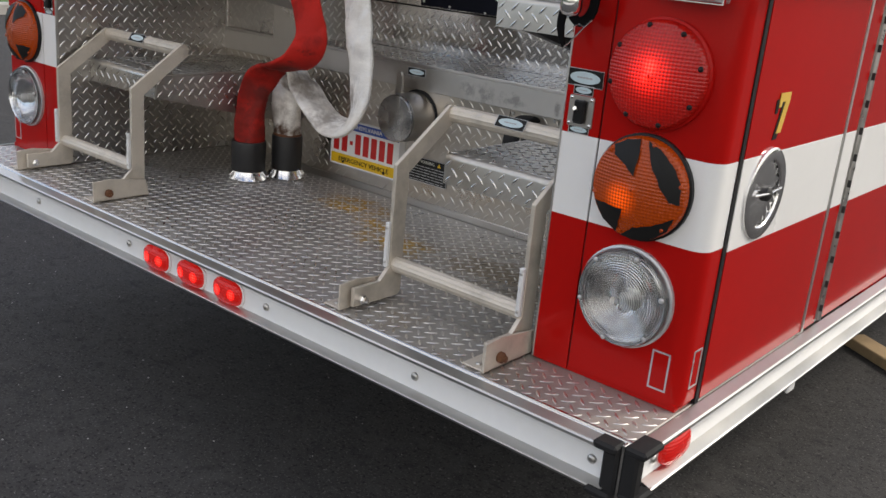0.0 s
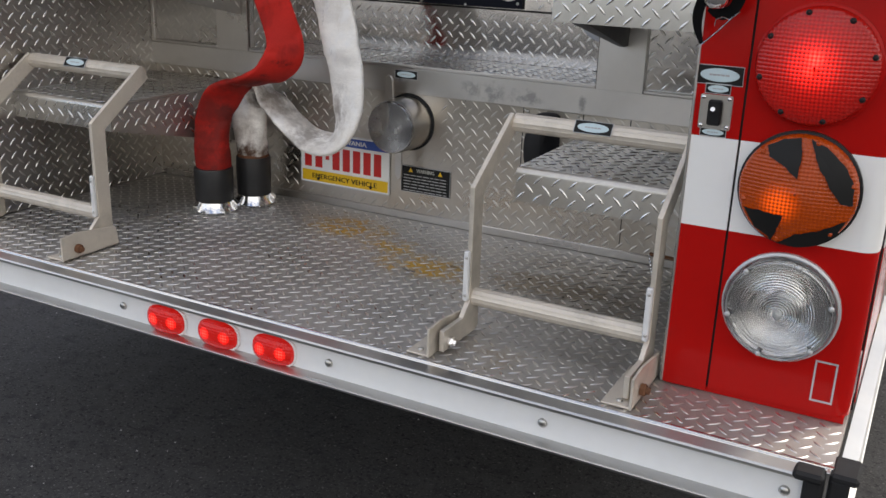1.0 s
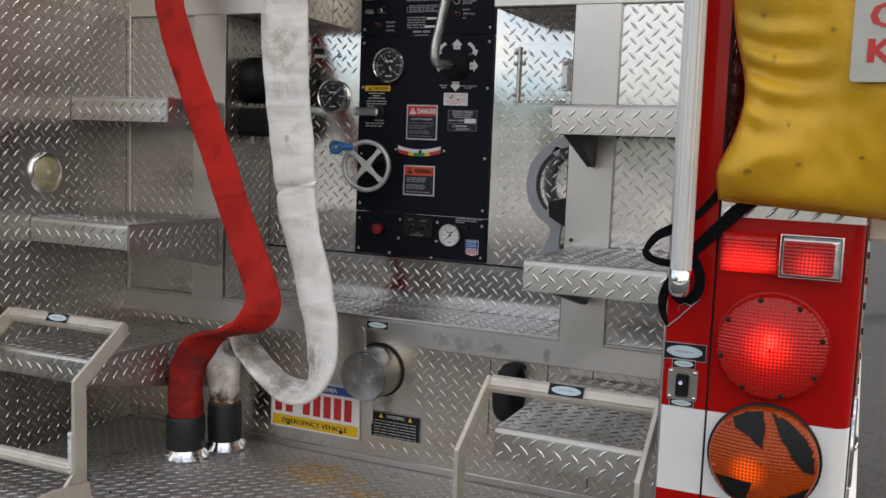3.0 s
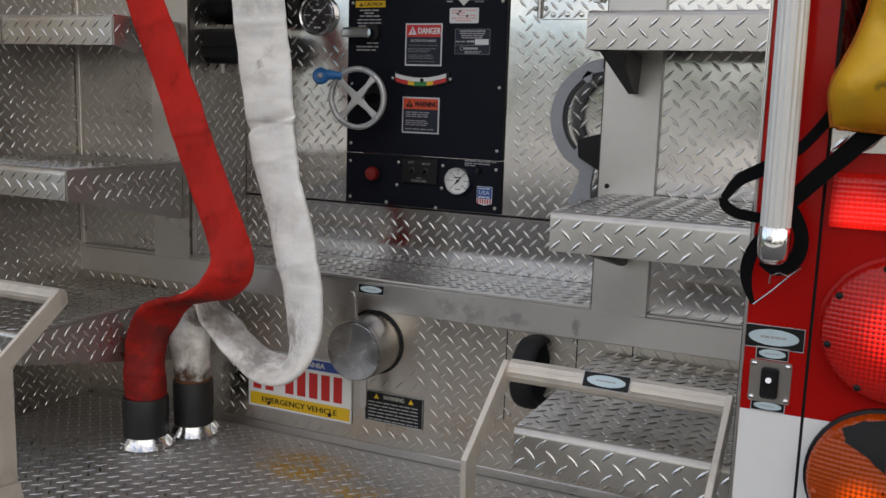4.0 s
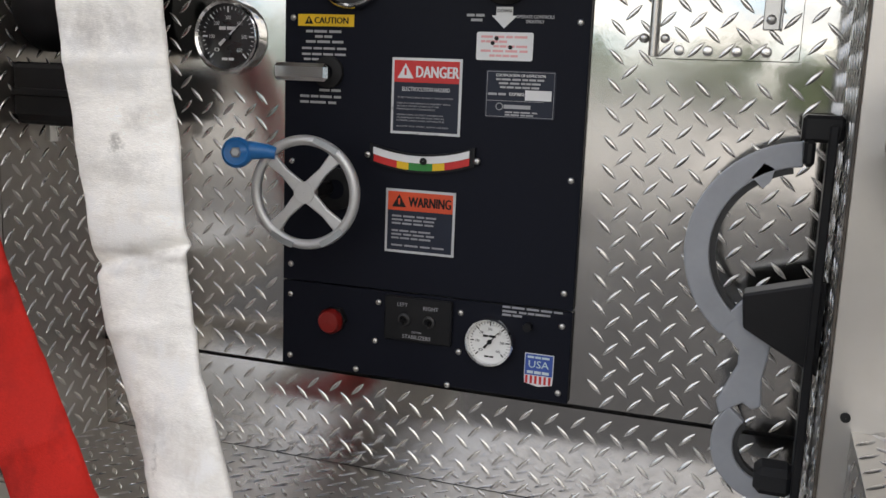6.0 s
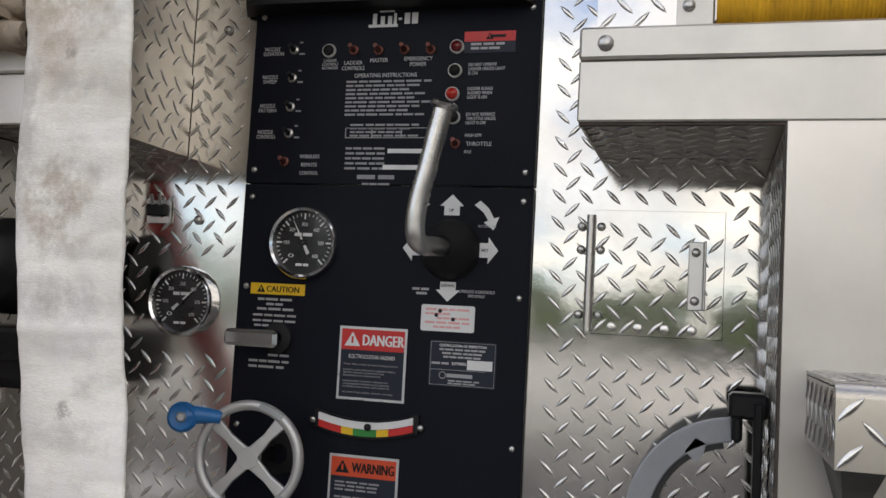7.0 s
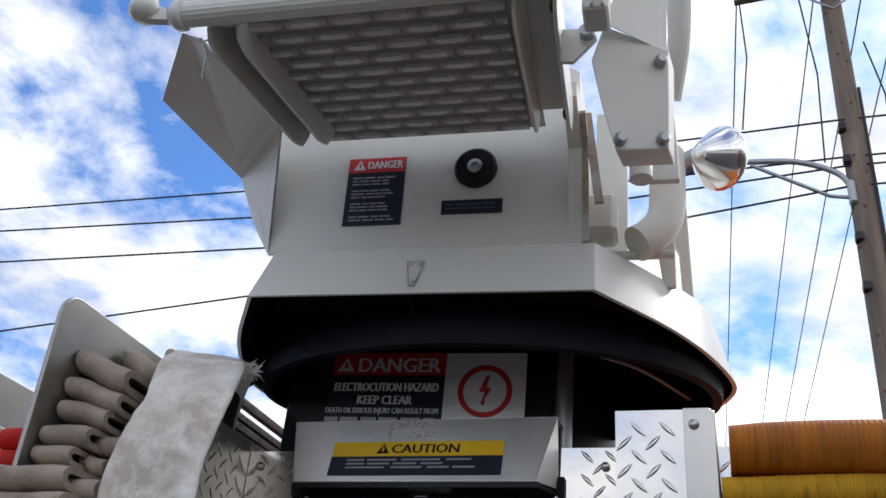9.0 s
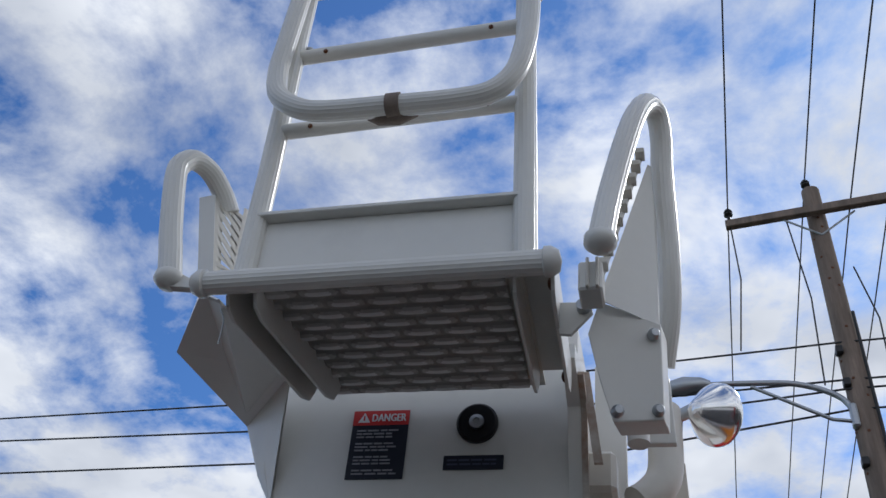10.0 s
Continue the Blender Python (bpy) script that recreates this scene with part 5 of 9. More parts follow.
    part("crossbar", Geo().tube([m @ Vector((-0.060, 0.004, 0.008)), m @ Vector((0, 0.002, 0.012)), m @ Vector((0.060, 0.004, 0.008))], 0.0028, 10), CHROME, lamp, "", 40)
    part("hub", Geo().lathe([(0.014, 0.002), (0.013, 0.010), (0.008, 0.014), (0.0005, 0.015)], m, 20), GASKET, lamp, "dark bulb socket", 40)
m = axis_frame((SIDE + 0.0045, 0.365, 1.09), (1, 0, 0))
num = thing("side_numeral", m.translation, "gold leaf numeral 7 with a black drop shadow", "numeral")
seven = [(-0.022, 0.036), (0.024, 0.036), (0.024, 0.022), (0.006, -0.036), (-0.013, -0.036), (0.004, 0.020), (-0.010, 0.020), (-0.012, 0.011), (-0.022, 0.011)]
part("shadow", Geo().prism([(u - 0.011, v - 0.011) for u, v in seven], "z", 0, 0.0008, m), INK_BLACK, num)
part("figure", Geo().prism(seven, "z", 0.0008, 0.0020, m), GOLD, num)
part("roof_closure", Geo().box(-SIDE, SIDE, 1.2, 3.4, 0.5, 1.95, 0.01), RED, truck)

# ---- hose bed beams above the recess ----
for sx in (1, -1):
    beam = thing("bed_beam", (sx * 0.75, FRAME, 1.826), "brushed aluminium beam across the hose bed front", "beam", "beams of the hose bed")
    lo, hi = sorted((sx * 0.312, sx * SIDE))
    part("beam_face", Geo().box(lo, hi, FRAME, FRAME + 0.02, 1.826, 1.894, 0.002), ALU_BED, beam)
    part("beam_cap", Geo().box(lo, hi, FRAME - 0.006, FRAME + 0.02, 1.894, 1.930, 0.003), ALU_BED, beam, "flanged top strip")
    o = (sx * 0.312, FRAME + 0.02, 1.826)
    if sx > 0:
        tread_panel("beam_underside", (0.312, BACK, 1.828), (1, 0, 0), (0, -1, 0), IN - 0.312, BACK - FRAME - 0.02, TREAD_TAN, beam, 0.004)
        tread_panel("beam_end", (0.312, BACK, 1.826), (0, -1, 0), (0, 0, 1), BACK - FRAME - 0.02, 0.10, TREAD_TAN, beam, 0.003, lug_mat=LUG_FLOOR)
    else:
        tread_panel("beam_underside", (-IN, BACK, 1.828), (1, 0, 0), (0, -1, 0), IN - 0.312, BACK - FRAME - 0.02, TREAD_TAN, beam, 0.004)
        tread_panel("beam_end", (-0.310, FRAME + 0.02, 1.826), (0, 1, 0), (0, 0, 1), BACK - FRAME - 0.02, 0.125, TREAD_TAN, beam, 0.003, lug_mat=LUG_FLOOR)
        tread_panel("bed_wall", (-0.313, FRAME + 0.0, 1.951), (0, 1, 0), (0, 0, 1), BACK - FRAME, 0.18, TREAD_TAN, beam, 0.003, lug_mat=LUG_FLOOR)
    part("beam_bolt", bolt_head(Geo(), (sx * 0.341, FRAME - 0.006, 1.911), (0, -1, 0), 0.009, 0.007), BOLT, beam, "", 40)
for sx in (1, -1):
    part("bed_floor", Geo().box(*sorted((sx * 0.318, sx * SIDE)), FRAME + 0.021, 3.4, 1.918, 1.929, 0.001), ALU_BED, truck)
# end post on the right bed
post = thing("bed_post", (0.39, 0.79, 1.93), "tread plate end post with a smooth bolted flange", "post")
tread_panel("post_plate", (0.328, 0.786, 1.931), (1, 0, 0), (0, 0, 1), 0.086, 0.163, TREAD, post, 0.004)
part("flange", Geo().prism([(0.414, 1.931), (0.453, 1.931), (0.453, 2.086), (0.447, 2.094), (0.414, 2.094)], "y", 0.780, 0.79), ALU_BED, post, bevel=0.001)
part("flange_back", Geo().box(0.448, 0.453, 0.79, 1.4, 1.931, 2.094, 0.001), ALU_BED, post)
for z in (1.955, 2.072):
    part("flange_bolt", bolt_head(Geo(), (0.427, 0.780, z), (0, -1, 0), 0.007, 0.006), BOLT, post, "", 40)
# bed divider and outer wall on the left
div = thing("bed_divider", (-0.515, 0.70, 1.93), "smooth aluminium hose bed divider with a rounded corner", "divider", "hose bed dividers")
pts = [(0.70, 1.90), (0.70, 2.24)] + [(p, q) for p, q in arc(0.74, 2.245, 0.04, 180, 90, 6)] + [(2.2, 2.285), (2.2, 1.90)]
part("divider_plate", Geo().prism(pts, "x", -0.520, -0.512), DIVIDER, div, bevel=0.002)
wallL = thing("bed_outer_wall", (-0.80, 0.74, 1.93), "aluminium hose bed side wall", "divider", "hose bed dividers")
part("wall_plate", Geo().prism([(0.80, 1.90), (0.80, 2.235), (2.4, 2.235), (2.4, 1.90)], "x", -0.80, -0.79), DIVIDER, wallL)
part("wall_batten", Geo().box(-0.792, -0.78, 0.80, 2.4, 2.13, 2.145, 0.002), STEEL, wallL)

# ---- things on the tailboard ----
def fold_step(sx):
    """A hinged grab frame: two bent flat side bars, two ribbed rungs, two base angles with bolts."""
    xa, xb = (0.520, 0.880) if sx > 0 else (-0.886, -0.490)
    ob = thing("folding_step", (0.5 * (xa + xb), 0.1, FLOOR), "folding aluminium step frame with ribbed rungs, bolted to the tailboard", "folding step", "folding step frames")
    half = 0.021
    for k, x in enumerate((xa, xb)):
        out = -1 if k == 0 else 1
        pts = [(0.035, 0.570), (0.035, 0.612), (0.112, 0.612), (0.140, 0.640), (0.140, 0.868), (0.305, 0.986), (0.330, 0.955), (0.181, 0.848), (0.181, 0.575), (0.170, 0.568)]
        g = Geo().prism(pts, "x", x - 0.005, x + 0.005)
        bar = part("side_bar", g, GRAB, ob, "bent flat aluminium bar", bevel=0.0015)
        # base angle: upright flange and foot flange
        xf = x + out * 0.014
        lo, hi = sorted((xf, xf + out * 0.005))
        g = Geo().prism([(0.012, FLOOR + 0.002), (0.012, FLOOR + 0.060), (0.060, FLOOR + 0.064), (0.175, FLOOR + 0.050), (0.185, FLOOR + 0.002)], "x", lo, hi)
        base = part("base_angle", g, GRAB, ob, "angle bracket with bolts", bevel=0.001)
        lo, hi = sorted((xf + out * 0.005, xf - (0.05 if (sx > 0 and k == 0) or (sx > 0 and k == 1) else 0.05) * 1.0 * out * (1 if k else -1) * (1 if k else 1)))
        g = Geo().box(lo, hi, 0.014, 0.185, FLOOR + 0.002, FLOOR + 0.006, 0.001)
        part("foot_flange", g, GRAB, base)
        for yy in (0.032, 0.150):
            part("foot_screw", bolt_head(Geo(), (0.5 * (lo + hi), yy, FLOOR + 0.006), (0, 0, 1), 0.006, 0.004, 8), BOLT, base, "", 40)
        rusty = (sx > 0 and k == 1) or (sx < 0 and k == 1)
        side = 1 if sx < 0 or k == 1 else 1
        xs = max(x, xf) + 0.006
        g = Geo().lathe([(0.011, 0), (0.011, 0.008), (0.009, 0.010), (0.0065, 0.010), (0.0065, 0.016), (0.001, 0.016)], axis_frame((xs, 0.056, 0.585), (1, 0, 0)), 6 if not rusty else 12)
        part("pivot_bolt", g, RUST if rusty else CHROME, base, "rusty pivot bolt" if rusty else "bright pivot bolt", 30)
        # pale wear strips with two screws
        g = Geo().box(x - 0.008, x + 0.003, 0.130, 0.140, 0.640, 0.742, 0.002)
        strip = part("wear_strip", g, INK_WHITE, ob, "white plastic wear strip")
        for zz in (0.652, 0.730):
            part("strip_screw", bolt_head(Geo(), (x - 0.002, 0.130, zz), (0, -1, 0), 0.0035, 0.002, 8), BOLT, strip, "", 40)
    part("top_rung", Geo().tube([(xa + 0.005, 0.316, 0.966), (xb - 0.005, 0.316, 0.966)], 0.019, 28, 0.0012), GRAB, ob, "ribbed aluminium rung", 30)
    part("lower_rung", Geo().tube([(xa + 0.005, 0.160, 0.643), (xb - 0.005, 0.160, 0.643)], 0.018, 28, 0.0012), GRAB, ob, "ribbed aluminium rung", 30)
    n = Vector((0, -0.85, 0.55)).normalized()
    nameplate(axis_frame(Vector((0.692 if sx > 0 else -0.705, 0.316, 0.966)) + n * 0.0185, n), 0.075, 0.026)
    return ob


fold_step(1)
fold_step(-1)

# capped inlet
cap = thing("capped_inlet", (0.008, WALL, 0.83), "round steel inlet cap with a lever handle on the lower wall", "inlet cap")
m = axis_frame((0.006, WALL, 0.833), (0, -1, 0))
# dark ring added to draw the gap line between barrel and wall
part("collar", Geo().lathe([(0.0775, 0.0), (0.0775, 0.003), (0.072, 0.004), (0.060, 0.004)], m, 40), RUBBER, cap, "thin dark ring for the gap line", 40)
part("barrel", Geo().lathe([(0.0715, 0.003), (0.0715, 0.058), (0.070, 0.062), (0.070, 0.088), (0.068, 0.092)], m, 48), STEEL, cap, "brushed steel barrel", 40)
part("cap_face", Geo().lathe([(0.0685, 0.090), (0.0685, 0.099), (0.066, 0.102), (0.030, 0.1025), (0.001, 0.1025)], m, 48), SCUFFED, cap, "scuffed round face", 40)
g = Geo().prism([(-0.046, 0.050), (-0.016, 0.060), (-0.020, 0.118), (-0.026, 0.128), (-0.036, 0.130), (-0.043, 0.122)], "z", 0.050, 0.058, m)
part("lever", g, STEEL, cap, "upright lever", bevel=0.002)
g = Geo().prism([(-0.010, -0.060), (0.012, -0.060), (0.013, -0.140), (0.002, -0.150), (-0.008, -0.135)], "z", 0.052, 0.059, m)
part("lever", g, STEEL, cap, "lower lever", bevel=0.002)
part("link_pin", Geo().tube([tuple(m @ Vector(p)) for p in ((-0.07, 0.0, 0.03), (-0.078, 0.012, 0.03))], 0.008, 10), STEEL, cap)

# number plate, its figures as plain bars
m = axis_frame((-0.203, WALL - 0.0015, 0.694), (0, -1, 0))
plate = thing("number_plate", m.translation, "white, navy and yellow number plate screwed to the wall", "number plate")
part("plate_sheet", flat(Geo(), m, -0.152, 0.152, -0.076, 0.076, 0, 0.002, 0.008), WHITE, plate, bevel=0.0006)
part("navy_band", flat(Geo(), m, -0.146, 0.146, 0.045, 0.070, 0.002, 0.0026), SIGN_BLUE, plate)
part("yellow_band", flat(Geo(), m, -0.146, 0.146, -0.070, -0.038, 0.002, 0.0026), SIGN_YELLOW, plate)
part("band_print", write(Geo(), m, "EMERGENCY VEHICLE", 0, -0.054, 0.014, 0.22, 0.003, bold=0.0006), INK_BLACK, plate)
part("state_print", write(Geo(), m, "PENNSYLVANIA", 0, 0.058, 0.013, 0.150, 0.003, bold=0.0007), INK_WHITE, plate)
for x in (-0.125, -0.088, -0.028, 0.007, 0.042, 0.077, 0.112):
    g = flat(Geo(), m, x - 0.012, x + 0.012, -0.028, 0.036, 0.002, 0.003)
    part("figure_bar", g, SIGN_RED, plate, "plain red bar")
part("dot", flat(Geo(), m, -0.064, -0.052, -0.002, 0.010, 0.002, 0.003), SIGN_RED, plate)
g = Geo()
for a, b, c, d in ((-0.152, 0.152, 0.0735, 0.076), (-0.152, 0.152, -0.076, -0.0735), (-0.152, -0.1495, -0.0735, 0.0735), (0.1495, 0.152, -0.0735, 0.0735)):
    flat(g, m, a, b, c, d, 0.002, 0.0032)
part("rim", g, SIGN_SILVER, plate)
for a in (-0.09, 0.09):
    part("plate_screw", bolt_head(Geo(), m @ Vector((a, -0.062, 0.0026)), (0, -1, 0), 0.005, 0.004, 8), BLACK_METAL, plate, "", 40)

# black warning plate
m = axis_frame((0.062, WALL - 0.0015, 0.676), (0, -1, 0))
sign = thing("warning_plate", m.translation, "small black warning plate with fine print", "sign", "warning signs")
part("sheet", flat(Geo(), m, -0.077, 0.077, -0.037, 0.037, 0, 0.0015), INK_BLACK, sign)
part("heading", write(Geo(), m, "WARNING", 0, 0.026, 0.010, 0.055, 0.002, bold=0.0005), PATCH, sign)
for s in (-1, 1):
    g = Geo().prism([(s * 0.046 - 0.007, 0.020), (s * 0.046 + 0.007, 0.020), (s * 0.046, 0.032)], "z", 0.0015, 0.002, m)
    part("warning_triangle", g, SIGN_YELLOW, sign)
g = Geo()
for k in range(6):
    bars(g, m, -0.068, 0.068, 0.011 - k * 0.0085, 0.0026, 0.002, 20 + k, 7)
part("print", g, INK_GREY, sign)
part("edge", Geo().tube([tuple(m @ Vector((a * 0.0765, b * 0.0365, 0.0015))) for a, b in ((-1, -1), (1, -1), (1, 1), (-1, 1))], 0.0012, 5, closed=True), SIGN_SILVER, sign)
nameplate(axis_frame((0.003, FRAME - 0.0005, 0.962), (0, -1, 0)), 0.068, 0.022)

# black rubber loop through a slot plate on the lower wall
pull = thing("pull_handle", (0.42, WALL, 0.83), "black rubber D-shaped pull on a bolted plate", "pull handle")
pts = smooth_line([(0.415, 0.795, 0.895), (0.412, 0.745, 0.898), (0.404, 0.722, 0.870), (0.400, 0.716, 0.830), (0.402, 0.722, 0.785), (0.410, 0.745, 0.760), (0.415, 0.795, 0.765)], 5)
g = Geo()
rows = []
for i, p in enumerate(pts):
    d = (Vector(pts[min(i + 1, len(pts) - 1)]) - Vector(pts[max(i - 1, 0)])).normalized()
    a = Vector((1, 0, 0))
    rows.append((p, a, d.cross(a), 0.026, 0.010))
g.sweep(rows, [(math.cos(2 * math.pi * k / 14), math.sin(2 * math.pi * k / 14)) for k in range(14)])
part("grip", g, RUBBER, pull, "", 60)
part("slot", Geo().prism([(0.415 + 0.028 * math.cos(a), 0.832 + 0.07 * math.sin(a)) for a in [2 * math.pi * k / 20 for k in range(20)]], "y", WALL - 0.003, WALL - 0.001), BLACK_METAL, pull)

# pin on a bead chain by the right corner
pin = thing("hitch_pin", (0.82, 0.5, 0.62), "rusty retaining pin on a bead chain", "pin")
part("pin_rod", Geo().tube([(0.800, 0.40, 0.715), (0.906, 0.40, 0.712)], 0.004, 8), RUST, pin)
for k in range(22):
    t = k / 21
    z = 0.712 - 0.15 * t
    x = 0.800 + 0.012 * math.sin(t * 2.4) + 0.02 * t * t
    part("chain_bead", Geo().lathe([(0.0004, -0.0030), (0.0027, -0.0015), (0.0027, 0.0015), (0.0004, 0.0030)], Matrix.Translation((x, 0.40 + 0.01 * t, z)), 8), CHROME, pin, "", 60)

# round interior lamp on the left wall
lamp = thing("round_dome_lamp", (-COL + 0.006, 0.448, 1.349), "round chromed lamp with a yellowed lens on the side wall", "lamp")
m = axis_frame((-COL + 0.006, 0.448, 1.349), (1, 0, 0))
part("flange", Geo().lathe([(0.060, 0), (0.060, 0.004), (0.054, 0.009), (0.048, 0.010), (0.046, 0.006)], m, 36), CHROME, lamp, "chrome flange", 40)
DOME = material("yellowed_lens", (0.42, 0.37, 0.22), 0.2, 0.2, 0.1, 30, 200, None, 0.6, 0.0, coat=0.5)
prof = [(0.047, 0.006)] + [(0.044 - 0.004 * k + (0.0012 if k % 2 else 0), 0.008 + 0.0012 * k + (0.0015 if k % 2 else 0)) for k in range(10)] + [(0.003, 0.024), (0.0005, 0.024)]
part("lens", Geo().lathe(prof, m, 36), DOME, lamp, "yellowed ribbed lens", 60)
for k in range(3):
    a = radians(90 + 120 * k)
    part("flange_screw", bolt_head(Geo(), m @ Vector((0.055 * math.cos(a), 0.055 * math.sin(a), 0.005)), (1, 0, 0), 0.004, 0.003, 8), BOLT, lamp, "", 40)

# ---- hoses ----
def coupling(x, y, big, name_label):
    ob = thing("hose_coupling", (x, y, FLOOR), name_label, "hose coupling", "hose couplings on the tailboard")
    r = 0.053 if big else 0.048
    h = 0.124 if big else 0.140
    m = Matrix.Translation((x, y, FLOOR))
    part("sleeve", Geo().lathe([(r * 0.97, 0.028), (r, 0.034), (r, 0.070), (r * 1.02, 0.074), (r * 1.02, h - 0.006), (r * 0.99, h), (r * 0.86, h), (r * 0.84, h - 0.02)], m, 40), GASKET, ob, "dark hard-coat sleeve", 40)
    part("swivel_ring", Geo().lathe([(r * 1.18, 0.002), (r * 1.22, 0.006), (r * 1.10, 0.014), (r * 1.02, 0.022), (r * 0.98, 0.030), (r * 0.90, 0.030)], m, 40), CHROME, ob, "bright polished swivel ring", 40)
    for k in range(3):
        a = radians(20 + 120 * k)
        mm = m @ Matrix.Rotation(a, 4, "Z")
        part("rocker_lug", Geo().prism([(r * 0.98, 0.004), (r * 1.30, 0.006), (r * 1.30, 0.022), (r * 1.08, 0.034), (r * 0.98, 0.034)], "y", -0.010, 0.010, mm), CHROME, ob, "", bevel=0.002)
    return ob


coupling(-0.488, 0.555, True, "dark hose coupling with a bright lugged ring, standing on the tailboard")
cp = coupling(-0.442, 0.672, False, "smaller dark hose coupling behind the other on the tailboard")


part("rust_ring", Geo().tube([(-0.442 + 0.0405 * math.cos(k * math.pi / 12), 0.672 + 0.0405 * math.sin(k * math.pi / 12), FLOOR + 0.142) for k in range(24)], 0.005, 8, closed=True), RUST, cp, "rusty rim of the sleeve", 60)


def flat_hose(name, mat, rows, label, thick=0.012, wave=0.004, seed=0, creases=(), folds=()):
    """A flattened hose: rows of (x, y, z, ax, ay, az, width, thickness); a is the way across it."""
    line = smooth_line(rows, 30)
    pts = []
    n = len(line)
    out = []
    rn = random.Random(seed)
    ph = [rn.uniform(0, 6.28) for _ in range(6)]
    section = []
    k = 28
    for i in range(k):
        a = 2 * math.pi * i / k
        c, s = math.cos(a), math.sin(a)
        section.append((math.copysign(abs(c) ** 0.55, c) * 0.5, math.copysign(abs(s) ** 0.8, s) * 0.5))
    g = Geo()
    length = 0.0
    for i, q in enumerate(line):
        p = Vector(q[:3])
        if i:
            length += (p - Vector(line[i - 1][:3])).length
        d = (Vector(line[min(i + 1, n - 1)][:3]) - Vector(line[max(i - 1, 0)][:3])).normalized()
        a = Vector(q[3:6])
        a = (a - d * a.dot(d)).normalized()
        t = d.cross(a)
        w, h = q[6], q[7]
        dent = 1.0
        for at, depth in creases:
            dent -= depth * math.exp(-((length - at) / 0.012) ** 2)
        for u, v in section:
            bulge = wave * (math.sin(length * 34 + ph[0] + 3 * u) * 0.5 + math.sin(length * 71 + ph[1] - 5 * u) * 0.3 + math.sin(length * 19 + ph[2]) * 0.6)
            for at, depth in folds:
                q = (p.z - at - 0.020 * u - 0.05 * u * depth * (abs(depth) < 1)) / 0.010
                bulge += 0.005 * depth * q * math.exp(-q * q) + 0.0035 * depth * math.exp(-(q / 2.2) ** 2) + (0.008 * math.exp(-(q / 0.6) ** 2) if depth > 1 else 0.0)
            edge = 1 + 0.010 * math.sin(length * 27 + ph[3]) + 0.007 * math.sin(length * 60 + ph[4])
            bulge += wave * 0.7 * noise.noise(Vector((u * 3.1 + seed, length * 16, v))) + wave * 0.35 * noise.noise(Vector((u * 7 + seed, length * 45, v)))
            g.v.append(tuple(p + a * (u * w * edge) + t * (v * h * dent + bulge * (1 - 0.2 * abs(u)))))
    for i in range(n - 1):
        for s in range(k):
            e = (s + 1) % k
            g.f.append((i * k + s, i * k + e, (i + 1) * k + e, (i + 1) * k + s))
    g.f += [tuple(range(k))[::-1], tuple(range((n - 1) * k, n * k))]
    return part(name, g, mat, None, label, 70)


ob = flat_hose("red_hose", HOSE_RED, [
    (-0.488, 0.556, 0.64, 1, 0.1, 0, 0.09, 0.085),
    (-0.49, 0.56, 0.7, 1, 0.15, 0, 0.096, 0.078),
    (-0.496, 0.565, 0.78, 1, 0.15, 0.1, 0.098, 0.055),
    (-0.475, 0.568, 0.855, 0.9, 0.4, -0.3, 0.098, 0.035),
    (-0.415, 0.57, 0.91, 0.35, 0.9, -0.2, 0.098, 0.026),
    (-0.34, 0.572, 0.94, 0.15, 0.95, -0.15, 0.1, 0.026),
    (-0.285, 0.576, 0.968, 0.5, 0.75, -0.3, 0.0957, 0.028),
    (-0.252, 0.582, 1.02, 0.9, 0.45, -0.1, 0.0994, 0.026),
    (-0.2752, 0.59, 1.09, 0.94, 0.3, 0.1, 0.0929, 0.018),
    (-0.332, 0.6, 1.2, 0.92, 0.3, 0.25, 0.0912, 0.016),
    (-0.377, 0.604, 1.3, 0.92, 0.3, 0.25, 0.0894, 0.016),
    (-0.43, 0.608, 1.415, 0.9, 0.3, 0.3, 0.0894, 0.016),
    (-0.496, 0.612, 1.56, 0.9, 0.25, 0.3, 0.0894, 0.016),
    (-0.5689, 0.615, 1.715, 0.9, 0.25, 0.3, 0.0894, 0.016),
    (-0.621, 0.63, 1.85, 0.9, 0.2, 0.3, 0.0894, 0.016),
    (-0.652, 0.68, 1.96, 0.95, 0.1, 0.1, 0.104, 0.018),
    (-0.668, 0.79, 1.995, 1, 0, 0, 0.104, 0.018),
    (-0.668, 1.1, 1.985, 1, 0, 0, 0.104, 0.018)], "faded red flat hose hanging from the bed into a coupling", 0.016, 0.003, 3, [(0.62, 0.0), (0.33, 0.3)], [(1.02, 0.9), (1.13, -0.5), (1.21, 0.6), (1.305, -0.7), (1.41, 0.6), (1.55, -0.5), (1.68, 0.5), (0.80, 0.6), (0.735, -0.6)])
tagged(ob, category="hose")
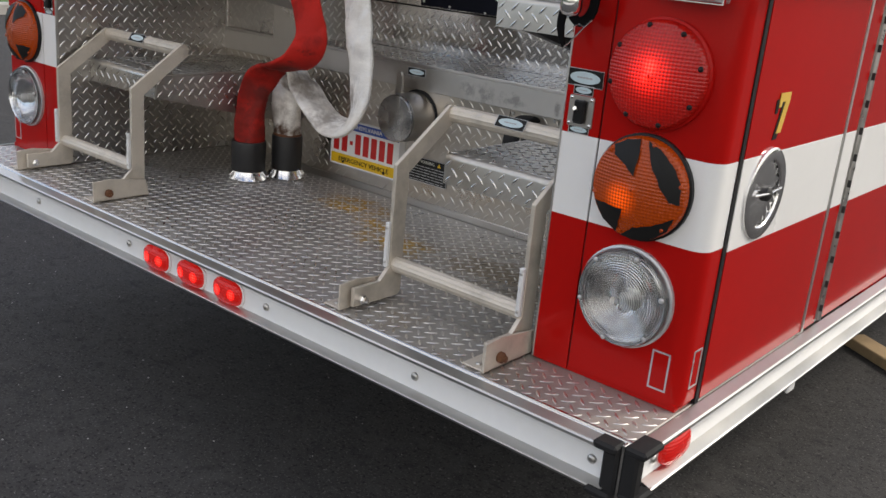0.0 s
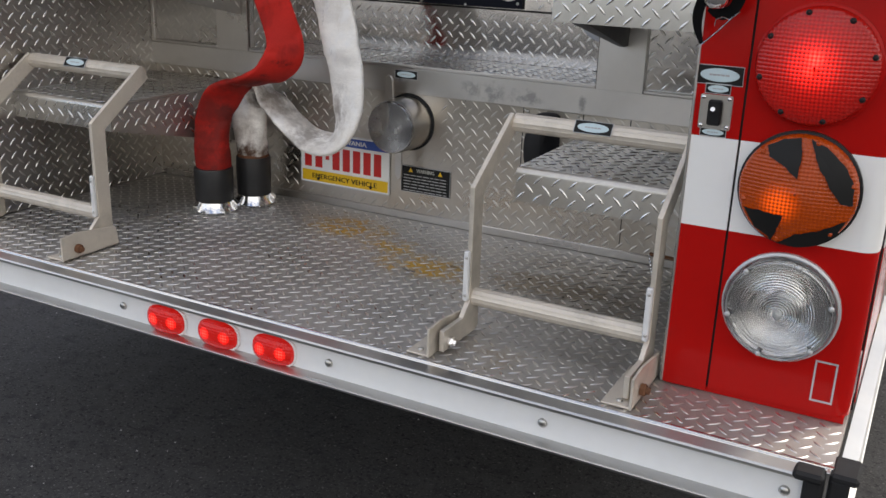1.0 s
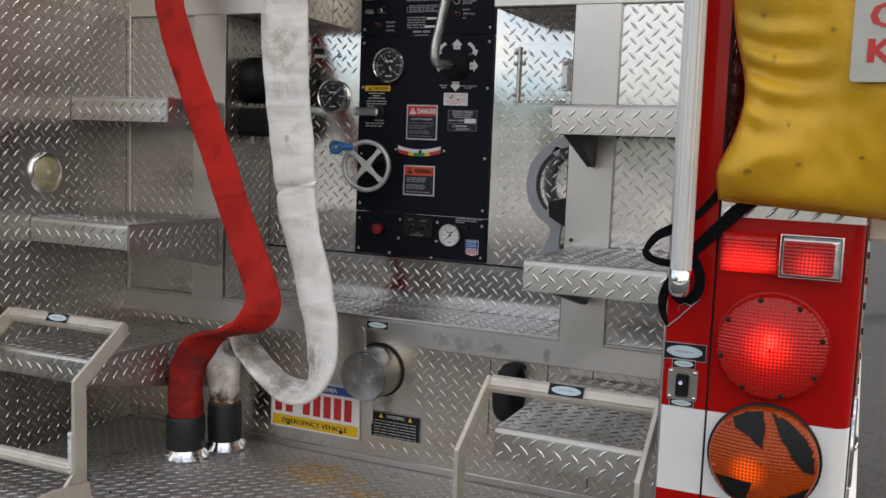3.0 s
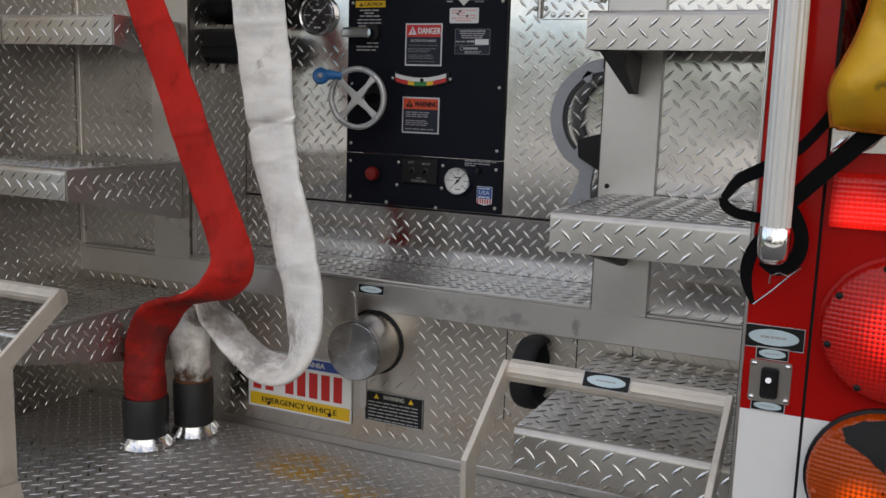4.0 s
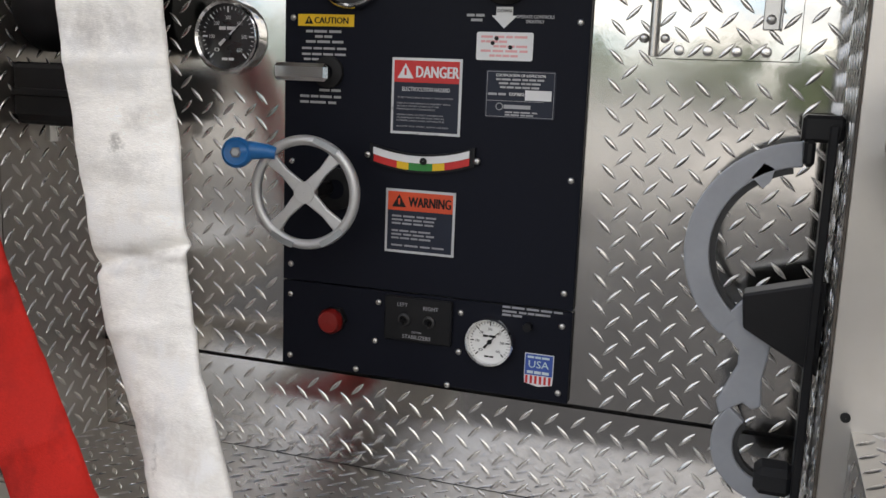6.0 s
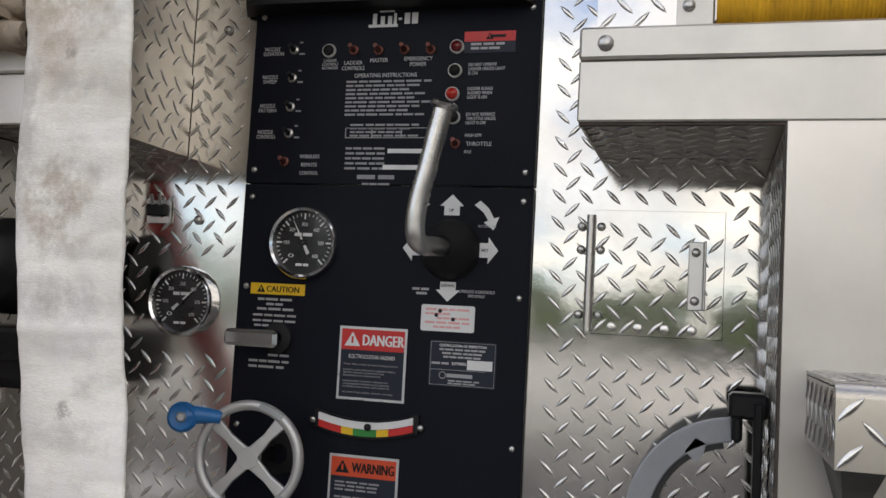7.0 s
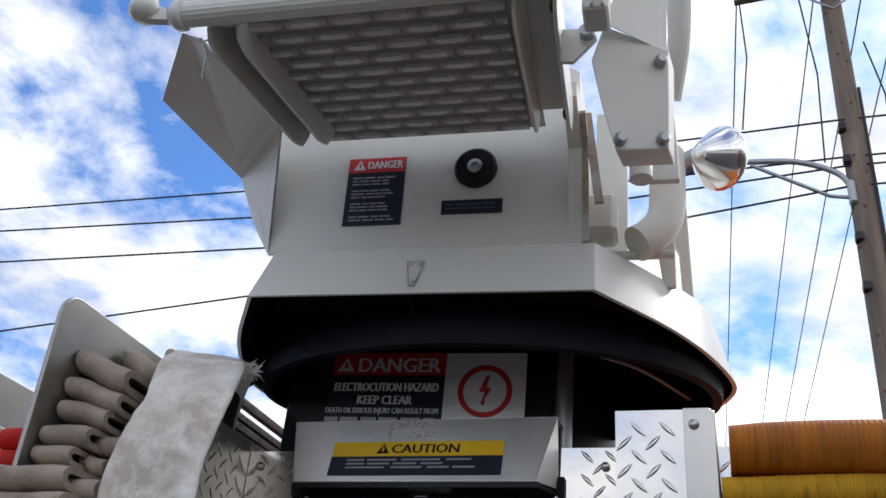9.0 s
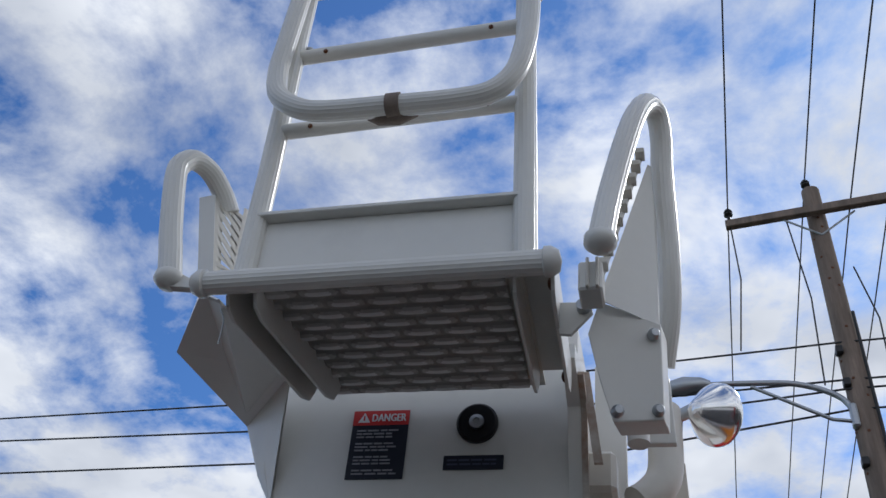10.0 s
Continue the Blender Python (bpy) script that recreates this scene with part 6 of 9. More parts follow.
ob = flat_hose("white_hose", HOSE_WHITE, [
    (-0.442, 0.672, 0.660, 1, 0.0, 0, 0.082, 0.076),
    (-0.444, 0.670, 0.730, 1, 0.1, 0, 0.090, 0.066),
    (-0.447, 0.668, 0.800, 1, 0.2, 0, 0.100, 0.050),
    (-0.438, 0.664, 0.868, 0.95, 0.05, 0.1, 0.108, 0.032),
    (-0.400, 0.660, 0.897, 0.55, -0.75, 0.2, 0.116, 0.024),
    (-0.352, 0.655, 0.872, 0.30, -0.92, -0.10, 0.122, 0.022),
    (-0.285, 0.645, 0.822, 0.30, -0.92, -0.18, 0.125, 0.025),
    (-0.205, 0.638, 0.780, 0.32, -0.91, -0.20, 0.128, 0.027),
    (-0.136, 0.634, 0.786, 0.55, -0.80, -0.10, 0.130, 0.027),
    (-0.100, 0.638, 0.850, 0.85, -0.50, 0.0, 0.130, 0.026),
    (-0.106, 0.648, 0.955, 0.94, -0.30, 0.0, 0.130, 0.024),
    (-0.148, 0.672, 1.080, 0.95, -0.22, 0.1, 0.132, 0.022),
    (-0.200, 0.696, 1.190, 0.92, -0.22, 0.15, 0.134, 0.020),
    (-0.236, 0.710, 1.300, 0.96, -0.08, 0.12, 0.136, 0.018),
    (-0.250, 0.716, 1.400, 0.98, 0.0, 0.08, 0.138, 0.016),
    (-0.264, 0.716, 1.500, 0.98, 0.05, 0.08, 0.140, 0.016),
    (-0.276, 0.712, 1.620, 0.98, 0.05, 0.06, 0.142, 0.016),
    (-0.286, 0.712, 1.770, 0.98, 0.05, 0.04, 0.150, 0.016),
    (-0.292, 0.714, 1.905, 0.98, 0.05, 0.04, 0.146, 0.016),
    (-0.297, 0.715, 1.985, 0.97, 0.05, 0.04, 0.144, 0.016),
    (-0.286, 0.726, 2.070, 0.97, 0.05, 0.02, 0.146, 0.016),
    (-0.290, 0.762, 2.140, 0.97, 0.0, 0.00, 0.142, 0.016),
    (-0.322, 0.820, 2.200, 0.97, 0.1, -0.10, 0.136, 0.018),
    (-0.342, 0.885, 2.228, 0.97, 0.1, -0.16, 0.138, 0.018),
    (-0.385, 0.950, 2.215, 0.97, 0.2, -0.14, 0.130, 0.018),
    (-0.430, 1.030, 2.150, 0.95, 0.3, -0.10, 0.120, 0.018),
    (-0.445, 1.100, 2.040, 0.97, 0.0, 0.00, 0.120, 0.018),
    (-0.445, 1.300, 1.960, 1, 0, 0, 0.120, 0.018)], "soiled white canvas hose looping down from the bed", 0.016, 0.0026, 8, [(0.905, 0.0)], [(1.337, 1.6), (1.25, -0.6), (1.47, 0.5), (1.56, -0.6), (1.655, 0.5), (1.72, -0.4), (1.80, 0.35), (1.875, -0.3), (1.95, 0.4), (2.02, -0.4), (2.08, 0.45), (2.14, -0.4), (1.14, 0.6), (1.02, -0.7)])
tagged(ob, category="hose")


rn = random.Random(77)
g = Geo()
for k in range(90):
    t = rn.random()
    p = Vector((-0.262 + rn.uniform(-0.012, 0.004), 0.79 + 0.10 * t, 2.170 + 0.045 * t + rn.uniform(-0.006, 0.006)))
    d = Vector((rn.uniform(0.5, 1.0), rn.uniform(-0.5, 0.3), rn.uniform(-0.7, 0.5))).normalized() * rn.uniform(0.010, 0.030)
    g.tube([p, p + d * 0.5 + Vector((0, 0, rn.uniform(-0.003, 0.003))), p + d], [0.0008, 0.0006, 0.0003], 5)
tagged(part("frayed_fibres", g, HOSE_WHITE, ob, "frayed canvas fibres"), kind="stuff")


def hose_fold(name, x0, x1, y, z, h, depth, mat, label, cat_group, lean=0.0, seed=0, gap=0.35):
    """The rounded front of a folded flat hose: a sheet bent double, seen from its nose."""
    rn = random.Random(seed)
    t = h * 0.30
    g = Geo()
    outer, inner = [], []
    n = 10
    for i in range(n + 1):
        a = radians(90 + 180 * i / n)
        outer.append((math.cos(a) * h * 0.62, math.sin(a) * h * 0.5))
        inner.append((math.cos(a) * (h * 0.62 - t), math.sin(a) * (h * 0.5 - t)))
    outer = [(depth, h * 0.5)] + outer + [(depth, -h * 0.5)]
    inner = [(depth, h * 0.5 - t)] + inner + [(depth, -h * 0.5 + t)]
    prof = outer + inner[::-1]
    k = len(prof)
    steps = 8
    for s in range(steps + 1):
        u = s / steps
        x = x0 + (x1 - x0) * u
        wob = 0.004 * math.sin(u * 7 + seed) + rn.uniform(-0.0015, 0.0015)
        sq = 1 - 0.10 * (2 * u - 1) ** 4
        for p, q in prof:
            g.v.append((x, y + p + wob + lean * (u - 0.5) * 0.0, z + q * sq + lean * (u - 0.5) + wob * 0.6))
    for s in range(steps):
        for i in range(k):
            e = (i + 1) % k
            g.f.append((s * k + i, s * k + e, (s + 1) * k + e, (s + 1) * k + i))
    m2 = len(outer)
    for s in (0, steps):
        for i in range(m2 - 1):
            g.f.append((s * k + i, s * k + i + 1, s * k + k - 2 - i, s * k + k - 1 - i))
    ob = part(name, g, mat, None, label, 60)
    return tagged(ob, label, "hose", cat_group)


stack = ((1.944, 0.042, -0.560, -0.412, 0.705, 0.0), (1.985, 0.038, -0.560, -0.418, 0.708, -0.003), (2.026, 0.030, -0.508, -0.440, 0.735, -0.004), (2.058, 0.034, -0.506, -0.425, 0.745, -0.006))
for i, (z, h, xa, xb, yy, ln) in enumerate(stack):
    hose_fold("folded_hose", xa, xb, yy, z, h, 0.5, HOSE_GREY, "folded grey canvas hose stacked in the bed", "folded hoses in the left bed", ln, i + 1)
    hose_fold("folded_hose", xa + 0.055, xb + 0.028, yy + 0.035, z - 0.004, h * 0.9, 0.45, HOSE_GREY, "folded grey canvas hose stacked in the bed", "folded hoses in the left bed", -0.012, i + 5)
for i, (z, h, xa, xb, ln, yy) in enumerate(((2.098, 0.034, -0.505, -0.418, -0.020, 0.765), (2.130, 0.036, -0.508, -0.408, -0.034, 0.77), (2.172, 0.044, -0.508, -0.412, -0.040, 0.78), (2.216, 0.044, -0.500, -0.425, -0.042, 0.88), (2.262, 0.046, -0.49, -0.430, -0.030, 0.98))):
    hose_fold("folded_hose", xa, xb, yy, z, h, 0.5, HOSE_GREY, "folded grey canvas hose slumped on the stack", "folded hoses in the left bed", ln, i + 11)
for i, z in enumerate((1.955, 1.995, 2.035, 2.075)):
    hose_fold("folded_red_hose", -0.640, -0.545, 0.80 + 0.01 * (i % 2), z, 0.042, 0.6, HOSE_RED, "folded red hose packed in the bed", "folded hoses in the outer bed", 0, i + 31)
for i, (z, h, mat, lab) in enumerate(((1.952, 0.040, HOSE_YELLOW, "folded yellow hose packed in the bed"), (1.992, 0.040, HOSE_YELLOW, "folded yellow hose packed in the bed"), (2.045, 0.066, HOSE_AMBER, "folded amber ribbed hose on top of the stack"))):
    hose_fold("folded_large_hose", 0.456 + (0.012 if i == 2 else 0), 0.78, 0.80, z, h, 0.7, mat, lab, "folded hoses in the right bed", 0, i + 41)

# ---- rail, bag and straps on the right column ----
rail = thing("grab_rail", (0.944, 0.08, 1.23), "white fluted grab rail with chromed end sockets", "grab rail")
part("tube", Geo().tube([(0.943, 0.085, 1.268), (0.937, 0.085, 2.3)], 0.0180, 32, 0.0014), GRIP_WHITE, rail, "fluted white tube", 30)
part("end_socket", Geo().lathe([(0.0175, 0.0), (0.0186, 0.004), (0.0190, 0.010), (0.0190, 0.036), (0.0175, 0.039)], Matrix.Translation((0.943, 0.085, 1.232)), 24), CHROME, rail, "chromed socket", 40)
part("socket_base", Geo().lathe([(0.0005, -0.008), (0.008, -0.0075), (0.014, -0.005), (0.0175, 0.0)], Matrix.Translation((0.943, 0.085, 1.232)), 24), CHROME, rail, "", 40)
part("standoff", Geo().box(0.934, 0.954, 0.095, 0.155, 1.238, 1.262, 0.004), CHROME, rail)
part("set_screw", bolt_head(Geo(), (0.939, 0.0655, 1.257), (0, -1, 0), 0.004, 0.003, 8), BOLT, rail, "", 40)

bag = thing("equipment_bag", (1.15, 0.1, 1.394), "puffy yellow vinyl equipment bag with red lettering", "bag")
nx, nz = 64, 90
def puff(u, v):
    """Front of the bag over its outline, u and v from 0 to 1."""
    e = (1 - abs(2 * u - 1) ** 4) * (1 - abs(2 * v - 1) ** 5)
    return max(0.0, e) ** 0.5
BX0, BX1, BZ0, BZ1 = 0.995, 1.345, 1.392, 1.98
g = Geo()
for side in (1, -1):
    for j in range(nz + 1):
        for i in range(nx + 1):
            u, v = i / nx, j / nz
            pinch = 0.030 * math.exp(-((v - 0.30) / 0.16) ** 2) - 0.012 * math.exp(-((v - 0.08) / 0.06) ** 2)
            x = BX0 + (BX1 - BX0) * u + pinch * (1 - u) ** 2
            z = BZ0 + (BZ1 - BZ0) * v - 0.022 * u * (1 - v)
            wr = 0.012 * math.sin(v * 78 + 9 * u + 1.5 * math.sin(u * 9)) * math.exp(-((u - 0.06) / 0.26) ** 2) * math.exp(-((v - 0.36) / 0.15) ** 2)
            wr += 0.010 * math.sin(v * 30 - 11 * u) * math.exp(-((u - 0.15) / 0.3) ** 2) * math.exp(-((v - 0.12) / 0.10) ** 2) + 0.014 * math.sin(u * 6.0 + v * 9)
            wr += 0.006 * noise.noise(Vector((u * 5, v * 7, 3))) + 0.003 * noise.noise(Vector((u * 14, v * 16, 9)))
            d = 0.085 * puff(u, v)
            g.v.append((x, 0.125 - side * (d + wr * (1 if side > 0 else 0) * min(1, puff(u, v) * 2)), z))
w = nx + 1
for s in (0, 1):
    o = s * w * (nz + 1)
    for j in range(nz):
        for i in range(nx):
            a = o + j * w + i
            g.f.append((a, a + 1, a + w + 1, a + w))
part("bag_body", g, VINYL, bag, "creased yellow vinyl", 70)
mix_over(VINYL, (0.10, 0.05, 0.012), blot([(1.045, 0.05, 1.44, 0.012, 0.1, 0.01), (1.12, 0.04, 1.455, 0.010, 0.1, 0.009), (1.10, 0.04, 1.52, 0.008, 0.1, 0.010), (1.07, 0.04, 1.62, 0.010, 0.1, 0.014), (1.155, 0.04, 1.66, 0.008, 0.1, 0.007), (1.21, 0.04, 1.47, 0.008, 0.1, 0.008), (1.05, 0.04, 1.69, 0.01, 0.1, 0.012)], 120, 1.4, 0.65), 0.6)
seam = [(BX0 + 0.001 + 0.030 * math.exp(-((v - 0.30) / 0.16) ** 2) - 0.012 * math.exp(-((v - 0.08) / 0.06) ** 2), 0.125, BZ0 + (BZ1 - BZ0) * v) for v in [k / 30 for k in range(31)]]
part("piping", Geo().tube(seam, 0.004, 8), HOSE_AMBER, bag, "piped edge", 60)
part("piping", Geo().tube([(BX0 + (BX1 - BX0) * u + (0.004 - 0.004 * u), 0.122, BZ0 + 0.001 - 0.022 * u) for u in (0, 0.25, 0.5, 0.75, 1)], 0.004, 8), HOSE_AMBER, bag, "piped edge", 60)
m = axis_frame((1.245, 0.0255, 1.70), (0.04, -1, 0.04))
part("patch", flat(Geo(), m, -0.062, 0.085, -0.118, 0.22, -0.004, 0.001, 0.006), PATCH, bag, "silvery name patch")
g = Geo()
for ch, v in (("A", 0.005), ("C", -0.048), ("K", -0.100)):
    write(g, m, ch, -0.022, v + 0.028, 0.036, 0.032, 0.0018, bold=0.0025)
part("lettering", g, SIGN_RED, bag, "bold red letters")

strap = thing("webbing_strap", (0.95, 0.12, 1.30), "black webbing strap looped behind the rail with a wire clip", "strap")
def ribbon(pts, wide, thick, face=(0, -1, 0.2)):
    """A flat band along pts, rows of (x, y, z), that keeps its face one way."""
    line = smooth_line([(*p, w) for p, w in zip(pts, wide)], 6)
    rows = []
    for i, p in enumerate(line):
        d = (Vector(line[min(i + 1, len(line) - 1)][:3]) - Vector(line[max(i - 1, 0)][:3])).normalized()
        a = d.cross(Vector(face)).normalized()
        rows.append((p[:3], a, d.cross(a), p[3], thick))
    return Geo().sweep(rows, [(-0.5, -0.5), (0.5, -0.5), (0.5, 0.5), (-0.5, 0.5)])
part("strap_band", ribbon([(1.075, 0.136, 1.415), (1.036, 0.130, 1.385), (1.006, 0.126, 1.354), (0.980, 0.122, 1.327), (0.957, 0.118, 1.301), (0.943, 0.116, 1.285)], [0.024, 0.023, 0.022, 0.021, 0.020, 0.019], 0.004), WEB, strap, "wide band under the bag")
part("strap_band", ribbon([(0.996, 0.146, 1.415), (0.980, 0.140, 1.390), (0.959, 0.130, 1.364), (0.939, 0.122, 1.350), (0.919, 0.118, 1.337), (0.893, 0.114, 1.322), (0.876, 0.112, 1.298)], [0.014, 0.013, 0.013, 0.014, 0.017, 0.015, 0.010], 0.003), WEB, strap, "narrow band looped behind the rail")
part("strap_band", ribbon([(0.8745, 0.108, 1.300), (0.880, 0.107, 1.289), (0.894, 0.108, 1.281), (0.918, 0.112, 1.277), (0.940, 0.114, 1.277)], [0.009, 0.013, 0.013, 0.013, 0.012], 0.003), WEB, strap, "band folded back to the rail")
part("strap_tail", ribbon([(0.950, 0.113, 1.300), (0.964, 0.112, 1.279), (0.972, 0.111, 1.257), (0.970, 0.110, 1.235), (0.960, 0.110, 1.220), (0.944, 0.112, 1.215), (0.928, 0.113, 1.224)], [0.016, 0.017, 0.017, 0.018, 0.018, 0.017, 0.014], 0.004), WEB, strap, "loop of webbing under the socket")
part("strap_tail", ribbon([(0.934, 0.110, 1.262), (0.922, 0.109, 1.246), (0.914, 0.109, 1.228), (0.911, 0.109, 1.208), (0.914, 0.110, 1.188), (0.922, 0.110, 1.168)], [0.014, 0.015, 0.016, 0.015, 0.011, 0.005], 0.004), WEB, strap, "hanging end of webbing")
part("wire_clip", Geo().tube([(0.923, 0.106, 1.168), (0.945, 0.105, 1.189), (0.962, 0.104, 1.208), (0.976, 0.103, 1.221)], 0.0014, 6), CHROME, strap, "", 60)
part("wire_clip", Geo().tube([(0.962, 0.104, 1.208), (0.951, 0.104, 1.2115), (0.941, 0.104, 1.207), (0.940, 0.105, 1.197)], 0.0013, 6), CHROME, strap, "", 60)

# fitting on the far truck side and timber below it
fit = thing("side_outlet", (SIDE + 0.05, 1.5, 1.33), "capped side outlet with dark lugs on the truck flank", "outlet")
m = axis_frame((SIDE + 0.004, 1.5, 1.33), (1, 0, 0.0))
part("outlet_body", Geo().lathe([(0.05, 0), (0.05, 0.06), (0.06, 0.065), (0.06, 0.10), (0.02, 0.105), (0.001, 0.105)], m, 24), GASKET, fit, "", 40)
part("outlet_ring", Geo().lathe([(0.064, 0.07), (0.068, 0.078), (0.064, 0.09)], m, 24), CHROME, fit, "", 40)
hand = thing("side_handrail", (SIDE + 0.03, 0.3, 1.36), "white tubular handrail along the truck flank", "handrail")
part("bracket", Geo().box(SIDE, SIDE + 0.05, 0.22, 0.28, 1.33, 1.39, 0.006), TURRET, hand)
part("tube", Geo().tube([(SIDE + 0.035, 0.25, 1.36), (SIDE + 0.035, 1.3, 1.36)], 0.016, 14), TURRET, hand, "", 40)
m = Matrix.Translation((0.955, 2.345, 0)) @ Matrix.Rotation(radians(-34), 4, "Z")
solid("timber_plank", Geo().box(0, 0.62, -0.045, 0.045, 0.0, 0.040, 0.004, m), PALLET, "raw timber plank lying on the asphalt", "timber")
solid("mud_flap_bracket", Geo().box(1.235, 1.245, 0.70, 0.74, 0.432, 0.472, 0.003), RAIL_WHITE, "small white bracket below the side rail", "bracket")
part("underbody", Geo().box(-1.1, 1.1, 0.25, 3.4, 0.30, 0.52, 0.02), BLACK_METAL, truck)

part("front_bulkhead", Geo().box(-SIDE + 0.01, SIDE - 0.01, 3.4, 3.42, 0.30, 2.30, 0.002), RED, truck)
# ---- control panel ----
PX0, PX1, PZ0, PZ1, PY = -0.205, 0.226, 1.133, 2.068, 0.997
panel = thing("control_panel", (0.01, BACK, PZ0), "tall black turret control panel with gauges, switches and signs", "control panel")
part("upper_sheet", Geo().box(PX0, PX1, PY, BACK + 0.001, 1.7865, PZ1, 0.001), BLACK, panel)
part("lower_sheet", Geo().box(PX0, PX1, PY, BACK + 0.001, 1.262, 1.7845, 0.001), BLACK, panel)
part("base_sheet", Geo().box(PX0, PX1, PY, BACK + 0.001, PZ0, 1.260, 0.001), BLACK, panel)
for x in (PX0 + 0.013, PX1 - 0.013):
    for z in (2.035, 1.806, 1.766, 1.635, 1.435, 1.285, 1.24, 1.147):
        part("panel_screw", bolt_head(Geo(), (x, PY, z), (0, -1, 0), 0.0045, 0.003, 8), BOLT, panel, "", 40)
for x, z in ((-0.085, 1.140), (0.055, 1.136), (-0.052, 1.243), (-0.056, 1.186), (0.071, 1.242), (0.070, 1.186)):
    part("panel_screw", bolt_head(Geo(), (x, PY, z), (0, -1, 0), 0.0045, 0.003, 8), BOLT, panel, "", 40)
PM = axis_frame((0, PY, 0), (0, -1, 0))  # plane of the panel: u is x, v is z


def words_on(parent, rows, mat, name="print", m=PM):
    g = Geo()
    for text, u, v, h, *rest in rows:
        write(g, m, text, u, v, h, rest[0] if rest else None, 0.0006, rest[1] if len(rest) > 1 else "c", rest[2] if len(rest) > 2 else 0.0001)
    return tagged(part(name, g, mat, parent), kind="stuff")


def lines_on(parent, rows, mat, name="small_print", m=PM, lift=0.0006):
    g = Geo()
    for u0, u1, v, h, seed, n in rows:
        bars(g, m, u0, u1, v, h, lift, seed, n)
    return tagged(part(name, g, mat, parent), kind="stuff")


words_on(panel, [("NOZZLE", -0.175, 1.986, 0.0055, 0.024), ("ELEVATION", -0.173, 1.979, 0.0055, 0.032), ("NOZZLE", -0.176, 1.944, 0.0055, 0.024), ("SWEEP", -0.176, 1.937, 0.0055, 0.022), ("NOZZLE", -0.177, 1.901, 0.0055, 0.024), ("PATTERN", -0.177, 1.894, 0.0055, 0.028), ("NOZZLE", -0.178, 1.862, 0.0055, 0.024), ("CONTROLS", -0.177, 1.855, 0.0055, 0.030),
                 ("WIRELESS", -0.105, 1.826, 0.0055, 0.031), ("REMOTE", -0.105, 1.814, 0.0055, 0.025), ("CONTROL", -0.105, 1.802, 0.0055, 0.029), ("LADDER", -0.046, 1.963, 0.0058, 0.028), ("CONTROLS", -0.046, 1.955, 0.0058, 0.035), ("MASTER", -0.007, 1.966, 0.0058, 0.027), ("EMERGENCY", 0.052, 1.967, 0.0058, 0.042), ("POWER", 0.052, 1.959, 0.0058, 0.024),
                 ("OPERATING INSTRUCTIONS", 0.004, 1.944, 0.0060, 0.094), ("THROTTLE", 0.146, 1.845, 0.0058, 0.036)], PANEL_PRINT, "switch_print")
rows = []
for k in range(9):
    rows.append((-0.055, 0.075 - (k * 37 % 5) * 0.008, 1.935 - k * 0.0060, 0.0030, 50 + k, 7))
for k in range(4):
    rows.append((-0.045 + 0.0 * k, 0.06 - 0.012 * (k % 3), 1.872 - k * 0.0052, 0.0028, 70 + k, 6))
for k in range(5):
    rows.append((-0.050, 0.012, 1.838 - k * 0.0072, 0.0032, 80 + k, 4))
rows += [(-0.030, 0.030, 1.797, 0.006, 90, 2), (-0.022, 0.022, 1.787, 0.003, 91, 3)]
words_on(panel, [("DO NOT OPERATE", 0.126, 1.9565, 0.0046, 0.040, "l"), ("LADDER UNLESS LIGHT", 0.126, 1.9505, 0.0046, 0.052, "l"), ("IS ON", 0.126, 1.9445, 0.0046, 0.013, "l"), ("LADDER RUNGS", 0.126, 1.9225, 0.0046, 0.036, "l"), ("ALIGNED WHEN", 0.126, 1.9165, 0.0046, 0.035, "l"), ("LIGHT IS ON", 0.126, 1.9105, 0.0046, 0.028, "l"),
                 ("DO NOT ADVANCE", 0.126, 1.8865, 0.0046, 0.041, "l"), ("THROTTLE UNLESS", 0.126, 1.8805, 0.0046, 0.042, "l"), ("LIGHT IS ON", 0.126, 1.8745, 0.0046, 0.028, "l"), ("HIGH RPM", 0.126, 1.857, 0.0044, 0.023, "l"), ("IDLE", 0.126, 1.834, 0.0042, 0.010, "l"), ("LADDER", -0.082, 1.9670, 0.0042, 0.020), ("CONTROLS", -0.082, 1.9615, 0.0042, 0.025), ("ACTIVATED", -0.082, 1.9560, 0.0042, 0.025)], PANEL_PRINT, "lamp_print")
for z in (1.986, 1.944, 1.901, 1.862):
    rows += [(-0.132, -0.126, z + 0.009, 0.0025, 7, 1), (-0.132, -0.122, z - 0.008, 0.0025, 8, 1)]
lines_on(panel, rows, FINE_PRINT)
for u0, u1, v0, v1 in ((0.014, 0.068, 1.8315, 1.8375), (0.008, 0.066, 1.808, 1.8145)):
    part("blank_strip", flat(Geo(), PM, u0, u1, v0, v1, 0, 0.0012), INK_WHITE, panel, "white name strip")
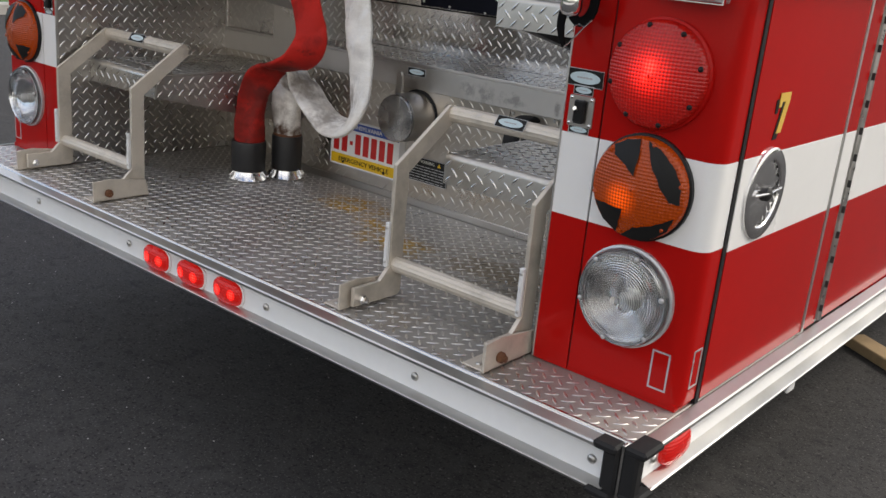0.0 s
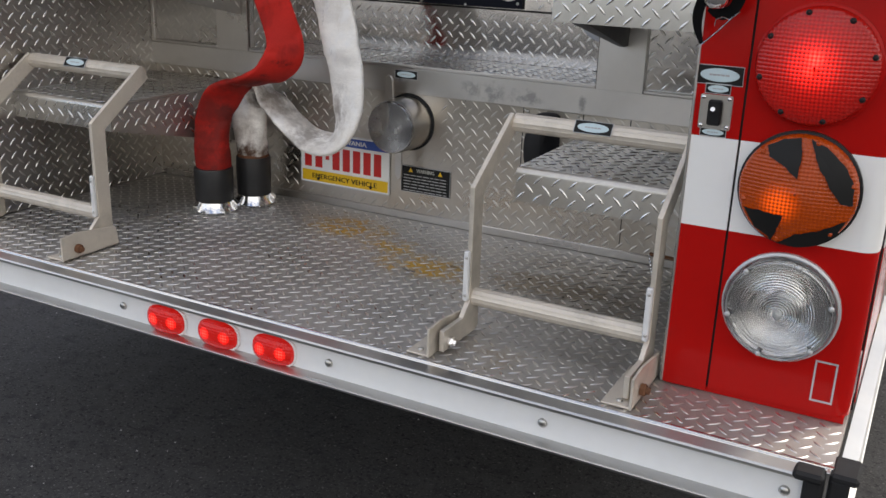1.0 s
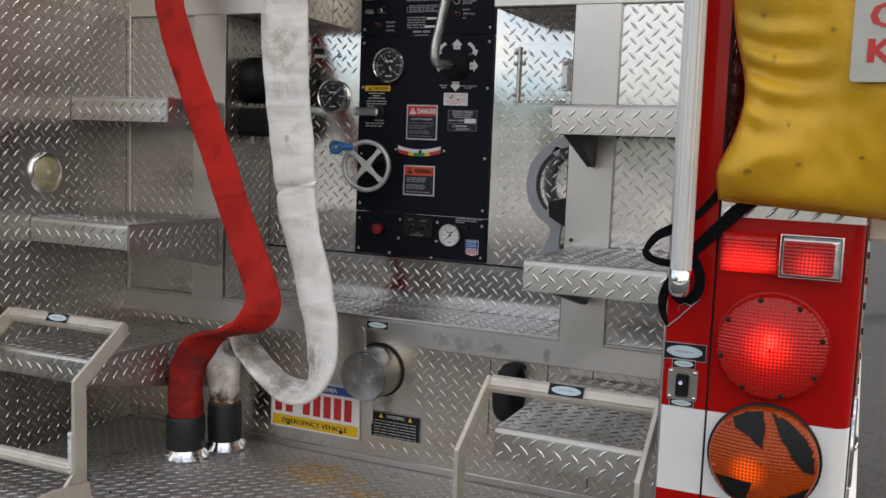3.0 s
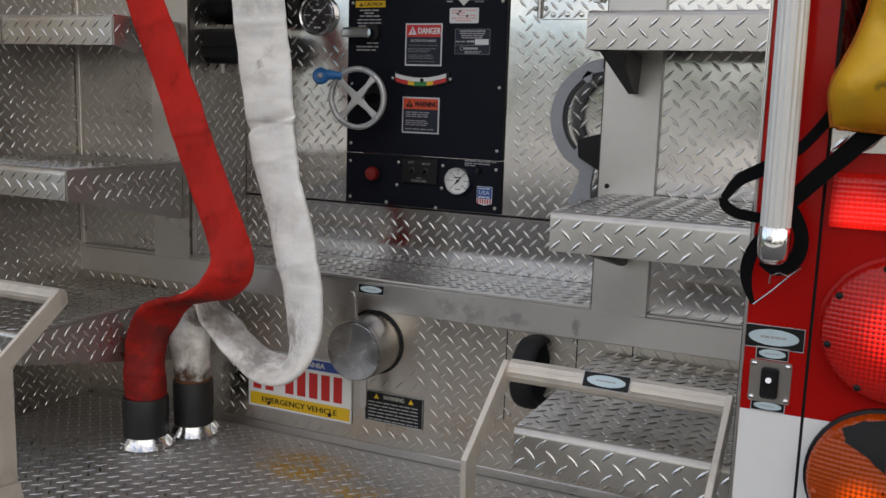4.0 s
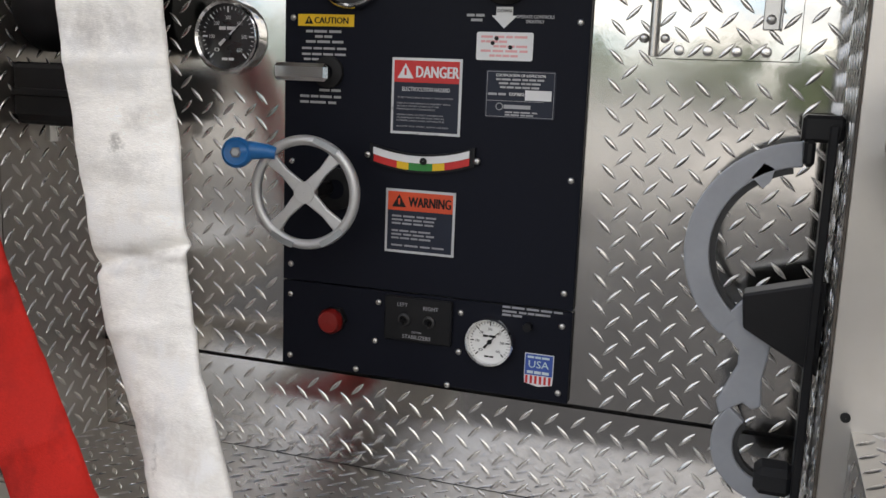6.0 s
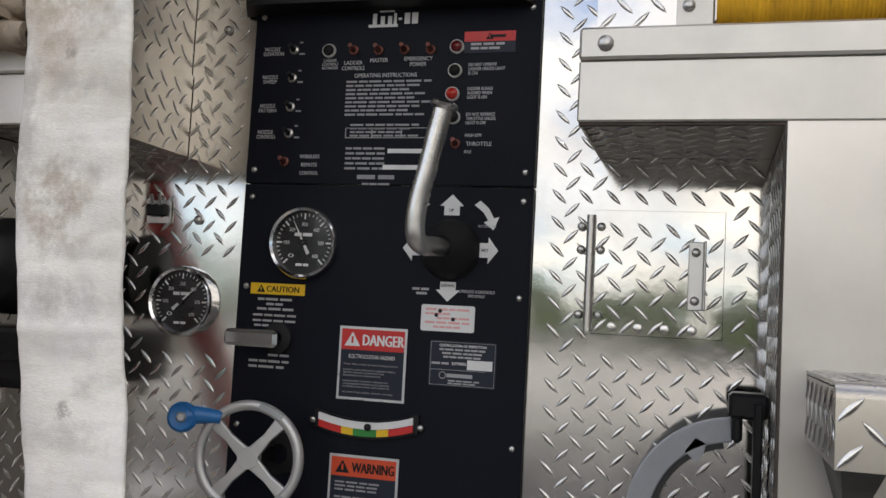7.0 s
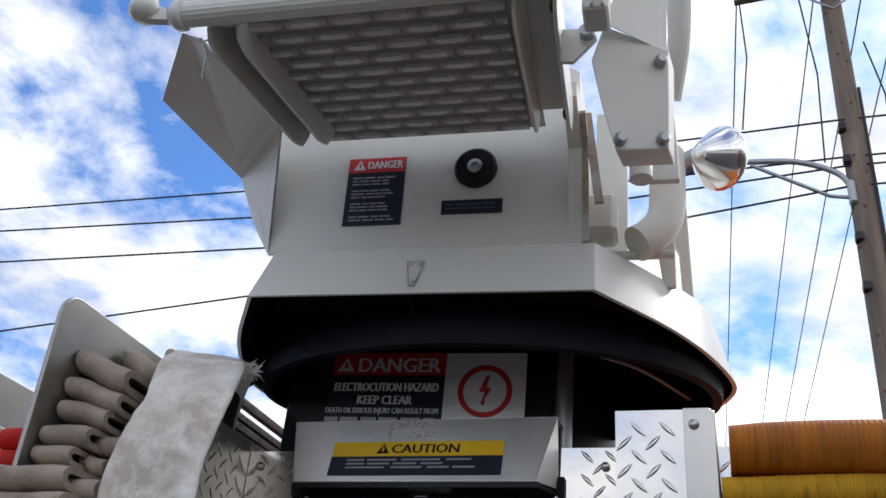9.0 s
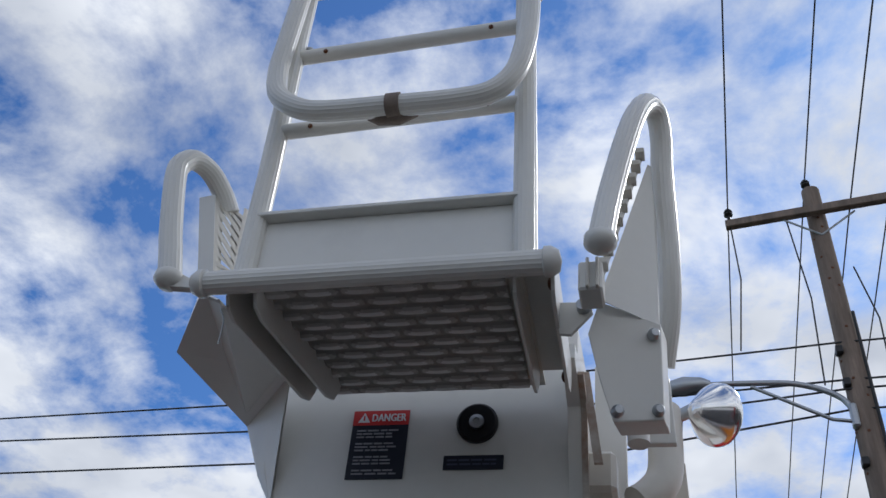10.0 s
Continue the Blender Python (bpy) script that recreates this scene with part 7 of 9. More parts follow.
# maker's mark as plain strokes
g = Geo()
for u0, u1, v0, v1 in ((-0.026, 0.018, 2.014, 2.018), (-0.020, -0.014, 2.018, 2.034), (-0.008, -0.002, 2.018, 2.030), (0.003, 0.009, 2.018, 2.030), (0.012, 0.016, 2.018, 2.034), (0.019, 0.024, 2.024, 2.027), (0.028, 0.036, 2.018, 2.034), (0.039, 0.048, 2.018, 2.034), (-0.010, 0.012, 2.036, 2.039)):
    flat(g, PM, u0, u1, v0, v1, 0, 0.0008)
tagged(part("maker_mark", g, INK_WHITE, panel, "plain white strokes"), kind="stuff")
g = Geo()
for a, b, c, d in ((-0.052, 0.075, 1.867, 1.868), (-0.052, 0.075, 1.853, 1.854), (-0.052, -0.051, 1.853, 1.868), (0.074, 0.075, 1.853, 1.868), (-0.012, -0.011, 1.853, 1.868), (0.032, 0.033, 1.853, 1.868)):
    flat(g, PM, a, b, c, d, 0, 0.0006)
part("print_table", g, INK_GREY, panel)


def toggle(u, v, mat=BLACK_METAL, lean=0.3):
    sw = thing("toggle", (u, PY, v), "small panel toggle switch with a worn tip", "switch", "toggle switches on the control panel")
    m = axis_frame((u, PY, v), (0, -1, 0))
    part("nut", Geo().lathe([(0.0070, 0), (0.0070, 0.003), (0.0045, 0.0045), (0.0038, 0.003)], m, 12), BOLT if mat == BLACK_METAL else RUSTY, sw, "", 30)
    part("bat", Geo().tube([tuple(m @ Vector(p)) for p in ((0, 0, 0.002), (0, 0.004 * lean, 0.010), (0, 0.010 * lean, 0.018))], [0.002, 0.0028, 0.0034], 8), mat, sw, "", 50)


RUSTY = material("worn_switch_tip", (0.17, 0.055, 0.04), 0.5, 0.3, 0.2, 60, 300)
for z in (1.984, 1.942, 1.899, 1.860):
    toggle(-0.140, z)
for u, v in ((-0.046, 1.981), (-0.008, 1.980), (0.031, 1.980), (0.070, 1.979), (-0.144, 1.818), (0.113, 1.845)):
    toggle(u, v, RUSTY)


def pilot(u, v, mat, label):
    p = thing("pilot_lamp", (u, PY, v), label, "pilot lamp", "pilot lamps")
    m = axis_frame((u, PY, v), (0, -1, 0))
    part("ring", Geo().lathe([(0.0100, 0), (0.0100, 0.004), (0.0092, 0.006), (0.0082, 0.005)], m, 20), DIAL_WHITE, p, "", 40)
    part("dome", Geo().lathe([(0.0083, 0.003), (0.0078, 0.007), (0.005, 0.010), (0.0004, 0.0115)], m, 16), mat, p, "", 60)


DARK_RED = material("dark_red_lens", (0.12, 0.008, 0.010), 0.2, 0.0, 0.1, 30, 200, coat=0.5)
BRIGHT_RED = material("red_pilot_lens", (0.45, 0.02, 0.012), 0.25, 0.0, 0.1, 30, 200, coat=0.5)
pilot(-0.084, 1.981, INK_BLACK, "pilot lamp with a black dome")
pilot(0.108, 1.982, DARK_RED, "pilot lamp with a dark red dome")
pilot(0.107, 1.948, INK_BLACK, "pilot lamp with a black dome")
pilot(0.105, 1.915, BRIGHT_RED, "pilot lamp with a bright red dome")
pilot(0.108, 1.882, INK_BLACK, "pilot lamp with a black dome")


def sign_sheet(name, m, u0, u1, v0, v1, label, head=None, head_mat=None, head_h=0.0, body=SIGN_NAVY, rim=None, lines=0, seed=1, head_text_mat=INK_WHITE, tri=True, corner=0.0, text_h=None, first=None, body_text=()):
    s = thing(name, m @ Vector(((u0 + u1) / 2, (v0 + v1) / 2, 0)), label, "sign", "warning signs")
    w, h = u1 - u0, v1 - v0
    part("sheet", flat(Geo(), m, u0, u1, v0, v1, 0, 0.0008, corner), rim or body, s)
    b = 0.0035 if rim else 0.0
    if rim:
        part("field", flat(Geo(), m, u0 + b, u1 - b, v0 + b, v1 - b - head_h, 0.0008, 0.0014), body, s)
    if head is not None:
        hd = part("heading_band", flat(Geo(), m, u0 + b, u1 - b, v1 - b - head_h, v1 - b, 0.0008, 0.0015), head_mat, s)
        c = (u0 + u1) / 2 + (head_h * 0.55 if tri else 0)
        th = text_h or head_h * 0.52
        if head:
            part("heading", write(Geo(), m, head, c, v1 - b - head_h * 0.5, th, min(w * 0.60, th * len(head) * 0.95), 0.002, bold=th * 0.045), head_text_mat, hd)
        else:
            part("heading_bar", bars(Geo(), m, c - w * 0.12, c + w * 0.26, v1 - b - head_h * 0.5, th, 0.002, 2, 1), head_text_mat, hd)
        if tri:
            x = c - min(w * 0.60, th * len(head) * 0.95) / 2 - head_h * 0.55
            y = v1 - b - head_h * 0.5
            part("warning_triangle", Geo().prism([(x - head_h * 0.40, y - head_h * 0.32), (x + head_h * 0.40, y - head_h * 0.32), (x, y + head_h * 0.36)], "z", 0.0015, 0.002, m), head_text_mat, hd)
            part("triangle_mark", flat(Geo(), m, x - head_h * 0.05, x + head_h * 0.05, y - head_h * 0.18, y + head_h * 0.14, 0.002, 0.0024), head_mat, hd)
    if lines:
        top, bot = v1 - b - head_h - h * 0.06, v0 + b + h * 0.05
        if first:
            fh = min(0.0055, h * 0.06)
            part("first_line", write(Geo(), m, first, (u0 + u1) / 2, top - fh * 0.5, fh, w * 0.68, 0.002), INK_WHITE, s)
            top -= fh * 2.2
        g = Geo()
        rn = random.Random(seed)
        lines = len(body_text) or lines
        pitch = (top - bot) / lines
        longest = max(map(len, body_text), default=1)
        for k in range(lines):
            if body_text:
                if body_text[k]:
                    write(g, m, body_text[k], u0 + w * 0.09, top - (k + 0.5) * pitch, pitch * 0.56, w * 0.80 * len(body_text[k]) / longest, 0.002, "l", 0.00012)
                continue
            if k % 4 == 3:
                continue
            bars(g, m, u0 + w * 0.10, u1 - w * (0.10 + 0.22 * rn.random()), top - (k + 0.5) * pitch, pitch * 0.50, 0.002, seed * 9 + k, 4)
        tagged(part("small_print", g, FINE_PRINT, s), kind="stuff")
    return s


sign_sheet("danger_sign", PM, -0.041, 0.059, 1.483, 1.585, "silver-edged danger sign with a red heading", "DANGER", SIGN_RED, 0.029, SIGN_NAVY, SIGN_SILVER, 12, 3, body_text=("THIS MACHINE IS NOT INSULATED", "", "DEATH OR SERIOUS INJURY WILL", "RESULT FROM CONTACT OR", "INADEQUATE CLEARANCE", "", "MAINTAIN 10 FEET MINIMUM", "CLEARANCE FROM ELECTRICAL", "POWER LINES AND APPARATUS", "", "ALLOW FOR SWAY, ROCK OR SAG"), first="ELECTROCUTION HAZARD")
sign_sheet("warning_sign", PM, -0.045, 0.057, 1.318, 1.407, "silver-edged warning sign with an orange heading", "WARNING", SIGN_ORANGE, 0.026, SIGN_NAVY, SIGN_SILVER, 9, 5, head_text_mat=INK_BLACK)
sign_sheet("caution_label", PM, -0.184, -0.099, 1.624, 1.640, "narrow yellow caution label", "CAUTION", SIGN_YELLOW, 0.016, SIGN_YELLOW, None, 0, 1, INK_BLACK, text_h=0.0085)
lines_on(panel, [(-0.172, -0.115, 1.617, 0.0034, 1, 3), (-0.158, -0.130, 1.610, 0.0034, 2, 2), (-0.172, -0.112, 1.603, 0.0034, 3, 3), (-0.178, -0.108, 1.594, 0.003, 4, 4), (-0.178, -0.108, 1.586, 0.003, 5, 4), (-0.175, -0.150, 1.579, 0.003, 6, 2), (-0.180, -0.115, 1.528, 0.0034, 7, 4), (-0.180, -0.122, 1.520, 0.0034, 8, 3), (-0.15, -0.115, 1.537, 0.0034, 9, 2)], INK_GREY)
sign_sheet("red_notice", PM, 0.118, 0.191, 1.973, 2.003, "small red and black notice label", "", SIGN_RED, 0.014, SIGN_NAVY, None, 0, 2, INK_BLACK, text_h=0.004)
lines_on(panel, [(0.128, 0.178, 1.985, 0.0035, 6, 3), (0.128, 0.172, 1.979, 0.0035, 7, 3)], INK_GREY, lift=0.002)
card = thing("pink_card", (0.115, PY, 1.60), "white card with faint pink print and three black dots", "label")
part("sheet", flat(Geo(), PM, 0.077, 0.153, 1.585, 1.621, 0, 0.0008, 0.003), INK_WHITE, card)
g = Geo()
for k, (a, b) in enumerate(((0.083, 0.148), (0.083, 0.12), (0.10, 0.148), (0.083, 0.148), (0.095, 0.135))):
    bars(g, PM, a, b, 1.615 - 0.006 * k, 0.003, 0.001, 30 + k, 4)
part("print", g, SIGN_PINK, card)
for u, v in ((0.104, 1.613), (0.099, 1.607), (0.123, 1.602)):
    part("dot", Geo().lathe([(0.0028, 0), (0.0028, 0.0018), (0.0002, 0.002)], axis_frame((u, PY, v), (0, -1, 0)), 10), INK_BLACK, card)
cert = thing("inspection_label", (0.138, PY, 1.54), "black inspection label with a thin white outline", "label")
part("sheet", flat(Geo(), PM, 0.092, 0.186, 1.511, 1.573, 0, 0.0008, 0.004), SIGN_NAVY, cert)
part("outline", Geo().tube([(u, PY - 0.0009, v) for u, v in ((0.094, 1.513), (0.184, 1.513), (0.184, 1.571), (0.094, 1.571))], 0.0005, 4, closed=True), INK_GREY, cert)
words_on(cert, [("CERTIFICATION OF INSPECTION", 0.139, 1.5665, 0.0036, 0.066), ("EXPIRES", 0.135, 1.5425, 0.0040, 0.020)], INK_WHITE, "print", axis_frame((0, PY - 0.001, 0), (0, -1, 0)))
lines_on(cert, [(0.106, 0.172, 1.561, 0.0026, 1, 6), (0.110, 0.168, 1.556, 0.0026, 2, 5), (0.112, 0.166, 1.551, 0.0026, 3, 5), (0.096, 0.122, 1.542, 0.003, 4, 2), (0.094, 0.184, 1.5335, 0.0006, 5, 1), (0.118, 0.160, 1.526, 0.005, 6, 1), (0.120, 0.165, 1.519, 0.002, 7, 4), (0.12, 0.16, 1.5155, 0.002, 8, 4)], INK_GREY, lift=0.0016)
part("white_field", flat(Geo(), PM, 0.146, 0.181, 1.535, 1.548, 0.001, 0.0014), INK_WHITE, cert)
part("ring_mark", Geo().tube([(0.112 + 0.0045 * math.cos(a), PY - 0.0012, 1.526 + 0.0045 * math.sin(a)) for a in [k * math.pi / 6 for k in range(12)]], 0.0006, 4, closed=True), INK_GREY, cert)
flag = thing("flag_sticker", (0.185, PY, 1.174), "small blue, white and red flag sticker", "label")
part("sheet", Geo().prism([(0.165, 1.165), (0.166, 1.156), (0.185, 1.152), (0.204, 1.156), (0.205, 1.165), (0.205, 1.198), (0.165, 1.198)], "y", PY - 0.0008, PY), INK_WHITE, flag)
part("blue_field", flat(Geo(), PM, 0.166, 0.204, 1.168, 1.197, 0.0008, 0.0014), SIGN_BLUE, flag)
for k in range(6):
    part("red_stripe", flat(Geo(), PM, 0.167 + k * 0.0064, 0.1702 + k * 0.0064, 1.156, 1.167, 0.0008, 0.0014), SIGN_RED, flag)
words_on(flag, [("USA", 0.185, 1.1835, 0.010, 0.028)], SIGN_PALE, "print", axis_frame((0, PY - 0.0012, 0), (0, -1, 0)))
lines_on(flag, [(0.169, 0.201, 1.193, 0.003, 4, 3), (0.169, 0.201, 1.172, 0.004, 5, 3)], SIGN_PALE, lift=0.0016)

# gauges
def gauge(x, y, z, r, angle, dial, ink, label, turn=0.0):
    gg = thing("pressure_gauge", (x, y, z), label, "gauge", "pressure gauges")
    m = axis_frame((x, y + 0.009, z), (math.sin(turn), -math.cos(turn), 0))
    part("bezel", Geo().lathe([(r, 0), (r, 0.016), (r * 0.985, 0.022), (r * 0.93, 0.025), (r * 0.87, 0.022), (r * 0.86, 0.014)], m, 48), CHROME, gg, "polished bezel", 40)
    part("dial", Geo().lathe([(r * 0.88, 0.0145), (r * 0.5, 0.0145), (0.0003, 0.0145)], m, 40), dial, gg)
    g = Geo()
    for k in range(31):
        a = radians(225 - 270 * k / 30)
        big = k % 5 == 0
        r0, r1, w = r * (0.64 if big else 0.72), r * 0.80, r * (0.022 if big else 0.010)
        c, s = math.cos(a), math.sin(a)
        g.add([(r0 * c - s * w, r0 * s + c * w, 0.0152), (r0 * c + s * w, r0 * s - c * w, 0.0152), (r1 * c + s * w, r1 * s - c * w, 0.0152), (r1 * c - s * w, r1 * s + c * w, 0.0152)], [(0, 1, 2, 3)], m)
    part("scale", g, ink, gg)
    g = Geo()
    for k in range(7):
        a = radians(225 - 270 * k / 6)
        write(g, m, str(k * 100), r * 0.50 * math.cos(a), r * 0.50 * math.sin(a), r * 0.105, r * 0.17, 0.0153)
    bars(g, m, -r * 0.28, r * 0.28, r * 0.22, r * 0.09, 0.0153, 3, 2)
    bars(g, m, -r * 0.20, r * 0.20, -r * 0.60, r * 0.07, 0.0153, 4, 2)
    part("dial_print", g, ink, gg)
    a = radians(angle)
    c, s = math.cos(a), math.sin(a)
    g = Geo().prism([(-s * r * 0.050 - c * r * 0.34, c * r * 0.050 - s * r * 0.34), (s * r * 0.050 - c * r * 0.34, -c * r * 0.050 - s * r * 0.34), (s * r * 0.028, -c * r * 0.028), (c * r * 0.70, s * r * 0.70), (-s * r * 0.028, c * r * 0.028)], "z", 0.0165, 0.0175, m)
    part("needle", g, ink, gg)
    part("hub", Geo().lathe([(r * 0.09, 0.015), (r * 0.09, 0.019), (0.0003, 0.019)], m, 16), dial if dial != DIAL_WHITE else INK_BLACK, gg)
    return gg


gauge(-0.298, BACK, 1.607, 0.053, 42, DIAL_BLACK, INK_WHITE, "round black-faced pressure gauge on the tread plate")
gauge(-0.103, PY, 1.700, 0.053, 118, DIAL_BLACK, INK_WHITE, "large black-faced pressure gauge on the panel")
gauge(0.116, PY, 1.208, 0.035, 50, DIAL_WHITE, INK_BLACK, "small white-faced pressure gauge on the panel")

# joystick with a bent chromed handle
joy = thing("joystick", (0.113, PY, 1.70), "bent steel joystick handle in a black rubber boot", "joystick")
m = axis_frame((0.113, PY, 1.698), (0, -1, 0))
part("boot", Geo().lathe([(0.042, 0), (0.042, 0.006), (0.038, 0.012), (0.036, 0.022), (0.030, 0.026), (0.028, 0.036), (0.018, 0.042), (0.014, 0.05)], m, 36), RUBBER, joy, "pleated black boot", 50)
line = smooth_line([(0.113, 0.96, 1.698), (0.110, 0.925, 1.696), (0.107, 0.893, 1.694), (0.101, 0.878, 1.702), (0.100, 0.874, 1.725), (0.104, 0.873, 1.755), (0.113, 0.872, 1.790), (0.122, 0.871, 1.832), (0.130, 0.870, 1.866)], 6)
part("handle", Geo().tube(line, 0.0128, 18), HANDLE, joy, "worn bent steel tube", 60)
part("handle_end", Geo().lathe([(0.0125, -0.004), (0.0170, 0.0), (0.0180, 0.004), (0.015, 0.007), (0.0003, 0.008)], axis_frame((0.1305, 0.870, 1.867), (0.24, -0.02, 1)), 20), HANDLE, joy, "flared end", 40)
def arrow(pts, name, mirror=False):
    return part(name, Geo().prism(pts, "z", 0, 0.0008, PM), INK_WHITE, joy, "white direction arrow")
a0, b0 = 0.113, 1.698
arrow([(a0 - 0.011, b0 + 0.047), (a0 + 0.011, b0 + 0.047), (a0 + 0.011, b0 + 0.060), (a0 + 0.017, b0 + 0.060), (a0, b0 + 0.076), (a0 - 0.017, b0 + 0.060), (a0 - 0.011, b0 + 0.060)], "arrow_up")
arrow([(a0 - 0.011, b0 - 0.045), (a0 + 0.011, b0 - 0.045), (a0 + 0.011, b0 - 0.056), (a0 + 0.017, b0 - 0.056), (a0, b0 - 0.072), (a0 - 0.017, b0 - 0.056), (a0 - 0.011, b0 - 0.056)], "arrow_down")
arrow([(a0 + 0.042, b0 - 0.010), (a0 + 0.054, b0 - 0.010), (a0 + 0.054, b0 - 0.018), (a0 + 0.068, b0), (a0 + 0.054, b0 + 0.018), (a0 + 0.054, b0 + 0.010), (a0 + 0.042, b0 + 0.010)], "arrow_right")
arrow([(a0 - 0.042, b0 - 0.010), (a0 - 0.042, b0 + 0.010), (a0 - 0.054, b0 + 0.010), (a0 - 0.054, b0 + 0.018), (a0 - 0.068, b0), (a0 - 0.054, b0 - 0.018), (a0 - 0.054, b0 - 0.010)], "arrow_left")
for s in (1, -1):
    pts = [(a0 + s * p, b0 + q) for p, q in ((0.032, 0.062), (0.040, 0.068), (0.052, 0.058), (0.060, 0.044), (0.067, 0.046), (0.060, 0.028), (0.046, 0.038), (0.052, 0.041), (0.045, 0.052))]
    arrow(pts if s > 0 else pts[::-1], "arrow_turn")
words_on(joy, [("UP", a0, b0 + 0.054, 0.004), ("DOWN", a0, b0 - 0.050, 0.004), ("RET", a0 + 0.050, b0, 0.004)], INK_BLACK, "arrow_words", axis_frame((0, PY - 0.0009, 0), (0, -1, 0)))
lines_on(panel, [(0.062, 0.088, 1.642, 0.0034, 11, 2), (0.068, 0.086, 1.636, 0.0034, 12, 1)], INK_GREY)

words_on(panel, [("OPERATE CONTROLS", 0.154, 1.641, 0.0042, 0.050), ("SMOOTHLY", 0.154, 1.635, 0.0042, 0.024), ("ROTATION", 0.164, 1.731, 0.0038, 0.024)], PANEL_PRINT, "joystick_print")

# pull lever
lev = thing("valve_lever", (-0.16, PY, 1.56), "flat steel pull lever on a black bush", "lever")
part("lever_bar", Geo().box(-0.202, -0.120, 0.955, 0.966, 1.549, 1.573, 0.005), CHROME, lev, "polished flat grip")
part("stem", Geo().tube([(-0.135, PY, 1.56), (-0.135, 0.962, 1.56)], 0.008, 12), CHROME, lev, "", 40)
part("bush", Geo().lathe([(0.022, 0), (0.022, 0.008), (0.012, 0.012), (0.010, 0.012)], axis_frame((-0.135, PY, 1.562), (0, -1, 0)), 20), RUBBER, lev, "", 40)

# hand wheel with a blue knob
wh = thing("hand_wheel", (-0.135, 0.93, 1.40), "four-spoked aluminium valve wheel with a blue crank knob", "hand wheel")
m = axis_frame((-0.136, 0.93, 1.400), (0.10, -1, 0.0))
R = 0.078
part("wheel_rim", Geo().lathe([(R, 0.0), (R * 0.98, 0.006), (R * 0.91, 0.008), (R * 0.83, 0.005), (R * 0.82, 0.0), (R * 0.84, -0.005), (R * 0.91, -0.008), (R * 0.98, -0.006), (R, 0.0)], m, 56), CAST, wh, "smooth cast rim", 60)
for k in range(4):
    mm = m @ Matrix.Rotation(radians(45 + 90 * k + 4), 4, "Z")
    part("spoke", Geo().prism([(0.008, -0.010), (R * 0.5, -0.0065), (R * 0.86, -0.0095), (R * 0.86, 0.0095), (R * 0.5, 0.0065), (0.008, 0.010)], "z", -0.003, 0.004, mm), CAST, wh, "", bevel=0.002)
part("hub", Geo().lathe([(0.014, -0.012), (0.015, -0.004), (0.015, 0.0045), (0.0145, 0.005), (0.0004, 0.005)], m, 24), CAST, wh, "", 40)
part("shaft", Geo().tube([(-0.136, 0.93, 1.40), (-0.136, PY, 1.40)], 0.010, 14), BLACK_METAL, wh, "", 40)
part("shaft_flange", Geo().lathe([(0.030, 0), (0.030, 0.006), (0.014, 0.008)], axis_frame((-0.120, PY, 1.40), (0, -1, 0)), 20), BLACK_METAL, wh, "", 40)
for a in (65, 245, 305):
    mm = m @ Matrix.Rotation(radians(a), 4, "Z")
    part("rim_plate", Geo().prism([(p, q) for p, q in ((R * 0.86, -0.018), (R * 0.965, -0.018), (R * 0.985, 0), (R * 0.965, 0.018), (R * 0.86, 0.018), (R * 0.88, 0))], "z", 0.0075, 0.009, mm), GALV, wh, "small stamped rim plate")
p0 = m @ Vector((-R * 0.52, R * 0.66, 0.006))
line = [tuple(p0), tuple(p0 + Vector((-0.010, -0.004, 0.002))), tuple(p0 + Vector((-0.030, -0.012, 0.003))), tuple(p0 + Vector((-0.042, -0.017, 0.001)))]
part("knob_stem", Geo().tube(line, [0.0085, 0.0095, 0.0125, 0.014], 18), BLUE_GRIP, wh, "blue plastic crank arm", 60)
kc = Vector(line[-1]) + Vector((-0.006, 0, -0.002))
part("knob", Geo().lathe([(0.0004, -0.014), (0.012, -0.012), (0.019, -0.004), (0.021, 0.006), (0.0195, 0.013), (0.0165, 0.0155), (0.015, 0.0145)], axis_frame(kc, (0.35, -1, 0.1)), 26), BLUE_GRIP, wh, "blue plastic crank knob", 60)
part("knob_face", Geo().lathe([(0.0152, 0.0140), (0.010, 0.0130), (0.0003, 0.0130)], axis_frame(kc, (0.35, -1, 0.1)), 20), BLUE_GRIP, wh, "", 40)
part("knob_bolt", Geo().lathe([(0.0075, 0.0128), (0.0075, 0.0165), (0.005, 0.0185), (0.0003, 0.0185)], axis_frame(kc, (0.35, -1, 0.1)), 6), GALV, wh, "small steel bolt", 30)

# curved level with coloured bands
lv = thing("tilt_level", (0.008, PY, 1.448), "curved bubble level with red, yellow and green bands", "level")
def lev_pt(t, dz):
    u = -0.062 + 0.138 * t
    return (u, 1.4450 + 0.0105 * (2 * t - 1) ** 2 + 0.002 * t + dz)
def lev_strip(t0, t1, d0, d1, z0, z1, mat, name, label=""):
    n = 8
    pts = [lev_pt(t0 + (t1 - t0) * k / n, d0) for k in range(n + 1)] + [lev_pt(t1 - (t1 - t0) * k / n, d1) for k in range(n + 1)]
    return part(name, Geo().prism(pts, "z", z0, z1, PM), mat, lv, label)
lev_strip(-0.05, 1.05, -0.015, 0.0105, 0, 0.006, BLACK_METAL, "housing")
lev_strip(0, 1, -0.0015, 0.008, 0.006, 0.010, INK_WHITE, "tube", "white curved tube")
cols = (SIGN_RED, SIGN_RED, SIGN_YELLOW, SIGN_GREEN, SIGN_GREEN, SIGN_YELLOW, SIGN_RED, SIGN_RED)
for k, c in enumerate(cols):
    lev_strip(k / 8, (k + 1) / 8, -0.0115, -0.0015, 0.006, 0.008, c, "band")
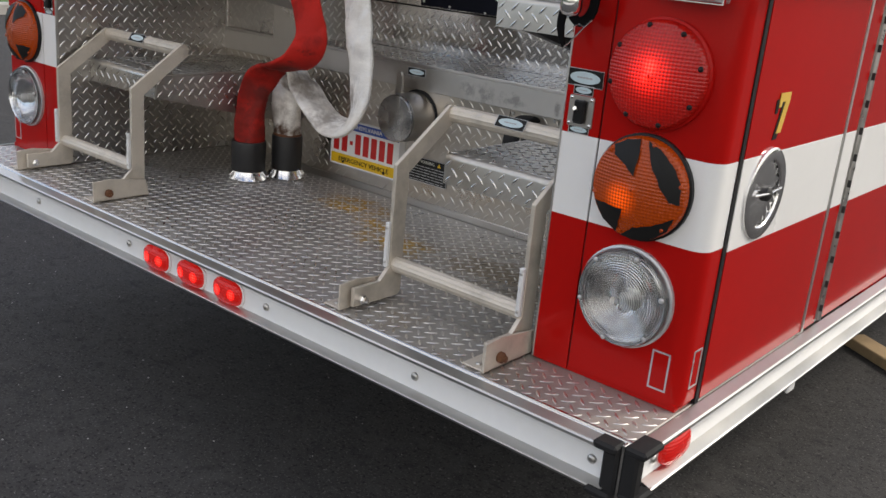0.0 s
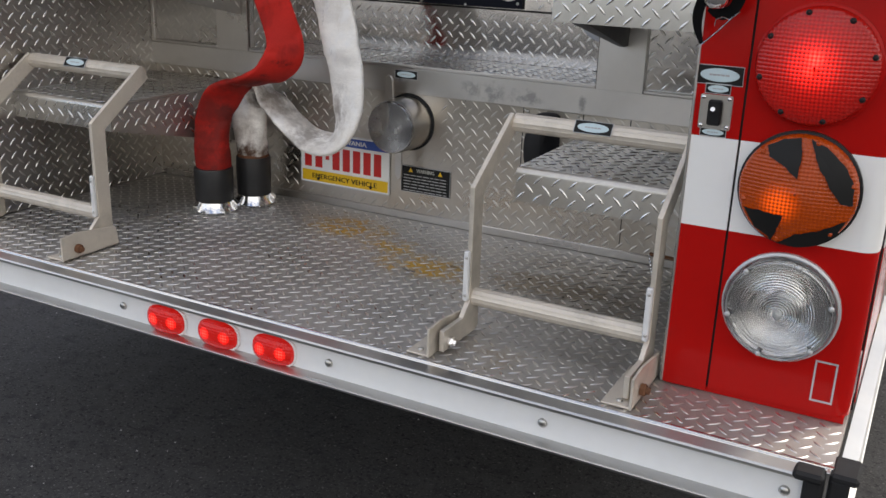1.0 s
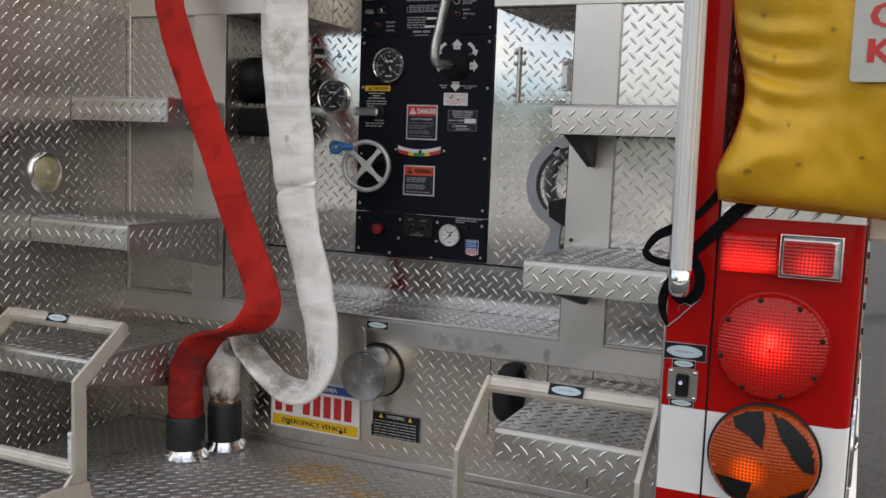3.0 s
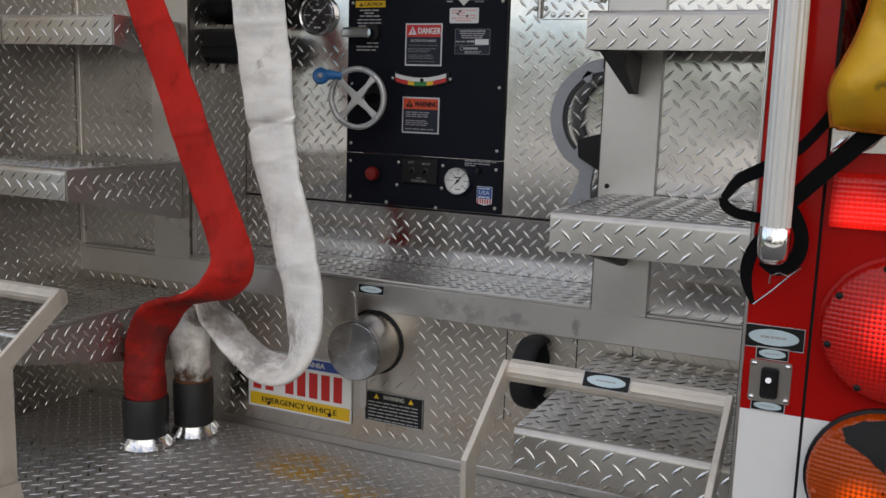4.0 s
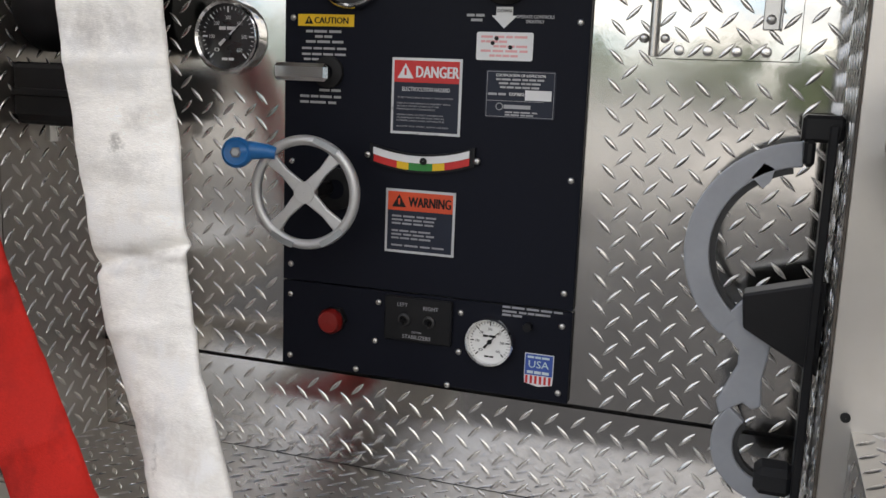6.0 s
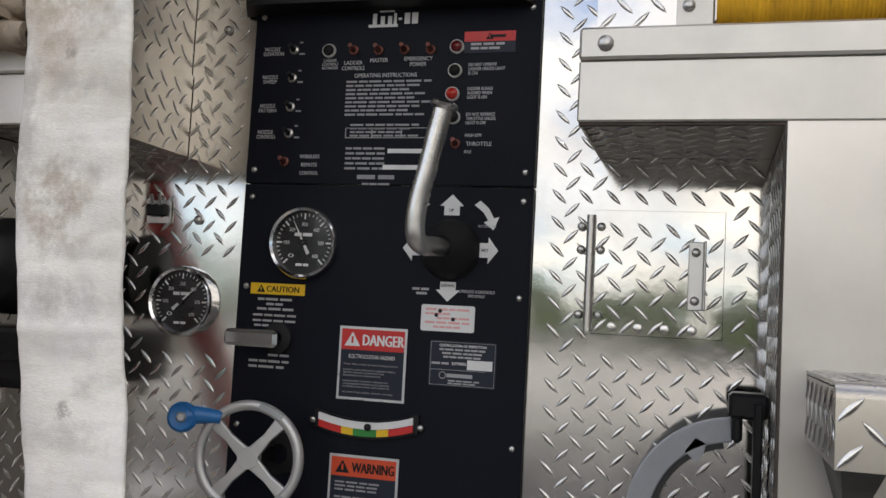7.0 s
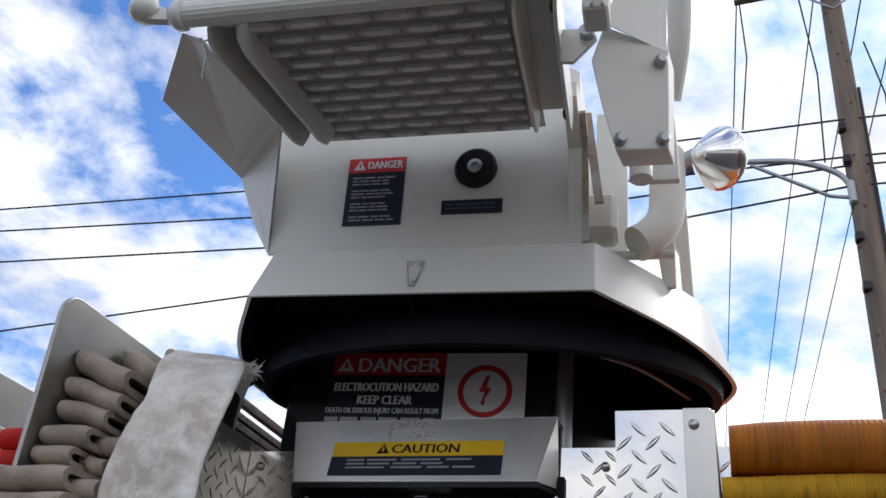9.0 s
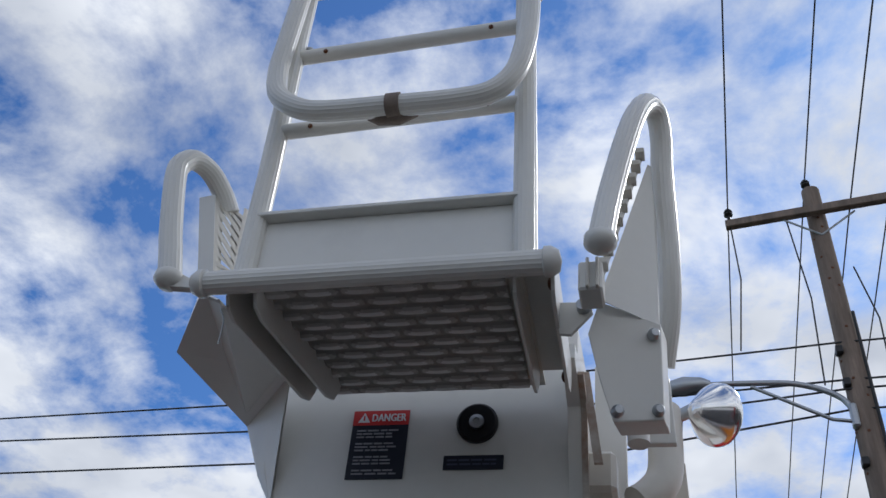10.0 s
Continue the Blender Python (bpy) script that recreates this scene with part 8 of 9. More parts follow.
part("bubble", Geo().lathe([(0.005, 0), (0.005, 0.003), (0.0003, 0.004)], axis_frame((0.012, PY - 0.009, 1.448), (0, -1, 0)), 12), INK_BLACK, lv)
for u in (-0.072, 0.086):
    part("end_screw", bolt_head(Geo(), (u, PY - 0.004, 1.452), (0, -1, 0), 0.005, 0.004, 8), BOLT, lv, "", 40)

# red push knob and stabiliser switches
kn = thing("push_knob", (-0.12, PY, 1.212), "red mushroom push knob", "knob")
m = axis_frame((-0.118, PY, 1.212), (0, -1, 0))
part("nut", Geo().lathe([(0.019, 0), (0.019, 0.010), (0.012, 0.012)], m, 6), BLACK_METAL, kn, "", 30)
part("button", Geo().lathe([(0.012, 0.010), (0.014, 0.012), (0.0185, 0.016), (0.0185, 0.022), (0.015, 0.028), (0.0003, 0.030)], m, 24), RED_KNOB, kn, "", 50)
bx = thing("switch_box", (0.01, PY, 1.225), "raised black stabilizer switch plate", "switch box")
part("plate", Geo().box(-0.040, 0.060, PY - 0.008, PY, 1.193, 1.257, 0.002), BLACK_METAL, bx)
words_on(bx, [("LEFT", -0.012, 1.246, 0.0055), ("RIGHT", 0.030, 1.244, 0.0055), ("STABILIZERS", 0.010, 1.201, 0.0055, 0.042), ("DOWN", 0.010, 1.208, 0.003)], FINE_PRINT, "print", axis_frame((0, PY - 0.0082, 0), (0, -1, 0)))
for u in (-0.009, 0.028):
    m = axis_frame((u, PY - 0.008, 1.225), (0, -1, 0))
    part("switch_nut", Geo().lathe([(0.009, 0), (0.009, 0.003), (0.006, 0.004), (0.005, 0.002)], m, 16), GASKET, bx, "", 40)
    part("switch_bat", Geo().tube([tuple(m @ Vector(p)) for p in ((0, 0, 0.002), (0, -0.002, 0.010), (0, -0.003, 0.016))], [0.0025, 0.0035, 0.004], 8), BLACK_METAL, bx, "", 50)
lines_on(panel, [(0.130, 0.215, 1.258, 0.003, 21, 5), (0.130, 0.200, 1.252, 0.003, 22, 4), (0.130, 0.160, 1.247, 0.003, 23, 2)], FINE_PRINT)
part("mic_clip", Geo().tube([(0.168, PY, 1.235), (0.168, 0.985, 1.235)], 0.006, 10), BLACK_METAL, panel)

# hood over the panel top
hood = thing("panel_hood", (0.005, 0.96, 2.05), "angled stainless hood over the panel with a caution label", "hood")
HT, HB = 2.158, 2.048  # top and bottom of the sloping face
top_l, top_r = Vector((-0.225, 0.985, HT)), Vector((0.217, 0.985, HT))
bot_l, bot_r = Vector((-0.196, 0.950, HB)), Vector((0.192, 0.950, HB))
wall_l, wall_r = Vector((-0.224, 1.003, HB + 0.002)), Vector((0.217, 1.003, HB + 0.002))
def sheet(quad, off):
    off = Vector(off)
    k = len(quad)
    g = Geo()
    return g.add(list(quad) + [p + off for p in quad], [tuple(range(k)), tuple(range(2 * k - 1, k - 1, -1))] + [(i, k + i, k + (i + 1) % k, (i + 1) % k) for i in range(k)])
part("hood_face", sheet([bot_l, bot_r, top_r, top_l], (0, 0.003, -0.001)), HOOD, hood, "brushed sloping face", bevel=0.0008)
part("hood_end", sheet([bot_r, wall_r, top_r], (-0.002, 0, 0)), HOOD, hood, "folded bright end")
part("hood_end", sheet([wall_l, bot_l, top_l], (0.002, 0, 0)), HOOD, hood, "folded bright end")
part("hood_top", sheet([top_l, top_r, Vector((0.217, 1.036, HT + 0.002)), Vector((-0.225, 1.036, HT + 0.002))], (0, 0, -0.002)), HOOD, hood)
part("hood_lip", sheet([bot_l + Vector((-0.004, 0.002, -0.001)), bot_r + Vector((0.004, 0.002, -0.001)), wall_r + Vector((0, 0, -0.004)), wall_l + Vector((0, 0, -0.004))], (0, 0, -0.008)), BLACK_METAL, hood)
up = (top_l - Vector((top_l.x, bot_l.y, HB))).normalized()
nn = Vector((1, 0, 0)).cross(up)
HM = axis_frame((0.0, 0.9628, 2.09), nn, up)
sign_sheet("hood_caution_label", HM, -0.1425, 0.138, -0.0336, 0.0278, "wide yellow and black caution label on the hood", "CAUTION", SIGN_YELLOW, 0.027, SIGN_NAVY, None, 4, 8, INK_BLACK, text_h=0.0165)
mix_over(HOOD, (0.30, 0.28, 0.26), blot([(-0.02, 0.984, 2.150, 0.055, 0.1, 0.016), (-0.052, 0.98, 2.140, 0.008, 0.1, 0.03), (0.0, 0.98, 2.128, 0.05, 0.1, 0.014)], 190, 1.7, 0.7), 0.7)

# hatch with hinge and pull
hatch = thing("access_hatch", (0.395, BACK, 1.67), "small tread plate access hatch with hinge and pull strip", "hatch")
tread_panel("hatch_leaf", (0.309, BACK - 0.003, 1.594), (1, 0, 0), (0, 0, 1), 0.166, 0.163, TREAD, hatch, 0.004)
part("hatch_shadow", Geo().box(0.3085, 0.4757, BACK - 0.0005, BACK + 0.001, 1.5932, 1.7576, 0), DARK_GAP, hatch)
g = Geo()
part("hinge_pin", Geo().tube([(0.305, BACK - 0.007, 1.596), (0.305, BACK - 0.007, 1.750)], 0.006, 12), STEEL, hatch, "long hinge", 40)
for z in (1.735, 1.704, 1.618):
    for dx in (-0.013, 0.013):
        part("hinge_screw", bolt_head(Geo(), (0.305 + dx, BACK - 0.002, z), (0, -1, 0), 0.006, 0.005, 10), BOLT, hatch, "", 40)
for x in (0.336, 0.370, 0.404, 0.438):
    part("leaf_rivet", bolt_head(Geo(), (x, BACK - 0.003, 1.604), (0, -1, 0), 0.0065, 0.002, 12), LUG, hatch, "", 60)
part("pull_strip", Geo().box(0.431, 0.450, BACK - 0.009, BACK - 0.003, 1.630, 1.718, 0.001), ALU, hatch, "aluminium pull strip")
part("pull_lip", Geo().box(0.450, 0.453, BACK - 0.026, BACK - 0.003, 1.630, 1.718, 0.001), ALU, hatch)
for z in (1.642, 1.704):
    part("pull_screw", bolt_head(Geo(), (0.440, BACK - 0.009, z), (0, -1, 0), 0.006, 0.005, 10), BOLT, hatch, "", 40)

# spanner in its black holder
sp = thing("hydrant_spanner", (0.44, 0.93, 1.3), "grey steel spanner wrench hung in a black holder", "spanner")
def ring_band(cx, cz, ro, ri, a0, a1, n=22):
    return [(cx + ro * math.cos(radians(a0 + (a1 - a0) * k / n)), cz + ro * math.sin(radians(a0 + (a1 - a0) * k / n))) for k in range(n + 1)] + [(cx + ri * math.cos(radians(a1 - (a1 - a0) * k / n)), cz + ri * math.sin(radians(a1 - (a1 - a0) * k / n))) for k in range(n + 1)]
SPAN = material("grey_spanner_paint", (0.30, 0.31, 0.33), 0.42, 0.2, 0.08, 20, 150)
part("upper_jaw", Geo().prism(ring_band(0.497, 1.375, 0.130, 0.101, 94, 232, 28), "y", 0.925, 0.937), SPAN, sp, "", bevel=0.002)
# separate dark bands along the inner edge of both jaws
part("jaw_inner_edge", Geo().prism(ring_band(0.497, 1.375, 0.1008, 0.094, 100, 228, 28), "y", 0.929, 0.941), GASKET, sp, "dark inner edge")
part("jaw_inner_edge", Geo().prism(ring_band(0.486, 1.140, 0.0428, 0.037, 142, 280, 24), "y", 0.929, 0.941), GASKET, sp, "dark inner edge")
part("jaw_tooth", Geo().prism([(0.436, 1.461), (0.449, 1.449), (0.457, 1.457), (0.460, 1.472), (0.448, 1.478)], "y", 0.925, 0.937), SPAN, sp)
part("shank", Geo().prism([(0.410, 1.282), (0.440, 1.318), (0.476, 1.270), (0.469, 1.223), (0.471, 1.190), (0.461, 1.185), (0.450, 1.192), (0.424, 1.175), (0.419, 1.190), (0.430, 1.214), (0.440, 1.236), (0.440, 1.256)], "y", 0.9252, 0.9368), SPAN, sp, "", bevel=0.002)
part("lower_jaw", Geo().prism(ring_band(0.486, 1.140, 0.069, 0.043, 138, 285, 24), "y", 0.925, 0.937), SPAN, sp, "", bevel=0.002)
part("holder", Geo().prism([(0.438, 1.328), (0.527, 1.352), (0.527, 1.240), (0.442, 1.288)], "y", 0.905, 0.945), BLACK_METAL, sp, "black holder", bevel=0.003)
part("holder_bar", Geo().box(0.512, 0.522, 0.90, 0.935, 1.06, 1.525, 0.002), BLACK_METAL, sp)
part("upper_clip", Geo().box(0.484, 0.528, 0.905, 0.950, 1.505, 1.535, 0.004), BLACK_METAL, sp)
part("clip_finger", Geo().box(0.488, 0.500, 0.902, 0.952, 1.478, 1.508, 0.004), BLACK_METAL, sp)
part("lower_clip", Geo().box(0.470, 0.515, 0.905, 0.950, 1.088, 1.122, 0.008), RUBBER, sp)
part("hole_plug", Geo().lathe([(0.005, 0), (0.005, 0.003), (0.0003, 0.004)], axis_frame((0.548, FRAME, 1.242), (0, -1, 0)), 10), DARK_GAP, sp)

# dark valve body in the left of the recess
va = thing("valve_motor", (-0.50, 0.9, 1.6), "black cylindrical valve actuator in the recess corner", "valve actuator")
part("cylinder", Geo().lathe([(0.0005, 0), (0.064, 0.0), (0.070, 0.006), (0.070, 0.045), (0.066, 0.050), (0.066, 0.095), (0.070, 0.100), (0.070, 0.112), (0.02, 0.118)], axis_frame((-0.535, 0.90, 1.645), (1, 0.0, 0)), 36), BLACK_METAL, va, "", 40)
part("gear_case", Geo().prism([(0.84, 1.475), (0.96, 1.475), (0.985, 1.50), (0.985, 1.56), (0.83, 1.56), (0.83, 1.49)], "x", -0.535, -0.420), BLACK_METAL, va, "", bevel=0.008)
part("case_rib", Geo().box(-0.535, -0.418, 0.826, 0.83, 1.515, 1.525, 0.001), BLACK_METAL, va)
for x in (-0.50, -0.445):
    part("case_bolt", Geo().tube([(x, 0.87, 1.476), (x, 0.87, 1.452)], 0.010, 6), BOLT, va)
# little latch on the plate above the gauge
lt = thing("spring_latch", (-0.354, BACK, 1.742), "small steel spring latch on the tread plate", "latch")
m = axis_frame((-0.350, BACK, 1.742), (0, -1, 0))
part("latch_plate", flat(Geo(), m, -0.020, 0.020, -0.018, 0.016, 0, 0.003, 0.003), BOLT, lt)
part("latch_tongue", Geo().box(-0.016, 0.016, -0.008, 0.010, 0.003, 0.013, 0.002, m), BLACK_METAL, lt)
for s in (-1, 1):
    part("latch_finger", Geo().tube([tuple(m @ Vector(p)) for p in ((s * 0.006, 0.008, 0.010), (s * 0.007, 0.024, 0.016))], 0.003, 8), BOLT, lt)

# ---- aerial turret above the panel ----
PIVOT = Vector((0.045, 0.78, 2.28))
turret_things = []


def t_thing(name, at, label, category, group=""):
    ob = thing(name, at, label, category, group)
    turret_things.append(ob)
    return ob


ped = t_thing("turret_pedestal", (-0.04, 1.04, 1.95), "black pedestal drum carrying the turret", "pedestal")
part("front_box", Geo().box(-0.252, 0.212, 1.036, 1.5, 1.93, 2.40, 0.004), BLACK_METAL, ped)
part("drum", Geo().lathe([(0.25, 0), (0.25, 0.42)], Matrix.Translation((0.05, 1.32, 1.95)), 48), BLACK_METAL, ped, "", 40)
part("cable_boot", Geo().tube(smooth_line([(-0.350, 0.99, 2.120), (-0.345, 0.985, 2.175), (-0.336, 0.98, 2.215), (-0.300, 0.98, 2.245)], 4), 0.026, 12), RUBBER, ped, "black hose boot", 50)
part("conduit", Geo().tube([(0.231, 1.045, 1.935), (0.229, 1.045, 2.30)], 0.015, 14), GALV, ped, "grey conduit", 40)
EM = axis_frame((0, 1.030, 0), (0, -1, 0))
es = t_thing("electrocution_sign", (0.0, 1.03, 2.22), "wide danger sign with a red lightning circle", "sign", "warning signs")
part("dark_sheet", flat(Geo(), EM, -0.172, 0.030, 2.06, 2.290, 0, 0.002), SIGN_NAVY, es)
part("white_sheet", flat(Geo(), EM, 0.030, 0.168, 2.06, 2.290, 0, 0.002), WHITE, es)
part("red_band", flat(Geo(), EM, -0.172, 0.030, 2.250, 2.290, 0.002, 0.003), SIGN_RED, es)
part("heading", write(Geo(), EM, "DANGER", -0.052, 2.268, 0.026, 0.145, 0.0036, bold=0.0012), INK_WHITE, es)
part("warning_triangle", Geo().prism([(-0.164, 2.256), (-0.133, 2.256), (-0.1485, 2.281)], "z", 0.003, 0.0036, EM), INK_WHITE, es)
part("triangle_mark", flat(Geo(), EM, -0.151, -0.146, 2.262, 2.272, 0.0036, 0.004), SIGN_RED, es)
g = write(Geo(), EM, "ELECTROCUTION HAZARD", -0.072, 2.228, 0.0155, 0.184, 0.003, bold=0.0011)
write(g, EM, "KEEP CLEAR", -0.072, 2.205, 0.0155, 0.096, 0.003, bold=0.0011)
write(g, EM, "DEATH OR SERIOUS INJURY CAN RESULT FROM", -0.076, 2.186, 0.0095, 0.198, 0.003, bold=0.0003)
part("print", g, INK_WHITE, es)
g = Geo()
for k in range(3):
    bars(g, EM, -0.175, 0.022, 2.170 - 0.014 * k, 0.008, 0.003, k + 3, 6)
part("small_print", g, INK_GREY, es)
part("red_ring", Geo().lathe([(0.037, 0.002), (0.037, 0.0032), (0.046, 0.0032), (0.046, 0.002)], axis_frame((0.100, 1.030, 2.222), (0, -1, 0)), 48), SIGN_RED, es)
bolt = [(0.100, 2.263), (0.108, 2.264), (0.101, 2.236), (0.112, 2.236), (0.097, 2.208), (0.101, 2.210), (0.097, 2.196), (0.090, 2.208), (0.094, 2.208), (0.099, 2.228), (0.087, 2.228)]
part("lightning", Geo().prism([(0.100 + (x - 0.099) * 0.8, 2.222 + (z - 2.230) * 0.8) for x, z in bolt], "z", 0.002, 0.0032, EM), SIGN_RED, es)

shroud = t_thing("turret_shroud", (0.045, 0.78, 2.28), "white folded sheet turret shroud with a black underside", "turret")
plan = [(-0.222, 0.760), (0.306, 0.760), (0.408, 0.866), (0.472, 0.960), (0.502, 1.045), (0.485, 1.125), (0.425, 1.220), (0.310, 1.310), (-0.120, 1.310), (-0.225, 1.250), (-0.298, 1.170), (-0.327, 1.080), (-0.324, 0.995), (-0.292, 0.885)]
cx, cy = 0.045, 1.05
rim = [(cx + (x - cx) * 0.925, cy + (y - cy) * 0.925) for x, y in plan]
rim[1:7] = [(0.300, 0.780), (0.390, 0.896), (0.446, 0.980), (0.470, 1.050), (0.455, 1.120), (0.400, 1.200)]
plan[1] = (0.303, 0.760)
plan = [plan[0]] + smooth_line(plan[1:] + plan[:1], 4)[:-1]
rim = [rim[0]] + smooth_line(rim[1:] + rim[:1], 4)[:-1]
def inset(k):
    return [(cx + (x - cx) * k, cy + (y - cy) * k) for x, y in plan]
g = Geo()
n = len(plan)
outer, inner, upper = inset(1.0), inset(0.985), rim
def drop(x, y):
    return 2.272 - 0.034 * min(1.0, max(0.0, (y - 0.76) / 0.25))
g.v += [(x, y, drop(x, y)) for x, y in outer] + [(x, y, 2.358) for x, y in upper] + [(cx + (x - cx) * 0.99, cy + (y - cy) * 0.99, 2.357) for x, y in upper] + [(x, y, drop(x, y)) for x, y in inner]
for a in range(3):
    g.f += [(a * n + i, a * n + (i + 1) % n, (a + 1) * n + (i + 1) % n, (a + 1) * n + i) for i in range(n)]
g.f += [(3 * n + i, 3 * n + (i + 1) % n, (i + 1) % n, i) for i in range(n)]
part("skirt", g, TURRET, shroud, "white skirt band", 28)
g = Geo()
g.v += [(cx + (x - cx) * 0.992, cy + (y - cy) * 0.992, 2.352) for x, y in rim]
g.f.append(tuple(range(n)))
part("skirt_top", g, TURRET, shroud)
g = Geo()
g.v += [(x, y, drop(x, y) + 0.001) for x, y in inset(0.984)] + [(x, y, 2.325) for x, y in inset(0.86)] + [(x, y, 2.345) for x, y in inset(0.66)]
for a in range(2):
    g.f += [(a * n + i, a * n + (i + 1) % n, (a + 1) * n + (i + 1) % n, (a + 1) * n + i) for i in range(n)]
g.f.append(tuple(range(2 * n, 3 * n)))
part("black_underside", g, BLACK, shroud, "black underside")
part("bearing_ring", Geo().lathe([(0.360, 2.300), (0.394, 2.245), (0.390, 2.218), (0.375, 2.215), (0.355, 2.300)], Matrix.Translation((0.090, 1.06, 0)) @ Matrix.Diagonal((1, 0.62, 1, 1)), 64), BLACK, shroud, "black bearing rim", 30)
part("bright_trim", Geo().tube(smooth_line([(0.255, 0.912, 2.250), (0.352, 1.0, 2.250), (0.430, 1.12, 2.245)], 5), 0.003, 6), FINE_PRINT, shroud, "worn grey edge", 40)
tp = [(0.027, 0.790, 2.272), (-0.001, 0.900, 2.266), (0.034, 0.900, 2.264)]
part("gusset", Geo().add(tp + [(x, y, z + 0.004) for x, y, z in tp], [(0, 1, 2), (5, 4, 3), (0, 3, 4, 1), (1, 4, 5, 2), (2, 5, 3, 0)]), GASKET, shroud, "small triangular plate")
# front plate and flared side wing
fp = [(-0.216, 2.358), (0.290, 2.358), (0.278, 2.545), (0.245, 2.600), (-0.215, 2.600), (-0.262, 2.520), (-0.238, 2.420)]
g = Geo()
k = len(fp)
def lean(z):
    return 0.784 - 0.0775 * (z - 2.358)
g.v += [(x, lean(z), z) for x, z in fp] + [(x, lean(z) + 0.006, z) for x, z in fp]
g.f += [tuple(range(k)), tuple(range(k, 2 * k))[::-1]] + [(i, (i + 1) % k, k + (i + 1) % k, k + i) for i in range(k)]
part("front_plate", g, TURRET, shroud, "grey-white front plate")
g = Geo()
wing = [(-0.216, 0.784, 2.358), (-0.258, 0.800, 2.420), (-0.302, 0.800, 2.517), (-0.365, 0.620, 2.550), (-0.275, 0.500, 2.572), (-0.224, 0.470, 2.530), (-0.195, 0.700, 2.550)]
g.add(wing + [(x, y + 0.006, z + 0.006) for x, y, z in wing], [(0, 1, 2, 6), (2, 3, 4, 5, 6), (13, 9, 8, 7), (13, 12, 11, 10, 9), (0, 7, 8, 1), (1, 8, 9, 2), (2, 9, 10, 3), (3, 10, 11, 4), (4, 11, 12, 5)])
part("side_wing", g, TURRET, shroud, "flared side wing")
g = Geo().add([(-0.365, 0.622, 2.552), (-0.275, 0.500, 2.574), (-0.262, 0.480, 2.640), (-0.30, 0.54, 2.66)], [(0, 1, 2, 3)])
part("wing_upper", g, TURRET, shroud)
part("wing_bolt", bolt_head(Geo(), (-0.335, 0.60, 2.566), (-0.1, -0.4, -0.9), 0.008, 0.006), RUST, shroud, "", 40)
# boom flank behind, seen on the right
g = Geo().prism([(0.784, 2.358), (0.74, 2.50), (0.66, 2.535), (0.66, 2.56), (1.9, 2.72), (1.9, 2.358)], "x", 0.262, 0.282)
part("flank_plate", g, TURRET, shroud, "white flank plate")
part("flank_edge", Geo().prism([(0.776, 2.36), (0.742, 2.50), (0.690, 2.525), (0.690, 2.530), (0.748, 2.51), (0.784, 2.36)], "x", 0.2825, 0.292), STAINED_EDGE, shroud, "rust-streaked edge")
part("corner_fill", Geo().prism([(0.290, 2.358), (0.278, 2.545), (0.262, 2.545), (0.262, 2.358)], "y", 0.790, 0.80), TURRET, shroud)
part("boom_body", Geo().box(-0.17, 0.26, 0.86, 2.6, 2.36, 2.78, 0.02), TURRET, shroud, "white boom body")

def turret_sign(*args, **kw):
    s = sign_sheet(*args, **kw)
    turret_things.append(s)
    return s
TM = axis_frame((0, 0.7742, 2.473), (0, -1, -0.0775), (0, -0.0775, 1))
turret_sign("danger_sign", TM, -0.096, 0.000, -0.072, 0.0485, "danger sign with a red heading on the turret plate", "DANGER", SIGN_RED, 0.026, SIGN_NAVY, None, 14, 21)
spk = t_thing("horn_disc", (0.115, 0.776, 2.493), "round black horn disc with a pale hub", "horn")
m = TM @ Matrix.Translation((0.115, 0.020, 0.0))
part("disc", Geo().lathe([(0.034, 0), (0.034, 0.006), (0.030, 0.010), (0.014, 0.008), (0.012, 0.008)], m, 36), BLACK_METAL, spk, "", 40)
part("hub", Geo().lathe([(0.012, 0.006), (0.012, 0.012), (0.006, 0.013), (0.0055, 0.010), (0.0003, 0.010)], m, 20), GALV, spk, "", 40)
lab = t_thing("data_label", (0.112, 0.777, 2.432), "narrow black data label", "label")
part("sheet", flat(Geo(), TM, 0.064, 0.160, -0.058, -0.034, 0, 0.0012), SIGN_NAVY, lab)
g = Geo()
bars(g, TM, 0.070, 0.152, -0.042, 0.0028, 0.0016, 5, 4)
bars(g, TM, 0.070, 0.150, -0.049, 0.0028, 0.0016, 6, 5)
part("print", g, INK_DIM, lab)
hk = t_thing("hook_plate", (0.035, 0.778, 2.30), "small triangular steel hook plate", "hook plate")
SM = axis_frame((0, 0.7592, 2.272), (0, -1, 0.25), (0, 0.25, 1))
hook = [(0.022, 0.060), (0.048, 0.060), (0.040, 0.012), (0.032, 0.012)]
part("plate", Geo().prism(hook, "z", 0, 0.002, SM), TURRET_OLD, hk)
part("edge", Geo().tube([tuple(SM @ Vector((u, v, 0.002))) for u, v in hook], 0.0012, 5, closed=True), GALV, hk)
for u, v in ((0.028, 0.054), (0.042, 0.054), (0.036, 0.020)):
    part("plate_bolt", bolt_head(Geo(), SM @ Vector((u, v, 0.002)), (0, -1, 0), 0.004, 0.003, 8), BOLT, hk, "", 40)

